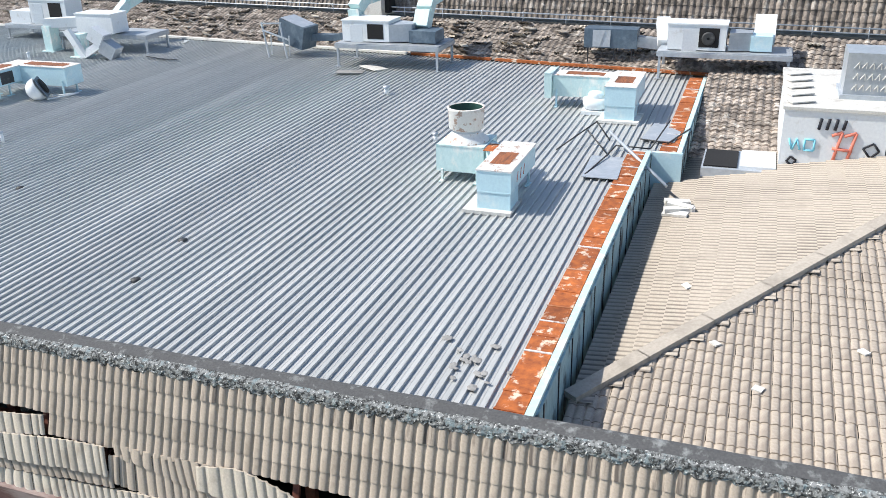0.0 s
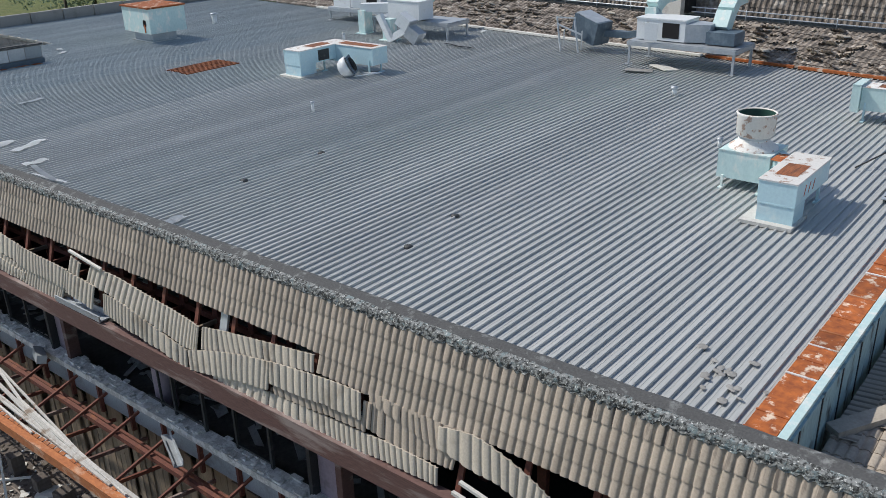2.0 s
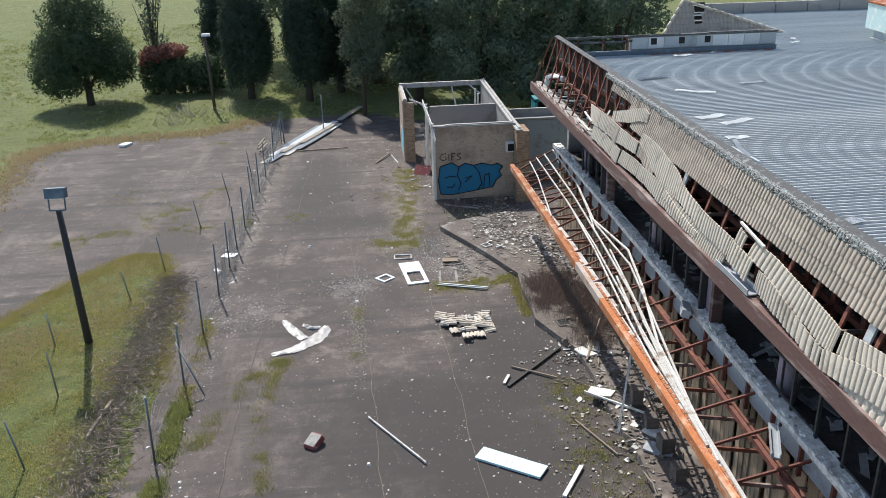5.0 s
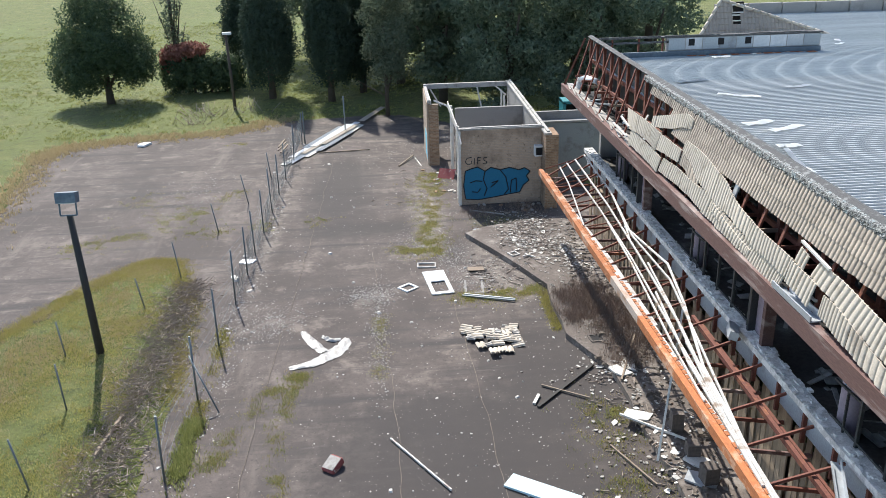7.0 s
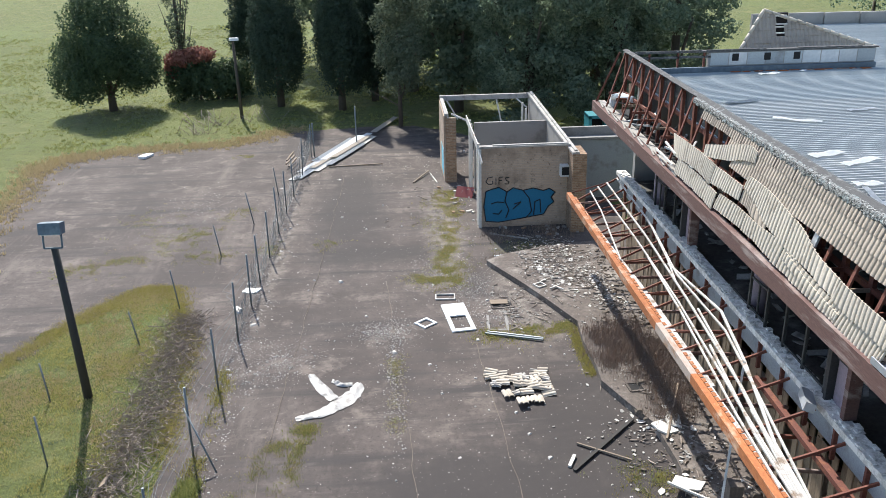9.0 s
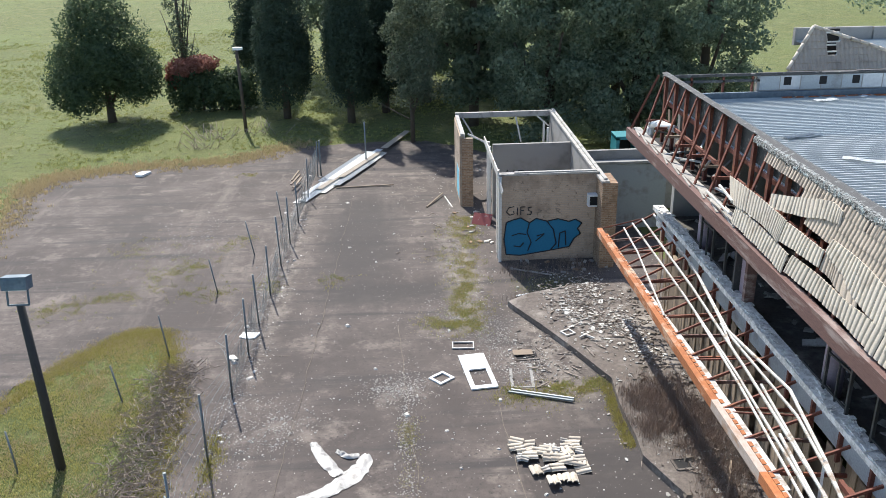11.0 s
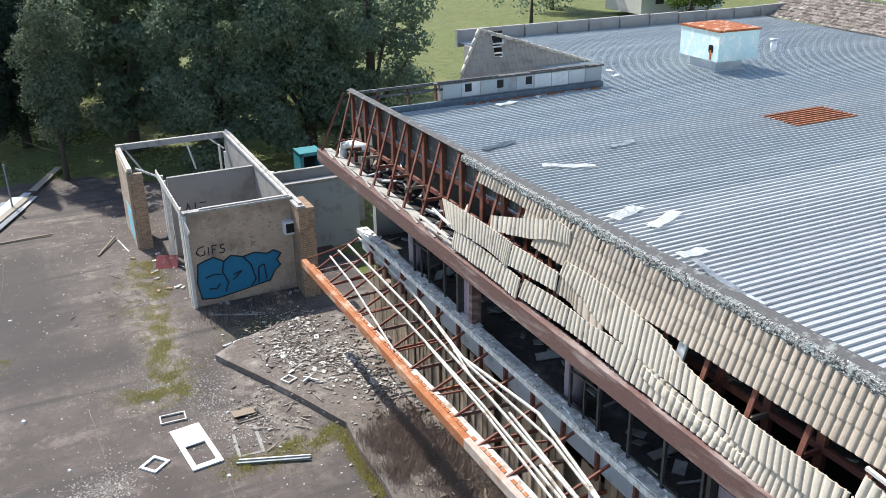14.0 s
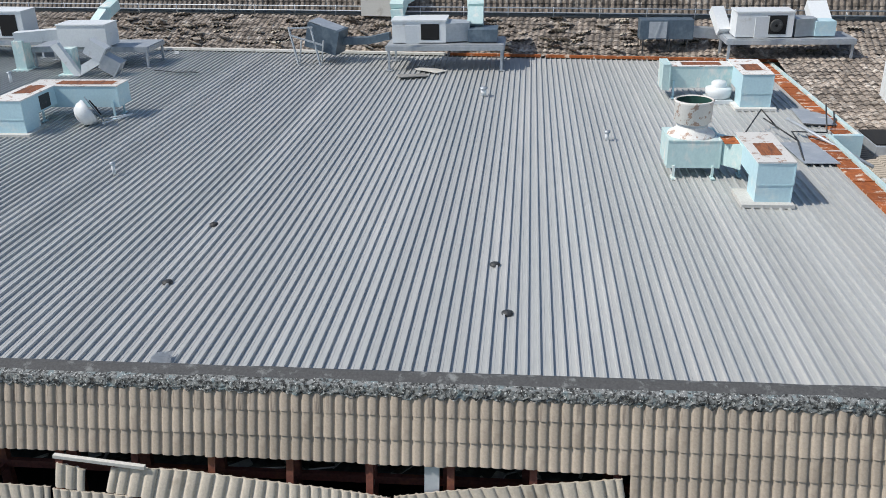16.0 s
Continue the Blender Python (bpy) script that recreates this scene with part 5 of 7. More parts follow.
box(bm, .35, .85, 3.05, 3.55, 0, 1.05)
box(bm, .2, 1.0, 2.9, 3.7, 0, .06)
part("duct_leg", bm, "aqua", d)
d = thing("air_duct", (23.6, 28.3, ROOF), "pale elbow duct dropping through the roof", "air duct", "roof air ducts")
bm = B()
box(bm, 0, .6, .7, 1.15, 0, 1.2)
box(bm, -.1, .75, .6, 1.3, 0, .06)
part("drop", bm, "aqua", d, "", .02)
bm = B()
beam(bm, (.3, 1.1, 1.3), (.9, -1.2, 1.4), .5, .42)
part("run", bm, "white_box", d)
bm = B()
ell_duct(bm, [(2.2, -1.3, 1.3), (2.9, -1.6, 1.9), (3.8, -1.6, 2.1)], .5, .42)
part("riser", bm, "aqua", d)
platform(26.3, 28.0, 29.7, 34.4, .75, "grey steel equipment platform at the edge of the back roof")
air_unit(26.6, 30.6, ROOF + .75, 2.3, 1.2, 1.15, "white boxed air conditioner with torn side panels", True, False)
d = thing("air_duct", (26.6, 32.95, ROOF + .75), "white low plenum box on a steel platform", "air duct", "roof air ducts")
bm = B()
box(bm, 0, 1.1, 0, 1.3, 0, .6)
part("plenum", bm, "white_box", d, "", .02)

# right platform with opened unit and square hoods
platform(24.3, 26.0, -3.6, 1.1, 1.05, "grey steel equipment platform reaching over the gutter")
air_unit(24.5, -1.3, ROOF + 1.05, 2.1, 1.1, .95, "white boxed air conditioner with its fan showing on a platform", True, True)
d = thing("air_duct", (24.5, -3.1, ROOF + 1.05), "pale blue tapering duct with an upright square hood", "air duct", "roof air ducts")
bm = B()
prism(bm, [(0, 1.7), (1.0, 1.7), (.8, .9), (.2, .9)], .05, .7)
part("taper", bm, "galv", d)
bm = B()
box(bm, .1, .9, .2, .95, .05, .6)
part("plenum", bm, "blue_paint", d, "", .02)
bm = B()
beam(bm, (.9, .5, .3), (2.0, .5, .95), .75, .4)
part("hood", bm, "white_box", d)
d = thing("air_duct", (25.6, 1.0, ROOF + 1.0), "pale square hood duct rising to the back roof", "air duct", "roof air ducts")
bm = B()
beam(bm, (0, 0, .1), (.9, .2, .85), .5, .35)
part("hood", bm, "white_box", d)
d = thing("tipped_cooler", (26.0, 3.3, ROOF), "grey louvred box propped on thin legs", "cooler")
bm = B()
box(bm, 0, .8, -1.2, .9, .75, 1.5)
part("casing", bm, "galv_dark", d, "", .02)
bm = B()
box(bm, -.03, 0, -.15, .55, .8, 1.45)
beam(bm, (-.04, .3, .8), (-.04, .1, 1.45), .03, .06)
part("louvre", bm, "galv", d)
for y in (-1.0, -.3, .75):
    for x in (.1, .7):
        bm = B()
        beam(bm, (x, y, 0), (x, y, .78), .05, .05)
        part("leg", bm, "dark_steel", d)
bm = B()
ell_duct(bm, [(.4, -1.2, 1.0), (.4, -2.4, .9), (.5, -2.5, 1.5)], .45, .4)
part("duct", bm, "galv", d)

# square cooler with rust roof
d = thing("evaporative_cooler", (16.3, 36.9, ROOF), "pale boxy roof cooler with a rusted lid and a torn corner", "cooler", turn=-4)
bm = B()
box(bm, 0, 1.35, 0, 1.75, 0, .5)
part("base", bm, "galv", d, "", .02)
bm = B()
box(bm, -.12, 1.55, -.05, 1.85, 0, .05)
part("flashing", bm, "white", d)
bm = B()
box(bm, -.3, 1.75, -.45, 2.15, .5, 1.72)
part("casing", bm, "aqua", d, "", .03)
bm = B()
box(bm, -.36, 1.81, -.5, 2.2, 1.72, 1.80)
part("lid", bm, "rust", d, "rust-orange lid")
bm = B()
for k in range(9):
    a2 = 2 * math.pi * k / 9
    box(bm, -.32, -.29, .02 + .06 * math.cos(a2) - .08, .02 + .06 * math.cos(a2) + .09, 1.0 + .08 * math.sin(a2) - .09, 1.0 + .08 * math.sin(a2) + .08)
part("torn_hole", bm, "black", d)
bm = B()
box(bm, -.33, -.305, -.02, .08, .55, .95)
part("rust_streak", bm, "rust", d)

# little roof pipes, bolts and scraps
for x, y, h, r in ((14.4, 6.35, .22, .06), (19.6, 10.15, .25, .09), (10.87, 19.45, .3, .05), (21.6, 28.55, .35, .06), (22.0, 39.3, .55, .14)):
    p = thing("vent_pipe", (x, y, ROOF), "small white vent pipe standing on the roof", "vent pipe", "roof vent pipes")
    bm = B()
    tube(bm, (0, 0, 0), (0, 0, h), r, n=12)
    part("pipe", bm, "white_box", p)
    bm = B()
    lathe(bm, [(r * 1.5, h), (r * 1.5, h + .05), (.01, h + .07)], 12)
    part("cap", bm, "galv", p)
for x, y in ((3.7, 8.91), (5.74, 9.21), (4.6, 15.5), (7.56, 15.6)):
    bm = B()
    lathe(bm, [(.11, 0), (.10, .035), (.04, .06), (.01, .06)], 9)
    single("roof_stub", bm, "dark_steel", "dark broken pipe stub in the roof", "pipe stub", (x, y, ROOF - .005), "roof stubs")
for k in range(20):
    bm = B()
    s = R.uniform(.05, .12)
    bmesh.ops.create_icosphere(bm, subdivisions=1, radius=s)
    bmesh.ops.scale(bm, vec=(1, R.uniform(.4, .9), .16), verts=bm.verts)
    single("mortar_lump", bm, "concrete", "grey mortar lump fallen on the roof", "rubble", (R.gauss(2.5, .4), R.gauss(1.4, .26), ROOF + .03), "mortar lumps", 0, (0, 0, R.uniform(0, 90)))
for x, y, l, w, rz, m in ((3.3, 28.4, 1.5, .45, -30, "white"), (2.35, 24.5, 1.1, .6, 20, "white"), (2.9, 23.7, 1.3, .5, 25, "white"), (2.1, 21.8, .7, .5, 0, "white"),
                          (1.7, 20.6, 1.9, .25, 80, "galv"), (1.55, 20.0, 1.6, .15, 95, "white"), (5.6, 36.0, .9, .5, 10, "white"), (7.2, 36.4, .4, .3, 40, "white"),
                          (12.1, 38.2, .6, .3, 30, "white"), (12.5, 39.2, .5, .4, 70, "white"), (1.5, 14.4, .8, .5, 10, "galv"), (2.6, 31.2, 1.3, .45, 15, "galv_dark"),
                          (23.1, 22.5, 2.0, .25, 80, "dark_steel"), (27.0, 24.0, .7, .3, 20, "white"), (6.0, 29.5, 1.0, .35, 10, "galv")):
    bm = B()
    n, w = 5, w * .65
    top = [bm.verts.new((l * (i / n - .5), -w / 2, .03 + .02 * math.sin(i * 1.7))) for i in range(n + 1)]
    bot = [bm.verts.new((l * (i / n - .5), w / 2 * (1 - .3 * (i == n)), .03 + .02 * math.sin(i * 1.7 + .6))) for i in range(n + 1)]
    for i in range(n):
        bm.faces.new((top[i], top[i + 1], bot[i + 1], bot[i]))
    bmesh.ops.solidify(bm, geom=bm.faces[:], thickness=.015)
    single("roof_scrap", bm, "white_box" if m == "white" else m, "bent scrap of sheeting lying on the ribbed roof", "scrap", (x, y, ROOF + .05), "roof scraps", 0, (0, 0, rz))

# bent antenna frame and sheets on the gutter
d = thing("toppled_antenna", (15.0, 1.15, ROOF), "dark bent pipe antenna mast fallen across the roof gutter", "antenna")
for line in ([(-.71, 1.5, .08), (.81, .64, .55), (.56, .19, .08)], [(.02, .76, .5), (-.93, .01, .12), (-2.66, .31, .08)], [(-.93, .01, .12), (-.02, -.07, .12), (-.03, -1.04, .1), (1.49, -1.4, .55)],
             [(.88, -.64, .1), (.66, -1.46, .1), (2.25, -1.92, .12)]):
    bm = B()
    for p, q in zip(line, line[1:]):
        tube(bm, p, q, .022, n=6)
    part("pipe", bm, "dark_steel", d)
bm = B()
tube(bm, (.0, .12, .5), (-1.93, -1.73, -.3), .045, n=8)
part("pole", bm, "galv", d, "grey steel pole")
for x, y, l, w, rz in ((13.15, 1.1, 1.95, .92, 3), (16.85, -.05, 1.9, .95, -4)):
    bm = B()
    box(bm, -l / 2, l / 2, -w / 2, w / 2, 0, .02)
    single("fallen_sheet", bm, "galv", "grey flat sheet lying on the ribbed roof", "sheet", (x, y, ROOF + .05), "fallen sheets", 0.004, (1, 1, rz))

# painted plant boxes on the lower roof
d = thing("plant_box", (15.5, -5.9, 8.05), "white plant box sprayed with graffiti tags", "plant box")
bm = B()
box(bm, 0, 5.0, 0, 2.6, 0, 1.7)
part("casing", bm, "white_box", d, "", .02)
bm = B()
box(bm, -.05, 5.05, -.05, 2.65, 1.7, 1.78)
part("lid", bm, "white", d)
bm = B()
for k in range(5):
    beam(bm, (.3 + k * .9, 2.5, 1.82), (.6 + k * .9, 1.9, 1.84), .3, .03)
part("torn_lid_strip", bm, "white", d)


def strokes(parent, name, material, lines, x, r=.03):
    bm = B()
    for ln in lines:
        for (y0, z0), (y1, z1) in zip(ln, ln[1:]):
            tube(bm, (x, y0, z0), (x, y1, z1), r, n=5)
    return part(name, bm, material, parent)


strokes(d, "spray_scrawl", "graf_red", [[(1.35, 1.05), (1.1, 1.15), (1.25, .3), (.95, .25)], [(1.05, 1.05), (.75, 1.15), (.9, .35)], [(1.3, .7), (.8, .65)], [(1.0, .2), (.95, .05)]], -.02, .045)
strokes(d, "spray_scrawl", "graf_cyan", [[(2.4, .9), (2.3, .6), (2.2, .9), (2.1, .6)], [(2.0, .9), (1.75, .9), (1.75, .6), (2.0, .6), (2.0, .9)]], -.02)
strokes(d, "spray_scrawl", "graf_black", [[(.55, .75), (.3, .9), (.15, .7), (.35, .5), (.55, .75)], [(.5, .5), (.2, .3)], [(2.15, .3), (2.3, .4), (2.4, .25), (2.25, .15), (2.15, .3)]], -.02)
strokes(d, "spray_bar", "graf_black", [[(1.7, 1.2), (1.66, 1.5)], [(1.5, 1.2), (1.46, 1.5)], [(1.3, 1.2), (1.26, 1.5)], [(1.1, 1.22), (1.06, 1.48)]], -.02, .045)
d = thing("vent_hood", (16.7, -5.9, 9.83), "blue-grey square vent hood tagged with white scrawl", "vent hood")
bm = B()
box(bm, 0, 1.3, 0, 1.15, 0, 1.25)
part("casing", bm, "galv", d, "", .03)
bm = B()
box(bm, -.08, 1.38, -.08, 1.23, 0, .12)
part("skirt", bm, "galv", d)
for k in range(3):
    bm = B()
    for i in range(5):
        beam(bm, (-.015, .95 - i * .18, .85 - k * .3), (-.015, .85 - i * .18, 1.0 - k * .3), .02, .035, (1, 0, 0))
        beam(bm, (-.015, .85 - i * .18, 1.0 - k * .3), (-.015, .83 - i * .18, .83 - k * .3), .02, .035, (1, 0, 0))
    part("scrawl_bar", bm, "white", d)
d = thing("open_trough", (14.9, -3.3, 8.0), "galvanised open tray full of dark rubbish beside the gutter", "tray")
bm = B()
box(bm, 0, 1.8, 0, 2.0, -.2, .12)
part("tray", bm, "galv", d)
bm = B()
box(bm, .15, 1.7, 1.05, 1.95, .12, .16)
part("dark_fill", bm, "black", d)
bm = B()
box(bm, .15, 1.7, .05, .98, .12, .2)
part("lid", bm, "white_box", d)
d = thing("loose_wrapping", (12.2, -1.0, 7.82), "crumpled white sheet lying on the tiles", "sheet")
bm = B()
for k in range(5):
    box(bm, -.4 + .16 * k, -.2 + .16 * k, -.35, .3 + .1 * (k % 2), .02, .09 + .04 * (k % 3), pose(0, 0, 0, R.uniform(-8, 8), R.uniform(-12, 12), R.uniform(-20, 20)))
part("fold", bm, "white", d)
for k in range(16):
    bm = B()
    box(bm, -.09, .09, -.07, .07, 0, .03)
    x = R.uniform(1.5, 9)
    y = R.uniform(-10, -1.5)
    z = min(7.6 + .1277 * (x - 3.3), 7.6 + .176 * (-.13 - y)) + .04
    single("tile_chip", bm, "white", "pale chip lying on the lower tile roof", "chip", (x, y, z), "roof chips", 0, (R.uniform(-10, 10), R.uniform(-10, 10), R.uniform(0, 90)))

# ---- fallen awning along the facade ----
awning = thing("collapsed_awning", (0, 0, 0), "collapsed awning frame of rusted bars and bent white battens", "awning")
BEAM_A, BEAM_B = Vector((-2.10, 37.5, 3.12)), Vector((-2.07, 2.0, 3.92))


def beam_at(y):
    t = (BEAM_A.y - y) / (BEAM_A.y - BEAM_B.y)
    return BEAM_A.lerp(BEAM_B, t)


def awn(u, y, lift=0.0):
    a, b2 = Vector((-0.25, y, 4.22)), beam_at(y) + Vector((.08, 0, .1))
    p = a.lerp(b2, u)
    return Vector((p.x, p.y, p.z + lift))


for y0, y1, m in ((24.3, 37.5, "orange"), (21.2, 24.3, "beam_bare"), (2.0, 21.2, "orange")):
    bm = B()
    a, b2 = beam_at(y1), beam_at(y0)
    beam(bm, a, b2, .20, .26)
    part("gutter_beam", bm, m, awning, "orange-rusted gutter beam" if m == "orange" else "gutter beam section bleached to bare metal", .015)
# pale flashing on the beam's inner edge, with rusty teeth reaching over it
bm = B()
for y0, y1, w0, w1 in ((36.8, 31.5, .05, .09), (31.5, 26.0, .09, .22), (26.0, 20.5, .22, .20), (20.5, 9.0, .12, .07)):
    a, c = beam_at(y0) + Vector((.10, 0, .135)), beam_at(y1) + Vector((.10, 0, .135))
    vs = [bm.verts.new(p) for p in (a, c, c + Vector((w1, 0, .01)), a + Vector((w0, 0, .01)))]
    low = [bm.verts.new(v.co - Vector((0, 0, .02))) for v in vs]
    bm.faces.new(vs)
    for i in range(4):
        bm.faces.new((vs[i], vs[(i + 1) % 4], low[(i + 1) % 4], low[i]))
bmesh.ops.recalc_face_normals(bm, faces=bm.faces)
part("edge_flashing", bm, "batten", awning, "weathered white flashing strip")
bm = B()
y = 8.0
while y < 36.6:
    p = beam_at(y)
    l = R.uniform(.18, .21)
    if R.random() < .9:
        prism(bm, [(p.x + .07, y), (p.x + .17, y + .02), (p.x + .165, y + l - .01), (p.x + .07, y + l)], p.z + .135, p.z + .152)
    y += .24
tagged(part("toothed_edge", bm, "orange", awning, "rusty toothed flashing edge"), kind="stuff")
y, k = 3.2, 0
while y < 36.6:
    bm = B()
    beam(bm, awn(0, y), awn(1, y), .05, .07)
    part("bar", bm, "timber_red", awning)
    bm = B()
    beam(bm, (0.1, y + .5, 3.05), beam_at(y + .5) + Vector((.05, 0, -.2)), .06, .09)
    part("joist", bm, "timber_red" if k % 2 else "fascia", awning)
    if k % 2 == 0 and y > 22:
        bm = B()
        beam(bm, awn(.1, y, -.04), awn(.95, y + 1.2, -.04), .035, .05)
        part("brace", bm, "timber_red", awning)
    y += 1.38
    k += 1
bm = B()
beam(bm, (-.95, 2.0, 3.85), (-.85, 20.3, 3.95), .10, .13)
beam(bm, (-.55, 2.0, 3.55), (-.5, 20.5, 3.6), .07, .09)
part("pipe_rail", bm, "timber_red", awning)
for line, w in (([(.06, 36.2), (.12, 31), (.34, 26.6), (.30, 22.6), (.52, 19.2), (.93, 13.6)], .07), ([(.28, 36.3), (.34, 30), (.46, 25), (.62, 20), (.96, 14.2)], .08),
                ([(.48, 36.4), (.52, 30), (.60, 25), (.78, 19.5), (.98, 13)], .07), ([(.66, 36.4), (.72, 34), (.97, 29.2)], .06),
                ([(.34, 27.5), (.16, 23.6), (.36, 21.0), (.72, 17.6), (.98, 12.2)], .09), ([(.62, 22.2), (.86, 18), (.99, 12.8)], .08),
                ([(.10, 31.5), (.30, 27.8), (.44, 26.1)], .06), ([(.55, 28.5), (.66, 24.5), (.9, 19.0), (.99, 16.2)], .06), ([(.42, 24.2), (.58, 20.8), (.88, 16.0), (.97, 11.5)], .07), ([(.7, 19), (.9, 14), (1.0, 10)], .10)):
    bm = B()
    for (u0, y0), (u1, y1) in zip(line, line[1:]):
        beam(bm, awn(u0, y0, .07), awn(u1, y1, .07), w * .8, .045)
    part("batten", bm, "batten", awning, "bent white batten")
bm = B()
beam(bm, awn(.38, 20.9, .1), (-2.15, 18.6, .3), .06, .07)
part("prop", bm, "white", awning, "broken white batten hanging to the ground")
bm = B()
box(bm, -.5, .5, -.12, .12, 0, .22)
ob = part("gutter_scrap", bm, "galv", awning, "torn grey gutter end")
ob.matrix_basis = pose(-.5, 18.4, 4.35, 15, 10, 70)
bm = B()
box(bm, -.8, .8, -.10, .10, 0, .03)
box(bm, -.8, .8, -.10, -.08, 0, .14)
box(bm, -.8, .5, .08, .10, 0, .10)
ob = part("gutter_scrap", bm, "galv", awning, "torn grey gutter length")
ob.matrix_basis = pose(-.75, 12.2, 4.28, 8, 6, 66)
# torn gutter lying on the fascia
d = thing("torn_gutter", (-.98, 14.5, 7.2), "torn galvanised gutter piece lying on the fascia", "gutter piece")
bm = B()
box(bm, -.10, .14, -.95, .85, 0, .03)
box(bm, -.12, -.09, -.95, .85, 0, .14)
box(bm, .12, .15, -.95, .5, 0, .18)
part("trough", bm, "galv", d)
bm = B()
beam(bm, (.1, .9, .25), (.15, -.6, .3), .05, .05)
part("rod", bm, "white", d)
for y0, s0, y1, s1 in ((15.0, 1.06, 13.7, 1.17), (28.6, 1.62, 27.5, 1.72), (29.2, 2.02, 27.4, 2.05), (3.9, 1.98, 2.2, 2.22), (4.0, 2.18, 2.6, 2.34)):
    bm = B()
    beam(bm, on_slope(y0, s0, .14), on_slope(y1, s1, .14), .06, .05)
    single("loose_batten", bm, "white", "loose white batten sticking out of the slumped tiles", "batten", group="loose battens")
bm = B()
ell_pts = [(-.55, 36.8, 7.0), (-.55, 36.8, 7.55), (-.4, 36.2, 7.75), (-.1, 35.3, 7.75)]
for p, q in zip(ell_pts, ell_pts[1:]):
    tube(bm, p, q, .13, n=12)
single("white_pipe", bm, "white_box", "thick white pipe elbow inside the bare roof framing", "pipe")
for k in range(26):
    y = R.uniform(26, 36.5)
    bm = B()
    beam(bm, (R.uniform(-.8, .3), y, R.uniform(7.1, 7.6)), (R.uniform(-.5, .8), y + R.uniform(-1.2, 1.2), R.uniform(7.1, 8.0)), .08, .05)
    single("loose_timber", bm, R.choice(("board", "white", "galv", "concrete")), "loose timber jumbled among the roof framing", "timber", group="loose timbers")

# ---- roofless brick hut ----
hut = thing("brick_hut", (0, 0, 0), "roofless tan brick hut with graffiti and broken openings", "hut")
bm = B()
box(bm, -5.5, -1.15, 42.1, 42.35, -.5, 4.08)
part("front_wall", bm, "brick_tan", hut)
bm = B()
box(bm, -1.22, -.55, 40.9, 42.4, -.4, 3.98)
part("pier", bm, "brick_brown", hut, "brown brick pier")
bm = B()
box(bm, -1.2, -.95, 42.4, 54.6, -1, 3.95)
part("side_wall", bm, "concrete", hut, "grey rendered side wall")
bm = B()
box(bm, -5.2, -1.2, 48.2, 48.4, -.6, 3.85)
part("cross_wall", bm, "concrete", hut, "grey rendered cross wall")
bm = B()
box(bm, -6.65, -6.05, 50.1, 50.35, -.8, 3.7)
part("pier", bm, "brick_brown", hut, "brown brick pier")
bm = B()
box(bm, -6.75, -6.5, 50.35, 54.6, -.9, 3.8)
part("side_wall", bm, "brick_tan", hut)
bm = B()
box(bm, -6.76, -6.75, 50.9, 52.6, .1, 1.7)
part("spray_patch", bm, "graf_cyan", hut)
bm = B()
box(bm, -6.7, -1.0, 54.5, 54.7, 3.75, 4.05)
box(bm, -6.7, -6.5, 50.2, 54.7, 3.8, 3.95)
part("back_beam", bm, "plate_grey", hut, "grey beam on top of the open back")
bm = B()
box(bm, -1.25, -.9, 40.95, 54.7, 3.96, 4.06)
box(bm, -1.1, -.95, 41.2, 54.7, 4.06, 4.12)
part("top_plate", bm, "plate_grey", hut, "grey weathered timber wall plates")
bm = B()
box(bm, -5.6, -1.1, 42.06, 42.38, 4.09, 4.17)
box(bm, -4.9, -1.2, 42.15, 42.3, 4.17, 4.22)
part("top_plate", bm, "plate_grey", hut, "grey weathered timber wall plates")
for x, y in ((-5.55, 42.05), (-5.56, 42.5), (-5.52, 43.2), (-5.48, 47.2), (-5.46, 48.1)):
    bm = B()
    box(bm, x - .06, x + .08, y - .07, y + .07, -.6, 4.05)
    part("door_post", bm, "white", hut, "white door post")
for y in (51.5, 53.0):
    bm = B()
    box(bm, -2.9 + y * .02, -2.8 + y * .02, y, y + .1, -.9, 3.8)
    part("door_post", bm, "white", hut, "white door post")
bm = B()
beam(bm, (-5.62, 48.4, 4.1), (-5.62, 42.2, 4.14), .05, .34)
beam(bm, (-5.62, 42.3, 4.1), (-5.5, 41.5, 3.5), .05, .22)
beam(bm, (-5.6, 48.2, 4.0), (-6.3, 50.3, 3.9), .04, .10)
beam(bm, (-6.55, 52.5, 3.9), (-6.5, 50.2, 3.8), .05, .26)
part("fascia_board", bm, "batten", hut, "white fascia board breaking off")
for x0, x1, z1 in ((-6.3, -5.6, 2.6), (-3.2, -2.9, 2.3), (-2.0, -1.3, 3.2)):
    bm = B()
    beam(bm, (x0, 54.55, 3.8), (x1, 54.3, z1), .05, .08)
    part("hanging_batten", bm, "white", hut)
bm = B()
for k in range(12):
    tube(bm, (-4 + R.uniform(0, 2), 53 + R.uniform(-1, 1), .6), (-4 + R.uniform(-.5, 2.5), 53 + R.uniform(-1.5, 1.5), 2.2 + R.uniform(-.8, .6)), .025, n=5)
single("dead_branches", bm, "twig", "dead pale branches lying inside the hut", "branches")
box_ac = thing("window_air_conditioner", (-1.62, 41.75, 2.62), "white boxed air conditioner hung on the brick wall", "air conditioner")
bm = B()
box(bm, 0, .48, 0, .36, 0, .56)
part("casing", bm, "white_box", box_ac, "", .015)
bm = B()
box(bm, .06, .42, -.012, .02, .08, .48)
part("grille", bm, "black", box_ac)
# sprayed lettering on the hut
YW = 42.085


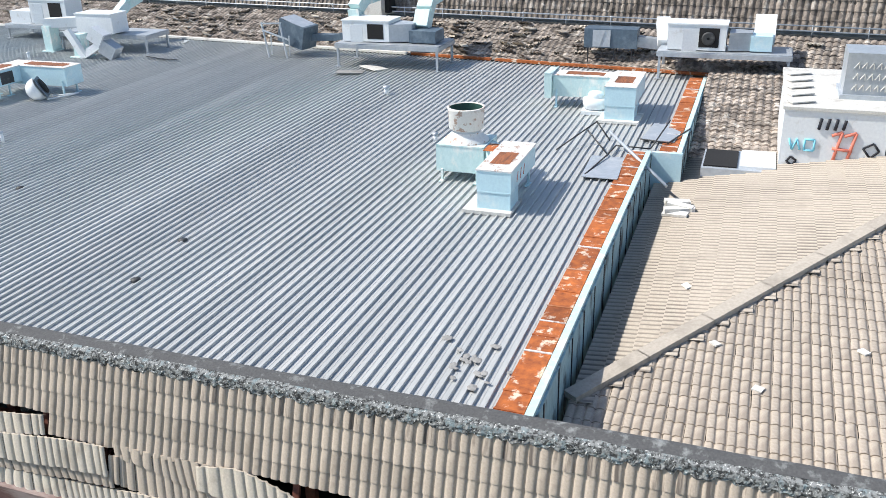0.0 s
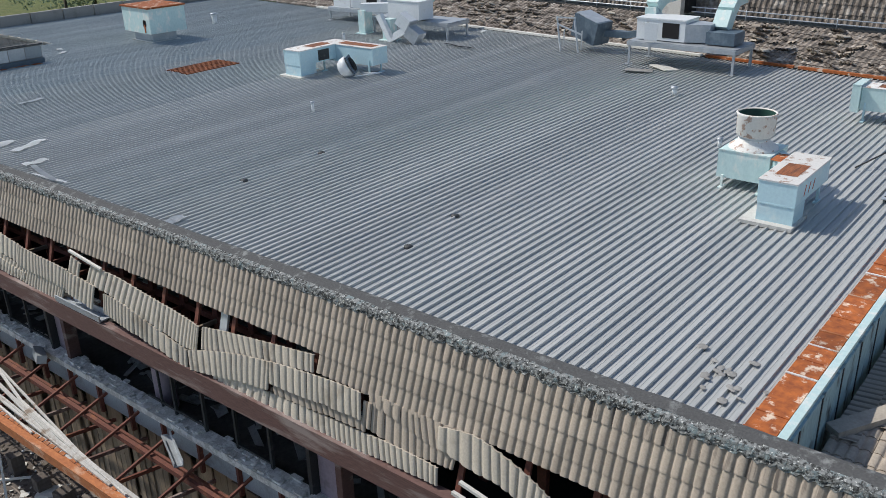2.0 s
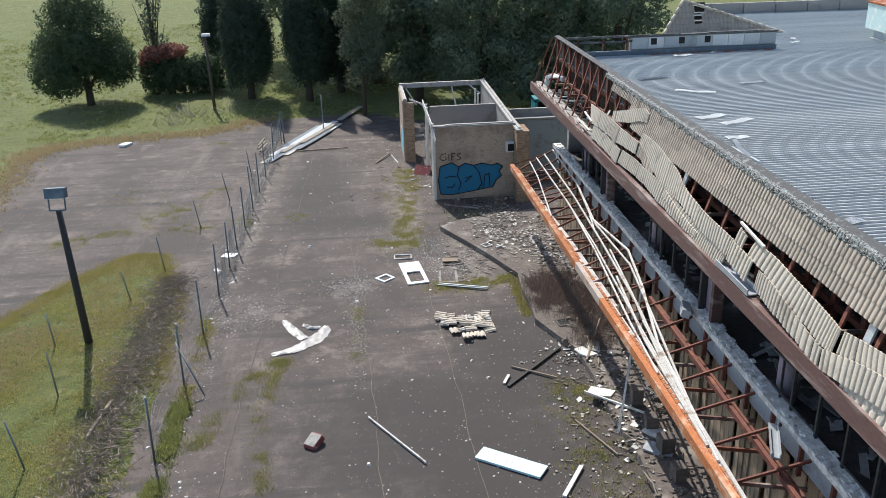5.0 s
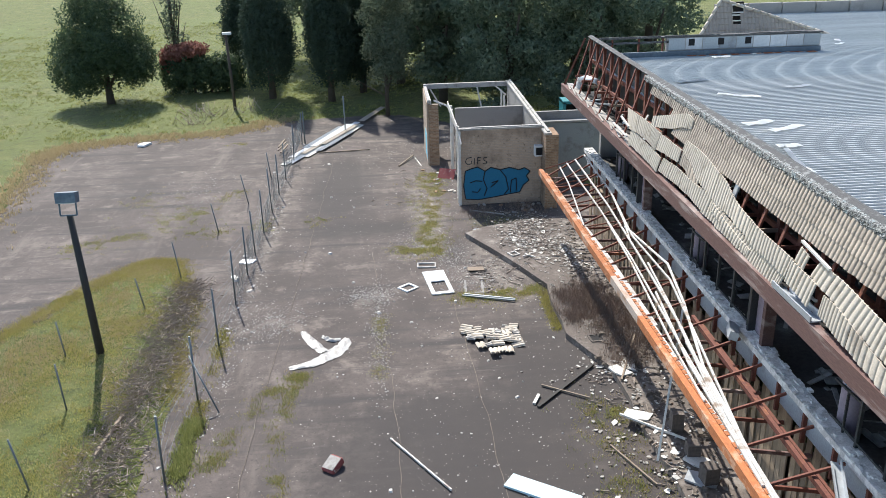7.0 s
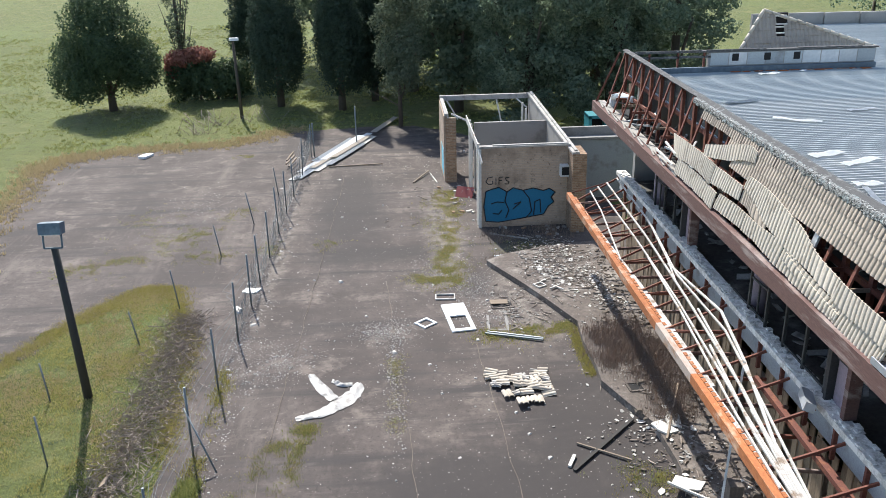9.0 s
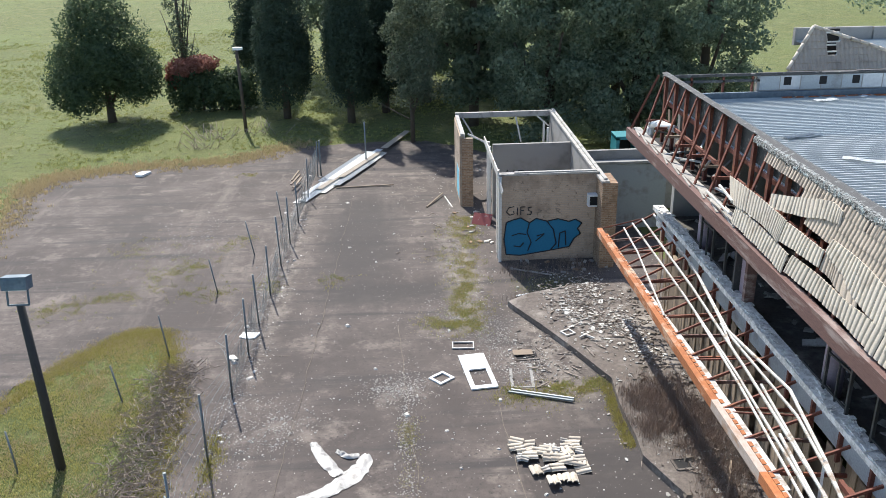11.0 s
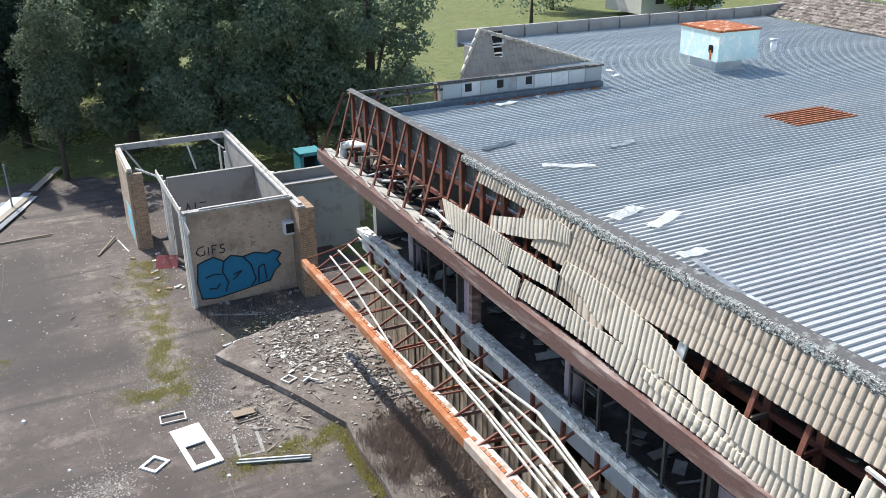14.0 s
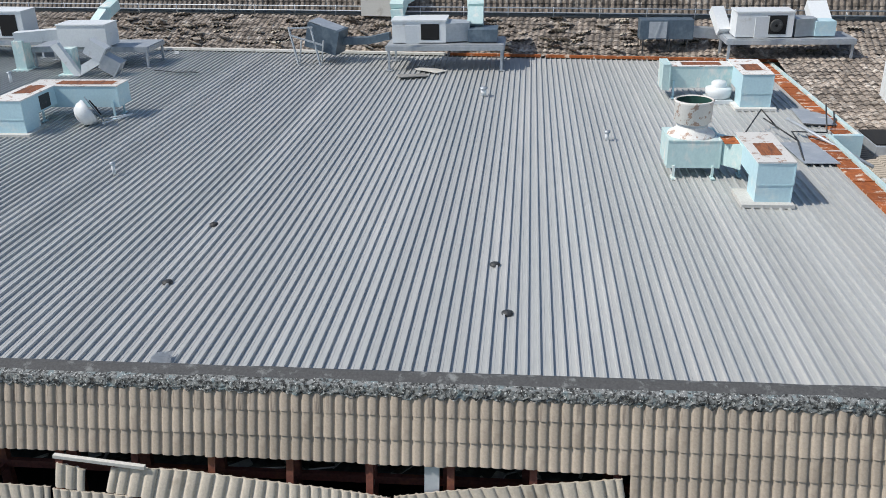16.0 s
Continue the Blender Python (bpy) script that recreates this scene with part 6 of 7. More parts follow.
def blob(pts, y, material, name):
    bm = B()
    bm.faces.new([bm.verts.new((x, y, z)) for x, z in pts])
    r = bmesh.ops.extrude_face_region(bm, geom=bm.faces[:])
    bmesh.ops.translate(bm, vec=(0, .012, 0), verts=[v for v in r["geom"] if isinstance(v, bmesh.types.BMVert)])
    return part(name, bm, material, hut)


blob([(-5.25, .35), (-4.6, .28), (-3.6, .42), (-2.35, .62), (-2.15, 1.0), (-1.85, 1.25), (-2.0, 1.5), (-1.8, 1.75), (-2.1, 1.95), (-2.4, 1.85), (-2.9, 2.0), (-3.4, 1.9),
      (-3.9, 2.05), (-4.2, 1.85), (-4.6, 2.1), (-5.0, 2.0), (-5.25, 1.9), (-5.35, 1.1)], YW, "graf_blue", "spray_fill")


def hut_line(lines, r, material="graf_black"):
    for ln in lines:
        bm = B()
        for (x0, z0), (x1, z1) in zip(ln, ln[1:]):
            tube(bm, (x0, YW - .012, z0), (x1, YW - .012, z1), r, n=5)
        part("spray_line", bm, material, hut)


hut_line([[(-5.25, .35), (-4.6, .28), (-3.6, .42), (-2.35, .62), (-2.15, 1.0), (-1.85, 1.25), (-2.0, 1.5), (-1.8, 1.75), (-2.1, 1.95), (-2.4, 1.85), (-2.9, 2.0), (-3.4, 1.9),
           (-3.9, 2.05), (-4.2, 1.85), (-4.6, 2.1), (-5.0, 2.0), (-5.25, 1.9), (-5.35, 1.1), (-5.25, .35)],
          [(-5.0, 1.25), (-4.7, 1.35), (-4.35, 1.3)], [(-4.25, .5), (-4.1, .9), (-4.3, 1.4), (-4.2, 1.85)], [(-3.9, .95), (-3.5, 1.3), (-3.85, 1.2)], [(-3.2, .5), (-2.95, .8), (-3.1, 1.5), (-3.4, 1.9)],
          [(-2.85, .6), (-2.8, 1.3), (-2.55, 1.4), (-2.5, .7)], [(-4.9, .75), (-4.6, .7), (-4.45, .9)]], .028)
hut_line([[(-4.9, 2.65), (-5.15, 2.6), (-5.25, 2.4), (-5.1, 2.25), (-4.9, 2.3), (-4.92, 2.45)], [(-4.75, 2.6), (-4.75, 2.25)], [(-4.4, 2.62), (-4.6, 2.62), (-4.6, 2.25)], [(-4.6, 2.45), (-4.45, 2.45)],
          [(-4.1, 2.6), (-4.28, 2.58), (-4.25, 2.45), (-4.1, 2.38), (-4.15, 2.25), (-4.32, 2.27)]], .02)
hut_line([[(-3.85, 2.2), (-3.8, 2.5), (-3.65, 2.4), (-3.8, 2.32)], [(-3.3, 2.5), (-3.5, 2.4), (-3.3, 2.25)], [(-3.0, 2.25), (-2.98, 2.5), (-2.8, 2.45), (-2.95, 2.38), (-2.75, 2.25)]], .01, "twig")
# marks inside, on the cross wall
for ln in ([(-4.6, 1.9), (-4.45, 2.5), (-4.3, 2.0)], [(-4.1, 2.5), (-4.1, 1.9)], [(-3.9, 2.45), (-3.6, 2.45)], [(-3.9, 2.2), (-3.7, 2.2)]):
    bm = B()
    for (x0, z0), (x1, z1) in zip(ln, ln[1:]):
        tube(bm, (x0, 48.19, z0), (x1, 48.19, z1), .025, n=5)
    part("spray_line", bm, "graf_black", hut)
# loose bricks and dirt at the foot of the walls
for k in range(46):
    bm = B()
    box(bm, -.11, .11, -.055, .055, 0, .075)
    x, y = R.choice(((R.uniform(-5.4, -.7), R.gauss(41.3, .4)), (R.gauss(-6.2, .4), R.uniform(42, 50)), (R.gauss(-4, .8), R.uniform(43, 47.5))))
    single("loose_brick", bm, R.choice(("brick_brown", "debris", "concrete")), "broken brick lying at the foot of the hut", "brick", (x, y, gz(x, y) + .03), "loose bricks", .008, (R.uniform(-10, 10), 0, R.uniform(0, 180)))
# signs and boards by the hut
bm = B()
box(bm, -.5, .5, -.02, .02, 0, .65)
single("fallen_sign", bm, "pink", "red-brown painted sign board leaning by the hut", "sign", (-5.95, 46.9, .0), "", .005, (-40, 0, -25))
# wall and teal cabinet past the hut
bm = B()
box(bm, -.9, 0.7, 46.0, 46.2, -.5, 3.3)
box(bm, 0.7, 3.2, 46.0, 46.2, -.5, 3.25)
setting("wall_yard", bm, "panel_blue", "pale stained rendered yard wall")
bm = B()
box(bm, -.9, 3.3, 45.9, 46.3, 3.3, 3.42)
box(bm, -.9, 3.3, 46.5, 46.7, 3.3, 3.85)
setting("wall_yard", bm, "concrete", "dark coping over the yard wall")
d = thing("teal_cabinet", (1.5, 49.6, 2.0), "teal metal cabinet with an open front behind the yard wall", "cabinet")
bm = B()
box(bm, 0, .18, 0, 1.2, 0, 1.6)
box(bm, 1.0, 1.18, 0, 1.2, 0, 1.6)
box(bm, 0, 1.18, 0, 1.2, 1.5, 1.68)
part("shell", bm, "teal", d)
bm = B()
box(bm, .18, 1.0, .9, 1.0, 0, 1.5)
part("inside", bm, "black", d)
bm = B()
box(bm, -2.5, 4.5, 48.8, 52, -.6, 2.0)
setting("floor_yard", bm, "concrete", "raised concrete yard behind the wall")
for k in range(14):
    bm = B()
    box(bm, -.4, .4, -.2, .2, 0, .1)
    single("yard_junk", bm, R.choice(("white", "teal", "galv", "board")), "broken junk heaped in the yard", "junk", (R.uniform(-.6, 1.4), R.uniform(49, 51.5), 2.02 + .1 * (k % 3)), "yard junk", 0, (R.uniform(-20, 20), R.uniform(-20, 20), R.uniform(0, 180)))

# ---- car park ----
lamp = thing("lamp_post", (-20.3, 27.65, -.3), "dark timber lamp post with a boxy floodlight", "lamp post", "lamp posts")
bm = B()
tube(bm, (0, 0, 0), (-.12, 0, 5.75), .15, .11, 12)
part("pole", bm, "pole", lamp)
bm = B()
box(bm, -.34, .34, -.2, .22, 0, .36)
head = part("head", bm, "galv_dark", lamp, "grey boxy floodlight head", .03)
head.matrix_basis = pose(-.12, 0, 6.2, -12, 0, 0)
bm = B()
box(bm, -.30, .30, -.16, .18, -.02, .0)
part("lens", bm, "white_box", head)
bm = B()
for s in (-.28, .28):
    beam(bm, (s, 0, -.45), (s, 0, .1), .03, .05)
beam(bm, (-.28, 0, -.45), (.28, 0, -.45), .03, .05)
part("bracket", bm, "galv_dark", head)
far = thing("lamp_post", (-21.7, 71.3, -1.2), "slim timber pole with a small floodlight", "lamp post", "lamp posts")
bm = B()
tube(bm, (0, 0, 0), (-.1, 0, 6.6), .14, .10, 10)
part("pole", bm, "bark", far)
bm = B()
box(bm, -.35, .35, -.15, .15, 6.55, 6.75)
part("head", bm, "white_box", far)

fence = thing("chain_link_fence", (0, 0, 0), "sagging chain-link fence on thin grey steel posts", "fence")
FY = [19.5, 23.9, 27.6, 31.2, 34.2, 36.5, 39.3, 42.4, 45.3, 48.4, 52.6, 57.5]
FX = [-16.2 + 1.1 * ((y - 19.5) / 38) for y in FY]
for x, y in zip(FX, FY):
    bm = B()
    lean = R.uniform(-.08, .08)
    tube(bm, (x, y, gz(x, y) - .1), (x + lean, y + R.uniform(-.05, .05), gz(x, y) + R.uniform(2.25, 2.5)), .035, n=7)
    part("post", bm, "post", fence)
bm = B()
tube(bm, (-16.15, 23.9, 1.7), (-15.2, 22.9, .1), .03, n=6)
part("stay", bm, "post", fence)
for k in range(7):
    bm = B()
    for i in range(len(FY) - 1):
        z0 = .15 + k * .3 * (1 - .35 * (i % 2 == 0) * (k > 3))
        mid = ((FX[i] + FX[i + 1]) / 2 - .12 * k * (i < 4), (FY[i] + FY[i + 1]) / 2, z0 * (.85 if i > 3 else .72))
        tube(bm, (FX[i], FY[i], z0), mid, .006, n=3, caps=False)
        tube(bm, mid, (FX[i + 1], FY[i + 1], z0), .006, n=3, caps=False)
    tagged(part("wire", bm, "post", fence), kind="stuff")
bm = B()
for i in range(3, len(FY) - 1):
    n = int((FY[i + 1] - FY[i]) / .14)
    for j in range(n):
        for sgn in (1, -1):
            ya, yb = FY[i] + j * .14, FY[i] + j * .14 + sgn * .9
            if not FY[i] <= yb <= FY[i + 1]:
                continue
            xa = FX[i] + (ya - FY[i]) * .03
            tube(bm, (xa, ya, .05), (xa + R.uniform(-.05, .05), yb, 1.15 + .4 * math.sin(i * 2.1)), .0045, n=3, caps=False)
tagged(part("mesh", bm, "post", fence), kind="stuff")
for x, y in ((-18.65, 34.2), (-19.5, 31.2), (-20.3, 23.8), (-20.0, 19.6), (-17.9, 39.7), (-16.95, 43.9), (-16.3, 49.0), (-21.5, 27.5), (-22.2, 22.0)):
    bm = B()
    tube(bm, (0, 0, -.1), (R.uniform(-.35, -.05), R.uniform(.0, .25), R.uniform(1.3, 1.8)), .03, n=6)
    single("leaning_stake", bm, "post", "thin rusty steel stake still standing in the ground", "stake", (x, y, 0), "leaning stakes")
for x, y, h in ((-12.2, 60.8, 2.7), (-14.9, 57.6, 2.3)):
    bm = B()
    tube(bm, (0, 0, -.2), (0, 0, h), .05, n=7)
    single("gate_post", bm, "post", "tall grey steel gate post", "post", (x, y, gz(x, y)), "gate posts")

# pile of long roof sheets
for k, (a, b2, l) in enumerate(((0, -.05, 7.2), (.3, .22, 7.6), (1.6, -.25, 7.0), (2.6, .12, 7.4), (2.2, .52, 6.6), (4.2, -.42, 6.8), (4.6, .02, 7.2), (5.2, .46, 6.6), (5.0, .86, 7.0), (3.6, .82, 6.0), (6.2, .2, 6.4), (12.8, .45, 5.6))):
    w, n = .46, 12
    vs = [(w * (i / n - .5), l * e, .022 * (i % 2)) for e in (0, 1) for i in range(n + 1)]
    ob = new("long_sheet", raw("long_sheet", vs, [(i, i + 1, n + 2 + i, n + 1 + i) for i in range(n)], ("white", "galv", "white_box", "tile_beige")[k % 4]))
    x, y = -15.8 + .335 * a + .94 * b2, 51.7 + .942 * a - .335 * b2
    ob.matrix_basis = pose(x, y, gz(x, y) + .09 + .03 * (k % 4) + .05 * (k > 4), -1.9, R.uniform(-5, 5), -19.6 + R.uniform(-1.8, 1.8))
    tagged(ob, "long pale corrugated sheet lying on a stack by the fence", "roof sheet", "stacked roof sheets")
for k, (x, y, rz) in enumerate(((-16.35, 56.4, -7), (-16.25, 55.6, -10), (-16.05, 55.0, -8))):
    bm = B()
    box(bm, -.05, .05, -1.0, 1.0, 0, .08)
    single("timber_offcut", bm, "board", "short pale timber lying on the asphalt", "timber", (x, y, .02), "timber offcuts", 0, (0, 0, rz))

# litter that can be told apart
d = thing("discarded_door", (-7.78, 30.95, .05), "white door with a cut-out window lying on the asphalt", "door", turn=7)
bm = B()
for x0, x1, y0, y1 in ((0, .94, 1.3, 2.38), (0, .16, 0, 1.3), (.78, .94, 0, 1.3), (.16, .78, 0, .2)):
    box(bm, x0, x1, y0, y1, 0, .05)
part("leaf", bm, "white_box", d)
bm = B()
for k in range(6):
    box(bm, .15 + .09 * k, .2 + .09 * k, 1.6 + .06 * (k % 3), 1.95 + .05 * (k % 2), .05, .054)
part("scrawl_bar", bm, "galv", d)


def frame_on_ground(name, x, y, w, l, rz, label, cat, material="white_box", t=.09, lift=0.0):
    bm = B()
    for x0, x1, y0, y1 in ((0, w, 0, t), (0, w, l - t, l), (0, t, t, l - t), (w - t, w, t, l - t)):
        box(bm, x0, x1, y0, y1, 0, .05)
    return single(name, bm, material, label, cat, (x, y, gz(x, y) + .04 + lift), "window frames", 0, (0, 0, rz))


frame_on_ground("window_frame_loose", -8.80, 31.38, .66, .62, 40, "small white window frame lying on the asphalt", "window frame")
frame_on_ground("window_frame_loose", -8.25, 33.9, .82, .5, -3, "thin white window frame in the weeds", "window frame", "batten", .045)
frame_on_ground("window_frame_loose", -3.95, 34.05, .42, .42, 28, "small white grille frame on the rubble slab", "window frame", "batten", .05, .25)
d = thing("blue_panel", (-6.28, 18.72, .05), "pale blue door panel with a worn scrawl lying on the asphalt", "panel", turn=-35)
bm = B()
box(bm, 0, 2.1, -.60, 0, 0, .07)
part("board", bm, "blue_paint", d, "", .01)
bm = B()
for k in range(7):
    box(bm, .4 + k * .17, .44 + k * .17, -.45 + .05 * (k % 3), -.22 + .04 * (k % 2), .07, .074)
part("scrawl_bar", bm, "galv", d)
bm = B()


def ribbon(line, widths):
    """Crumpled band of film along a line in plan."""
    rows = []
    n = 22
    for i in range(n + 1):
        u = i / n * (len(line) - 1)
        k = min(int(u), len(line) - 2)
        p = Vector(line[k]).lerp(Vector(line[k + 1]), u - k)
        w = widths[k] + (widths[k + 1] - widths[k]) * (u - k)
        d = (Vector(line[k + 1]) - Vector(line[k])).normalized()
        w *= 1 + .35 * noise.noise((p.x * 5, p.y * 5, 2))
        rows.append([bm.verts.new((p.x - d.y * w * q, p.y + d.x * w * q, .03 + .2 * abs(noise.noise((p.x * 6, p.y * 6 + q * 3, 1))) * (1.1 - q * q))) for q in (-1, -.6, -.2, .2, .6, 1)])
    for a, b in zip(rows, rows[1:]):
        for k in range(5):
            f = bm.faces.new((a[k], a[k + 1], b[k + 1], b[k]))
            f.smooth = True


ribbon([(-1.15, -1.25), (-.3, -.95), (.35, -.35), (.75, .25), (.8, .75)], [.10, .26, .32, .30, .14])
ribbon([(-.85, 1.5), (-.6, .9), (-.3, .35), (.05, -.2)], [.10, .2, .2, .16])
ribbon([(-.1, 1.0), (.25, .7), (.6, .75)], [.06, .14, .1])
single("plastic_sheet", bm, "plastic", "crumpled pale plastic sheet on the asphalt", "plastic sheet", (-12.05, 26.8, .02))
heap_mesh = [raw("broken_tile", *tile_sheet(w, l, .02, w / 2), m, True) for w, l, m in ((.34, .44, "tile_pale"), (.30, .30, "tile_pale"), (.34, .36, "tile_beige"), (.24, .24, "debris"))]
for k in range(52):
    col, row = k % 6, k // 6
    x, y = -6.45 + .34 * col + R.uniform(-.1, .1), 27.55 - .19 * row + R.uniform(-.08, .08)
    if col < 2 and row > 5:
        continue
    ob = new("broken_tile", heap_mesh[R.choice((0, 0, 0, 1, 2, 3))])
    ob.matrix_basis = pose(x, y, .10 + .05 * R.random() + .02 * (row % 3), R.uniform(-9, 9), 90 + R.uniform(-12, 6), R.uniform(-14, 14) + R.choice((0, 0, 0, 90)))
    tagged(ob, "pale wavy roof tile in a heap on the asphalt", "broken tile", "tile heap")
d = thing("broken_post_foot", (-11.38, 19.7, .03), "red-brown painted lump of concrete with a pale broken face", "rubble", turn=-35)
bm = B()
box(bm, -.22, .22, -.30, .26, 0, .24)
bmesh.ops.rotate(bm, matrix=Matrix.Rotation(.35, 3, "X"), verts=bm.verts)
part("lump", bm, "pink", d, "", .04)
bm = B()
box(bm, -.19, .19, -.26, .20, .245, .262)
bmesh.ops.rotate(bm, matrix=Matrix.Rotation(.35, 3, "X"), verts=bm.verts)
part("broken_face", bm, "debris", d)
for (x0, y0, x1, y1, w, m) in ((-9.72, 20.88, -8.09, 18.2, .045, "batten"), (-4.4, 16.15, -3.6, 17.4, .12, "white"), (-4.95, 22.1, -2.6, 24.5, .10, "pole"), (-5.05, 22.3, -4.8, 22.8, .1, "white"),
                               (-4.6, 23.4, -3.2, 22.4, .05, "board"), (-2.0, 23.0, -.7, 26.0, .06, "board"), (-6.55, 30.72, -4.5, 29.95, .07, "post"), (-6.45, 30.85, -4.45, 30.08, .05, "galv"), (-3.38, 34.18, -3.0, 33.68, .06, "batten"), (-3.5, 33.85, -3.05, 34.15, .05, "batten"),
                               (-5.3, 38.15, -3.55, 38.6, .10, "galv"), (-5.0, 40.98, -3.46, 40.15, .045, "batten"), (-13.8, 54.6, -10.4, 54.8, .08, "board"), (-8.6, 50.2, -7.6, 52.4, .08, "board"),
                               (-7.5, 52.0, -7.2, 50.1, .06, "white"), (-2.6, 21.0, -.8, 19.2, .05, "white"), (-3.2, 19.8, -2.4, 17.8, .05, "board"), (-18.6, 21.0, -18.3, 23.2, .1, "board")):
    bm = B()
    beam(bm, (0, 0, .05), (x1 - x0, y1 - y0, .07), w, .06)
    z = .30 if x0 > -2.8 or (x0 > -3.6 and 33 < y0 < 35) else 0.03 + min(0, gz(x0, y0))
    single("loose_board", bm, m, "loose length of timber or trim lying on the ground", "board", (x0, y0, z), "loose boards")
for x, y, s, m in ((-2.05, 20.9, .45, "white"), (-15.95, 35.6, .38, "white_box"), (-16.3, 33.9, .22, "white"), (-3.9, 35.0, .35, "white"), (-3.2, 34.6, .3, "white"),
                   (-26.3, 59.2, .6, "white_box"), (-1.5, 24.0, .4, "white"), (-1.9, 23.6, .4, "white"), (-1.2, 17.6, .5, "galv"), (-1.0, 18.4, .45, "white")):
    bm = B()
    prism(bm, [(-s, -s * .5), (s * .8, -s * .6), (s, s * .3), (.1 * s, s * .6), (-s * .7, s * .5)], 0, .06 if s < .59 else .14)
    z = .29 if x > -2.4 else .03 + min(0, gz(x, y))
    single("broken_board", bm, m, "broken flat piece of board lying on the ground", "broken board", (x, y, z), "broken boards", 0, (R.uniform(-4, 4), R.uniform(-4, 4), R.uniform(0, 180)))
# pits in the paving: flat black plates painted as their shade, with kerbs
for x, y, w, l in ((-5.6, 33.15, .85, .55), (-2.1, 26.05, .48, .5)):
    z = .035 if x < -3 else .282
    bm = B()
    box(bm, -w / 2, w / 2, -l / 2, l / 2, 0, .006)
    single("open_pit", bm, "black", "flat black plate painted as the shade of a square pit", "pit", (x, y, z + .006), "open pits", 0, (0, 0, 12))
    bm = B()
    for p, q in (((-w / 2, -l / 2), (w / 2, -l / 2)), ((-w / 2, l / 2), (w / 2, l / 2)), ((-w / 2, -l / 2), (-w / 2, l / 2)), ((w / 2, -l / 2), (w / 2, l / 2))):
        beam(bm, (*p, .012), (*q, .012), .07, .05)
    single("pit_kerb", bm, "slab", "low worn concrete lip round a pit", "kerb", (x, y, z), "pit kerbs", 0, (0, 0, 5))
bm = B()
box(bm, -.42, .30, -.16, .16, 0, .025)
single("pit_board", bm, "board", "brown board lying over the edge of a pit", "board", (-5.65, 33.32, .10), "", 0, (6, 3, 4))
frame_on_ground("paving_ring", -6.42, 31.05, .82, 1.66, -4, "pale concrete ring let into the asphalt", "kerb", "concrete", .10, -.055)
for k in range(4):
    bm = B()
    box(bm, .0, R.uniform(.3, .5), 0, .4, 0, R.uniform(.35, .8))
    single("concrete_block", bm, "slab", "broken concrete block standing under the awning", "block", (-1.3 + R.uniform(-.2, .2), 16.0 + k * 1.3, .28), "concrete blocks", .02, (0, 0, R.uniform(-8, 8)))


def chips(name, count, place, size, material, label):
    vs, fs = [], []
    for _ in range(count):
        x, y, z = place()
        s = size * R.uniform(.5, 1.0) ** 2 * R.choice((1, 1, 1, 1.8))
        a = R.uniform(0, 3.14)
        c, q = math.cos(a), math.sin(a)
        b0 = len(vs)
        h = s * R.uniform(.2, .7)
        for px, py, pz in ((-1, -.7, 0), (1, -.6, 0), (.8, .7, 0), (-.8, .6, 0), (-.6, -.4, 1), (.7, -.3, 1), (.4, .5, 1), (-.5, .4, 1)):
            vs.append((x + s * (px * c - py * q), y + s * (px * q + py * c), z + h * pz))
        for f in ((4, 5, 6, 7), (0, 1, 5, 4), (1, 2, 6, 5), (2, 3, 7, 6), (3, 0, 4, 7)):
            fs.append(tuple(b0 + i for i in f))
    ob = new(name, raw(name, vs, fs, material))
    return tagged(ob, label, "rubble", "", "stuff")


def on_asphalt():
    while True:
        x, y = R.choice((R.uniform(-15.5, -3), R.gauss(-5, 2.2), R.gauss(-15.6, .5))), R.uniform(13, 58)
        if -28 < x < -2.6:
            return x, y, gz(x, y) + .03


def on_slab():
    while True:
        x, y = R.uniform(-4.6, .4), R.choice((R.uniform(12, 40), R.gauss(35, 2.5), R.gauss(22, 3)))
        if x > -2.2 or (y > 26 and x > -3.0 - max(0, y - 29) * .24) and y < 40:
            return x, y, .28


chips("pale_grit", 3600, on_asphalt, .024, "debris", "pale grit and chips scattered over the asphalt")
def grit_drift():
    x, y, sx, sy = R.choice(((-10.0, 28.0, .22, 2.4), (-10.3, 31.3, .7, .5), (-15.6, 40, .4, 7), (-15.7, 30, .3, 4), (-7.3, 42, .6, 4), (-5.6, 32.6, .7, .8), (-6.6, 34.5, .6, 1.2), (-14.2, 29.3, .7, .8), (-20.5, 45.5, 1.0, 2.2), (-7.9, 36.5, .8, 1.0)))
    x, y = R.gauss(x, sx), R.gauss(y, sy)
    return x, y, gz(x, y) + .03


chips("stones", 130, on_asphalt, .085, "debris", "pale stones and lumps of mortar on the asphalt")
chips("grit_drift", 8000, grit_drift, .026, "debris", "drifts of grit and gravel on the asphalt")
chips("slab_rubble", 800, on_slab, .035, "debris", "broken tile and plaster rubble on the slab")
chips("dark_rubble", 700, lambda: (R.gauss(-.8, .6), R.uniform(12, 38), .285), .10, "dirt", "dirty brown rubble under the awning")


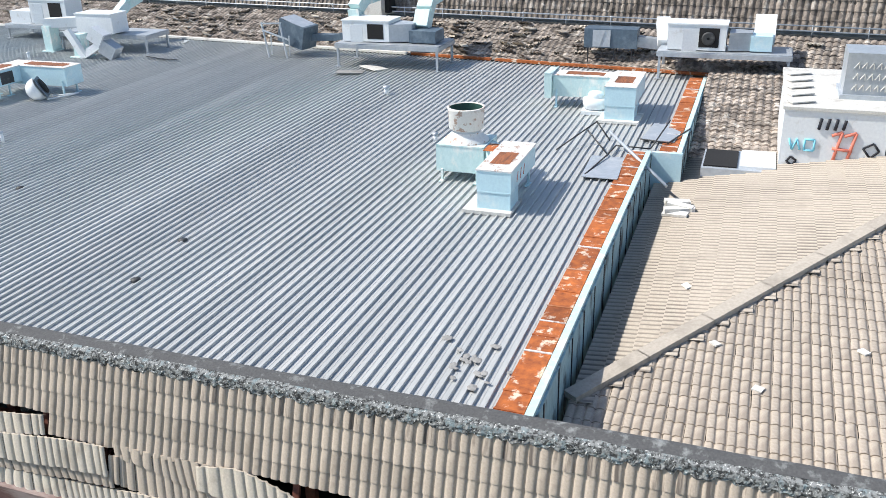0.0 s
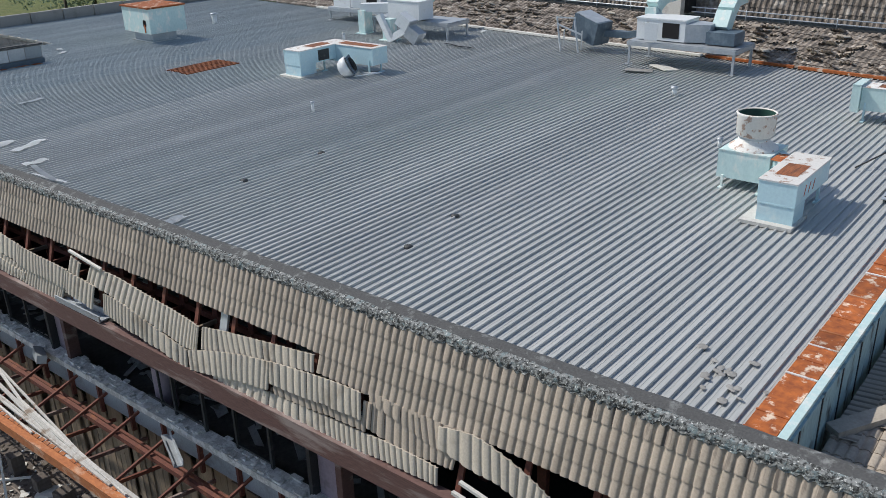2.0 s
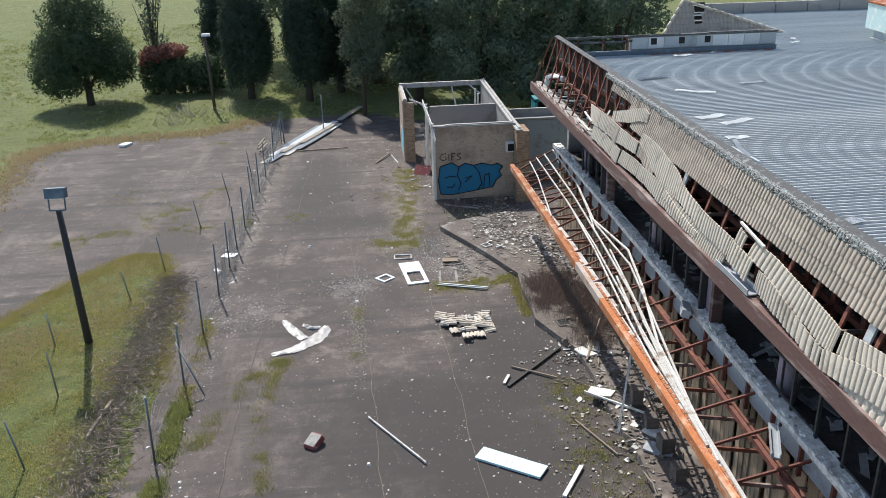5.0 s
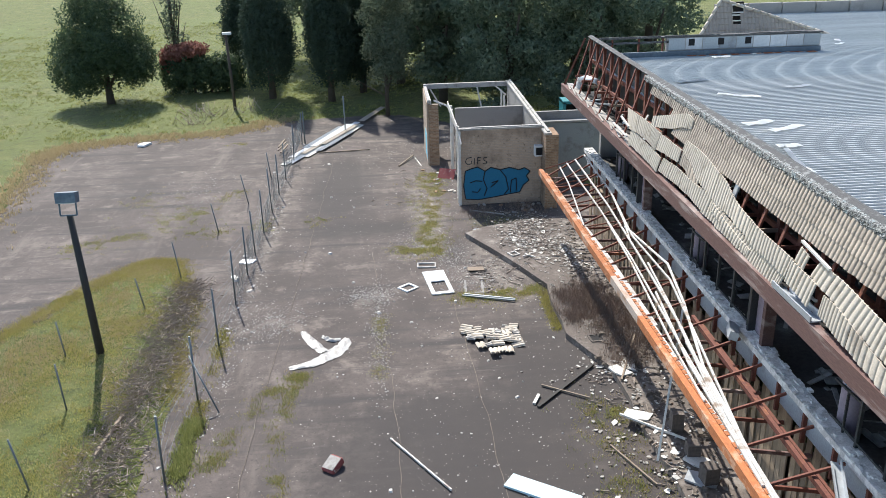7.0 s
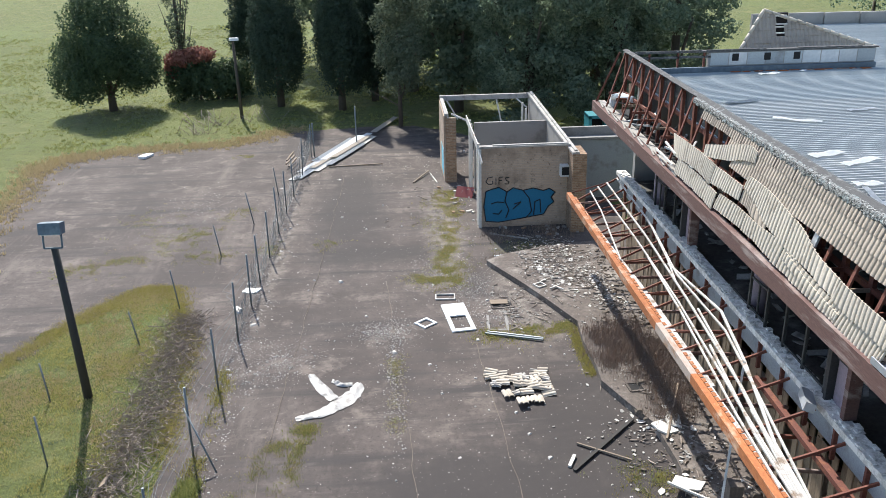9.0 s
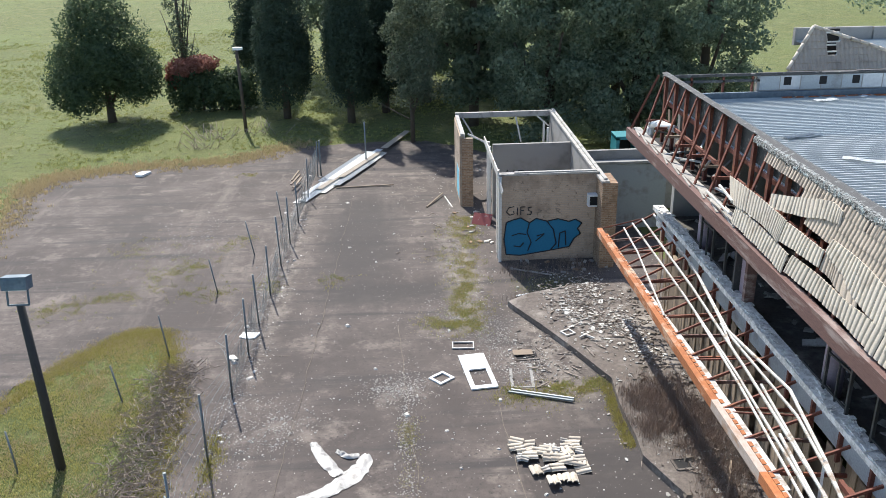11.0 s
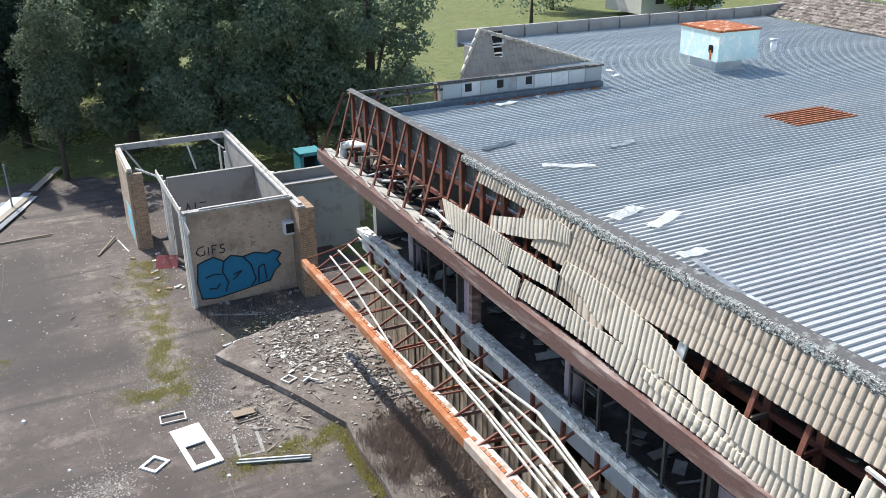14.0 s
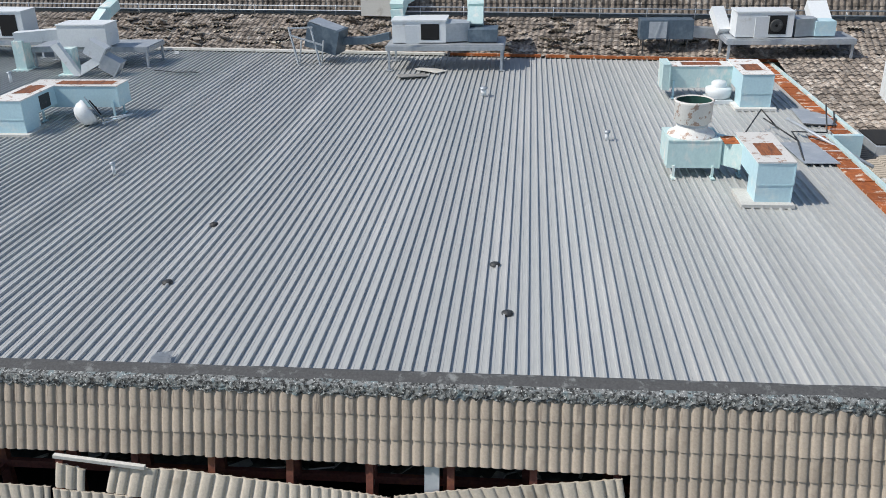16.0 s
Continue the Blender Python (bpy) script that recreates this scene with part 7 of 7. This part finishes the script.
def shards(name, count, place, size, material, label, slim=1.0):
    """Thin flat flakes and splinters lying at all angles."""
    vs, fs = [], []
    for _ in range(count):
        x, y, z = place()
        s = size * R.uniform(.35, 1.0) * R.choice((1, 1, 1.7))
        m = pose(x, y, z + .02, R.uniform(-18, 18), R.uniform(-18, 18), R.uniform(0, 360))
        b0, t = len(vs), .012 + .02 * (slim < .3)
        ring = [(-1, -.6 * slim), (R.uniform(.2, .9), -.7 * slim), (1, R.uniform(-.2, .5) * slim), (-.2, .7 * slim), (-.9, .3 * slim)]
        for up in (t, 0):
            vs += [m @ Vector((s * px, s * py, up)) for px, py in ring]
        fs.append(tuple(b0 + i for i in range(5)))
        fs += [(b0 + i, b0 + 5 + i, b0 + 5 + (i + 1) % 5, b0 + (i + 1) % 5) for i in range(5)]
    return tagged(new(name, raw(name, vs, fs, material)), label, "rubble", "", "stuff")


def clusters(spots):
    def pick():
        while True:
            x, y, s = R.choice(spots)
            x, y = R.gauss(x, s * .6), R.gauss(y, s)
            if x < .3:
                return x, y, .285 if x > -2.0 or (26 < y < 40 and x > -3.0 - max(0, y - 29) * .24) else .035
    return pick


HEAPS = [(-3.6, 36.4, .6), (-3.2, 35.7, .5), (-2.2, 38.2, .6), (-1.6, 34.6, .5), (-1.4, 32.8, .5), (-2.2, 34.6, .8), (-1.9, 36.2, .9), (-3.0, 36.6, .7), (-2.6, 36.5, 1.8), (-1.2, 34.5, 1.6), (-3.0, 38.2, 1.0), (-1.5, 30.5, 1.5), (-2.2, 23.5, 1.2), (-1.6, 20.5, 1.5), (-2.6, 17.5, 1.5), (-1.2, 26.5, 1.2), (-5.2, 33, 1.0)]
shards("plaster_flakes", 260, clusters(HEAPS[:7] + HEAPS[12:14] + [(-2.2, 24.3, .35), (-1.5, 19.5, .8), (-1.5, 18.0, .6)]), .085, "white", "white plaster flakes and board scraps on the slab")
shards("board_flakes", 1500, clusters(HEAPS), .05, "debris", "grey board fragments on the slab")
shards("splinters", 420, clusters(HEAPS + [(-1.0, 15, 2), (-7.5, 46, 2.5)]), .2, "twig", "brown splinters and sticks on the ground", .10)
shards("dark_flakes", 500, clusters(HEAPS), .07, "slab", "dark broken slab pieces")


def strip(name, pts, w, material, label):
    vs, fs = [], []
    for (x0, y0), (x1, y1) in zip(pts, pts[1:]):
        n = max(2, int(math.hypot(x1 - x0, y1 - y0) / .3))
        for i in range(n + 1):
            t = i / n
            x, y = x0 + (x1 - x0) * t, y0 + (y1 - y0) * t
            ww = w * (.6 + .8 * abs(noise.noise((x * 2, y * 2, 1))))
            off = .12 * noise.noise((x * .8, y * .8, 7))
            dx, dy = (y1 - y0), -(x1 - x0)
            L = math.hypot(dx, dy)
            for s in (-1, 1):
                px, py = x + dx / L * (s * ww + off), y + dy / L * (s * ww + off)
                vs.append((px, py, gz(px, py) + .052))
            if i:
                b0 = len(vs) - 4
                fs.append((b0, b0 + 1, b0 + 3, b0 + 2))
    return setting(name, raw(name, vs, fs, material), material, label)


SEAMS = [[(-12.7, 52), (-12.8, 48), (-13.5, 32), (-14.0, 22), (-14.1, 14)], [(-10.2, 36), (-10.0, 31), (-9.6, 24), (-9.3, 15)], [(-18.3, 33.8), (-14.2, 34.0)], [(-26, 39.1), (-21.2, 39.3), (-17, 40)],
         [(-6.9, 30), (-6.6, 20), (-6.4, 14)], [(-24.8, 36), (-22, 42), (-19, 50)], [(-16, 40.2), (-12.8, 40.6)], [(-13.3, 55), (-16, 48)]]
for s in SEAMS:
    strip("pavement_crack", s, .012, "dirt", "dirt-filled crack in the asphalt")


# ---- grass, weeds and dry stems ----
def blades(name, count, place, height, material, label, width=.02, lift=0.0):
    vs, fs = [], []
    for _ in range(count):
        x, y = place()
        z = gz(x, y) + .02 + lift
        for k in range(9):
            a, l = R.uniform(0, 6.28), height * R.uniform(.4, 1.1)
            px, py = x + R.gauss(0, .09), y + R.gauss(0, .09)
            dx, dy = math.cos(a), math.sin(a)
            lean = l * R.uniform(.2, .7)
            b0 = len(vs)
            vs += [(px - dy * width, py + dx * width, z), (px + dy * width, py - dx * width, z), (px + dx * lean, py + dy * lean, z + l)]
            fs.append((b0, b0 + 1, b0 + 2))
    ob = new(name, raw(name, vs, fs, material))
    return tagged(ob, label, "grass", "", "stuff")


def along(pts, spread):
    def pick():
        k = R.randrange(len(pts) - 1)
        t = R.random()
        return (pts[k][0] + (pts[k + 1][0] - pts[k][0]) * t + R.gauss(0, spread), pts[k][1] + (pts[k + 1][1] - pts[k][1]) * t + R.gauss(0, spread))
    return pick


def clumpy(place, size):
    """Keep only spots inside uneven clumps."""
    def pick():
        while True:
            x, y = place()
            if noise.noise((x / size, y / size, 2.5)) + R.gauss(0, .28) > .12:
                return x, y
    return pick


def near(spots):
    def pick():
        x, y, s = R.choice(spots)
        return R.gauss(x, s), R.gauss(y, s)
    return pick


def weeds(count, place, height, label, width=.012, green=.45):
    """Sparse weeds of mixed green, yellowing and dry tufts."""
    for share, material, tall in ((green, "blade", 1.0), (.75 - green, "blade_lawn", .9), (.25, "blade_dry", .7)):
        blades("crack_weeds", int(count * share), place, height * tall, material, label, width)


blades("fence_weeds", 750, clumpy(along([(-16.0, 13), (-15.95, 17), (-15.9, 20), (-15.9, 22.5)], .13), .9), .22, "blade", "green weeds growing along the fence foot", .016)
blades("fence_weeds", 260, clumpy(along([(-15.9, 22), (-15.95, 29)], .16), .9), .12, "blade_lawn", "yellowing weeds along the fence foot", .014)
weeds(420, clumpy(along([(-15.1, 20.0), (-14.9, 21.0), (-14.25, 23.2), (-13.3, 24.6), (-12.7, 25.1)], .20), .5), .09, "green weeds in the asphalt cracks")
weeds(560, near([(-8.3, 35.9, .6), (-7.3, 37.6, .6), (-7.4, 40, .5), (-8.0, 43, .5), (-7.6, 46, .5), (-5.3, 30.5, .6), (-6.6, 30.6, .4), (-4.2, 39.6, .7)]), .09, "patches of yellow-green weeds on the paving", .011, .3)
weeds(520, clumpy(near([(-21.5, 44, 1.2), (-20.5, 42, .9), (-22.5, 46, 1.0), (-19.5, 40.2, .7), (-23, 39.2, .9), (-24.5, 38.6, .6), (-17.8, 39.6, .4), (-13.0, 40.5, .4), (-15.5, 40.2, .5), (-19.6, 58.2, .3)]), .6), .09,
      "patches of weeds on the far paving", .013)
weeds(620, clumpy(near([(-2.9, 21.6, .5), (-3.0, 19.8, .6), (-2.9, 17.8, .6), (-2.7, 16, .6)]), .35), .11, "green weeds along the slab edge", .012, .4)
weeds(460, clumpy(along([(-12.6, 14), (-12.85, 17), (-13.0, 19), (-13.25, 21), (-13.1, 23.2), (-12.7, 25.1)], .14), .5), .09, "creeping weeds in a crack")
weeds(220, clumpy(along([(-10.0, 24.5), (-10.0, 27), (-9.95, 29.5)], .14), .5), .06, "sparse weeds in a gritty joint", .010, .3)
weeds(1500, clumpy(along([(-6.9, 48.5), (-6.75, 45.5), (-7.1, 42.0), (-7.55, 39.6), (-7.4, 37.6), (-7.9, 35.4)], .36), .5), .09, "weeds along the foot of the hut path", .012, .25)
weeds(380, clumpy(along([(-9.0, 36.1), (-8.2, 36.0), (-7.2, 35.8)], .3), .5), .08, "weeds spreading over the asphalt", .012, .3)
weeds(620, clumpy(along([(-6.9, 30.5), (-5.6, 30.7), (-4.6, 30.7), (-3.2, 31.2)], .24), .5), .10, "weeds round the pipes by the slab", .011, .35)
blades("crack_weeds", 500, along([(-3.15, 30.9), (-3.25, 29.4), (-3.2, 27.4)], .08), .09, "blade_lawn", "moss and weeds at the foot of the slab", .012)
weeds(420, clumpy(along([(-17.5, 46.5), (-18.6, 44.0), (-19.8, 42.4), (-21.0, 40.0), (-24.5, 38.8)], .3), .6), .08, "weeds following a crack over the far paving")
blades("dry_grass", 1700, near([(-2.3, 29.6, .4), (-1.5, 30.2, .45), (-1.5, 28.6, .5), (-2.4, 27.9, .4), (-.9, 27.4, .45), (-1.0, 25.6, .4), (-.8, 28.6, .4), (-1.4, 24.4, .35), (-1.9, 29.0, .6), (-1.2, 26.6, .5)]), .38, "twig_brown", "brown dead weeds on the slab", .006, .26)
blades("dry_grass", 380, near([(-3.4, 37.4, .4), (-4.7, 40.8, .5), (-1.3, 38.2, .5), (-4.9, 37.6, .35), (-2.2, 41.2, .5)]), .35, "twig_brown", "brown dead weeds by the hut", .006)


def lawn_edge():
    while True:
        x, y = R.uniform(-27, -16.9), R.uniform(13, 37)
        if inside(x, y, ISLAND) and x < -18.6 + R.gauss(0, .4):
            return x, y


blades("lawn_grass", 5000, clumpy(lawn_edge, 1.6), .07, "blade_bank", "uneven green grass on the bank", .012)
blades("lawn_grass", 4500, clumpy(lawn_edge, .7), .07, "blade_lawn", "yellowing grass on the bank", .012)
blades("lawn_grass", 5500, clumpy(lawn_edge, 2.3), .08, "blade_dry", "dry straw-coloured grass on the bank", .012)
blades("lawn_grass", 3500, along(ISLAND[:7], .22), .09, "blade_lawn", "ragged grass fringe of the bank", .012)
blades("lawn_grass", 1500, along(ISLAND[:7], .3), .08, "blade_dry", "dry grass fringe of the bank", .012)
blades("lawn_grass", 2600, along([(-29, 31), (-30.6, 45), (-32.4, 56), (-31.5, 59.6), (-27, 61.3), (-21, 62), (-17, 66.5)], .7), .22, "blade_dry", "dry grass fringe round the asphalt")


def field():
    while True:
        x, y = R.uniform(-60, 5), R.uniform(58, 125)
        if not inside(x, y, CARPARK):
            return x, y


blades("field_tufts", 9000, clumpy(field, 3.0), .16, "blade", "grass tufts over the field", .03)
vs, fs = [], []
for k in range(3600):
    x, y = R.gauss(-18.05, .50), R.uniform(14, 33.5)
    a, l = R.uniform(0, 6.28), R.uniform(.15, .55)
    z0, z1 = R.uniform(.02, .2), R.uniform(.03, .42)
    dx, dy, b0 = math.cos(a) * l / 2, math.sin(a) * l / 2, len(vs)
    vs += [(x - dx, y - dy, z0), (x - dx + .02, y - dy + .02, z0), (x + dx, y + dy, z1), (x + dx, y + dy, z1 + .025)]
    fs += [(b0, b0 + 1, b0 + 2), (b0, b0 + 3, b0 + 2)]
tagged(new("dry_stems", raw("dry_stems", vs, fs, "twig")), "tangle of dry grey-brown stems along the bank", "dry stems", "", "stuff")


shards("dry_sticks", 420, lambda: (R.gauss(-18.0, .5), R.uniform(14, 33), .12), .2, "twig", "grey dead sticks tangled on the bank", .06)

# ---- trees ----
def leaf_cloud(blobs, count, size, seed, shell=.55, flat=0.0):
    """Small leaf quads over uneven blobs (x, y, z, rx, ry, rz)."""
    rng = np.random.default_rng(seed)
    w = np.array([b[3] * b[4] + b[4] * b[5] + b[3] * b[5] for b in blobs])
    pick = rng.choice(len(blobs), count, p=w / w.sum())
    bl = np.array(blobs)[pick]
    d = rng.normal(size=(count, 3))
    d /= np.linalg.norm(d, axis=1)[:, None]
    lump = 1 + .13 * np.sin(d[:, 0] * 7 + bl[:, 0]) * np.cos(d[:, 1] * 6 + bl[:, 1]) + .10 * np.sin(d[:, 2] * 11 + d[:, 0] * 5)
    r = (shell + (1 - shell) * rng.random(count) ** .6) * lump + rng.normal(size=count) * .03
    c = bl[:, :3] + d * bl[:, 3:6] * r[:, None]
    nrm = d + rng.normal(size=(count, 3)) * .6
    nrm /= np.linalg.norm(nrm, axis=1)[:, None]
    s = np.cross(nrm, rng.normal(size=(count, 3)))
    s /= np.linalg.norm(s, axis=1)[:, None]
    u = np.cross(nrm, s)
    sz = size * rng.uniform(.6, 1.3, count)[:, None]
    v = np.stack([c - s * sz * .5, c + u * sz * .35, c + s * sz * .6, c - u * sz * .35], 1).reshape(-1, 3)
    f = np.arange(count * 4).reshape(-1, 4)
    return v.tolist(), f.tolist()


def tree(name, x, y, label, trunk, blobs, count, size, leaf, seed, limbs=()):
    t = thing(name, (x, y, gz(x, y)), label, "tree", "trees")
    bm = B()
    tube(bm, (0, 0, -.2), (trunk[2] if len(trunk) > 2 else 0, 0, trunk[0]), trunk[1], trunk[1] * .55, 10)
    for p, q, r in limbs:
        tube(bm, p, q, r, r * .4, 7)
    part("trunk", bm, "bark", t)
    part("crown", raw("crown", *leaf_cloud(blobs, count, size, seed), leaf), None, t)
    return t


rr = random.Random(3)
blobs = [(0, 0, 5.6, 3.6, 3.6, 4.2), (0, 0, 8.4, 2.4, 2.4, 2.6)] + [(3.0 * math.cos(a), 3.0 * math.sin(a), 3.6 + rr.uniform(-.6, 1.8), 1.7, 1.7, 1.9) for a in np.linspace(0, 5.8, 9)]
tree("round_tree", -33.2, 76, "dense round dark green tree standing in the grass", (3.0, .38), blobs, 42000, .2, "leaf_dark", 1, [((0, 0, 1.2), (1.6, 0, 4), .16), ((0, 0, 1.2), (-1.6, .5, 4), .16)])
for i, (x, y, w, h, z0) in enumerate(((-19.0, 75.5, 2.3, 15, 1.6), (-13.7, 73.2, 2.0, 14, 1.9), (-11.0, 76.5, 2.1, 15, 1.7), (-22.3, 86, 2.4, 14, 1.6))):
    blobs = [(rr.uniform(-.15, .15), 0, z0 + 1.2 + k * (h - 2) / 9, w * (.92, 1.12, 1.1, 1.0, .9, .78, .64, .48, .33, .18)[k], w * (.92, 1.12, 1.1, 1.0, .9, .78, .64, .48, .33, .18)[k], 1.7) for k in range(10)]
    blobs += [(w * .75 * math.cos(a), w * .75 * math.sin(a), z0 + rr.uniform(.6, 5.5), .55, .55, 1.6) for a in np.linspace(0, 6, 14)]
    tree("cypress_tree", x, y, "tall dark cypress tree with a bare foot", (z0 + 3, .34), blobs, 42000, .17, "leaf_cypress", 20 + i)
blobs = [(rr.uniform(-1.4, 1.4), rr.uniform(-1.2, 1.2), z, rr.uniform(.9, 1.5), rr.uniform(.9, 1.4), rr.uniform(.7, 1.1)) for z in np.linspace(3.4, 10.2, 20)]
tree("gum_tree", -9.0, 66, "airy grey-green tree behind the car park", (7, .18), blobs, 15000, .17, "leaf_grey", 40,
     [((0, 0, 2), (1.3, 0, 5.5), .09), ((0, 0, 2.6), (-1.3, .3, 6.4), .09), ((0, 0, 1.6), (-2.2, -.5, 3.0), .05)])
BIG = [(0.4, 64, .8, 15, 42000), (6.0, 62.5, .8, 14, 42000), (11.0, 64, 1.2, 14, 30000), (-4.2, 71, 2.6, 16, 22000), (3.5, 75, 2.0, 17, 18000), (-7.5, 80, 4.5, 17, 14000), (-15.5, 88, 5.5, 17, 12000),
       (9, 80, 2, 16, 12000), (-1, 84, 2, 17, 12000), (-21, 99, 6.5, 18, 9000), (-13, 99, 5.5, 18, 9000), (-5, 97, 2.5, 18, 9000), (3, 96, 2, 18, 9000), (12, 92, 2, 16, 9000)]
for i, (x, y, r, h, n) in enumerate(BIG):
    blobs = [(rr.uniform(-3.0, 3.0), rr.uniform(-2.8, 2.2), rr.uniform(r, h), rr.uniform(1.0, 2.1), rr.uniform(1.0, 2.1), rr.uniform(.7, 1.5)) for _ in range(44)]
    tree("broad_tree", x, y, "large spreading dark green tree behind the hut", (h * .7, .42), blobs, n, .22 if y < 70 else .34, "leaf_big", 60 + i,
         [((0, 0, 2), (2.4, -1, 6), .2), ((0, 0, 2.5), (-2.4, .6, 7), .2), ((0, 0, 3), (.4, -2, 8), .18)])
blobs = [(rr.uniform(-2, 2), rr.uniform(-2, 2), rr.uniform(1.5, 7), 1.6, 1.6, 1.3) for _ in range(14)]
for x, y, s in ((48, 104, 5), (60, 118, 6), (-2, 90, 4), (70, 100, 7), (-9, 84, 8), (16, 86, 9)):
    tree("bushy_tree", x, y, "bright green bushy tree in the far field", (4, .3), [tuple(np.array(b) * (2.2 if s == 5 else 1.5)) for b in blobs], 9000, .4, "leaf_lime" if s in (6, 7) else "leaf_big", 80 + s)
hedge = thing("garden_hedge", (-26, 79.5, gz(-26, 79.5)), "clipped dark hedge with a dull red crown", "hedge")
part("crown", raw("crown", *leaf_cloud([(x, 0, 1.8, 1.3, 1.5, 1.8) for x in (-2.2, -.8, .6, 2.0, 3.0)], 9000, .28, 90), "leaf_dark"), None, hedge)
part("red_top", raw("red_top", *leaf_cloud([(-1.9, 0, 3.6, 1.4, 1.3, .8), (-.4, .2, 3.9, 1.5, 1.3, .7), (-2.6, 0, 2.8, .8, .9, 1.0)], 3500, .26, 91), "leaf_red"), None, hedge, "dull red new growth")
for x in (-2, -.5, 1, 2.4):
    bm = B()
    tube(bm, (x, 0, -.2), (x, 0, 1.6), .12, .08, 7)
    part("stem", bm, "bark", hedge)
tree("poplar_tree", -28.6, 83, "thin upright poplar with sparse leaves", (11, .2), [(rr.uniform(-.8, .8), rr.uniform(-.6, .6), z, .7, .7, 1.0) for z in np.linspace(3.5, 12.5, 14)], 2600, .22, "leaf_grey", 95,
     [((0, 0, 1 + k * .5), (rr.uniform(-1.6, 1.6), rr.uniform(-.8, .8), 5 + k), .06) for k in range(8)])
bm = B()
for k in range(60):
    a = R.uniform(0, 6.28)
    x, y = R.choice(((-23.5, 69), (-20.5, 70), (-24.5, 66)))
    x += R.gauss(0, .8)
    tube(bm, (x, y, -.9), (x + .9 * math.cos(a), y + .6 * math.sin(a), -.9 + R.uniform(.4, 1.5)), .02, n=4)
single("dead_shrub", bm, "twig", "leafless grey shrubs at the lawn edge", "shrub", kind="stuff")
d = thing("far_building", (72, 108, 0), "small pale building far across the field", "building")
bm = B()
box(bm, -7, 7, -4, 4, 0, 4.2)
part("wall", bm, "white", d)
bm = B()
prism(bm, [(-7.5, -4.5), (7.5, -4.5), (7.5, 4.5), (-7.5, 4.5)], 4.2, 4.6)
part("roof", bm, "galv", d)
for x in (-4, 0, 4):
    bm = B()
    box(bm, x - .7, x + .7, -4.03, -3.98, 1.2, 2.6)
    part("window", bm, "dark_steel", d)
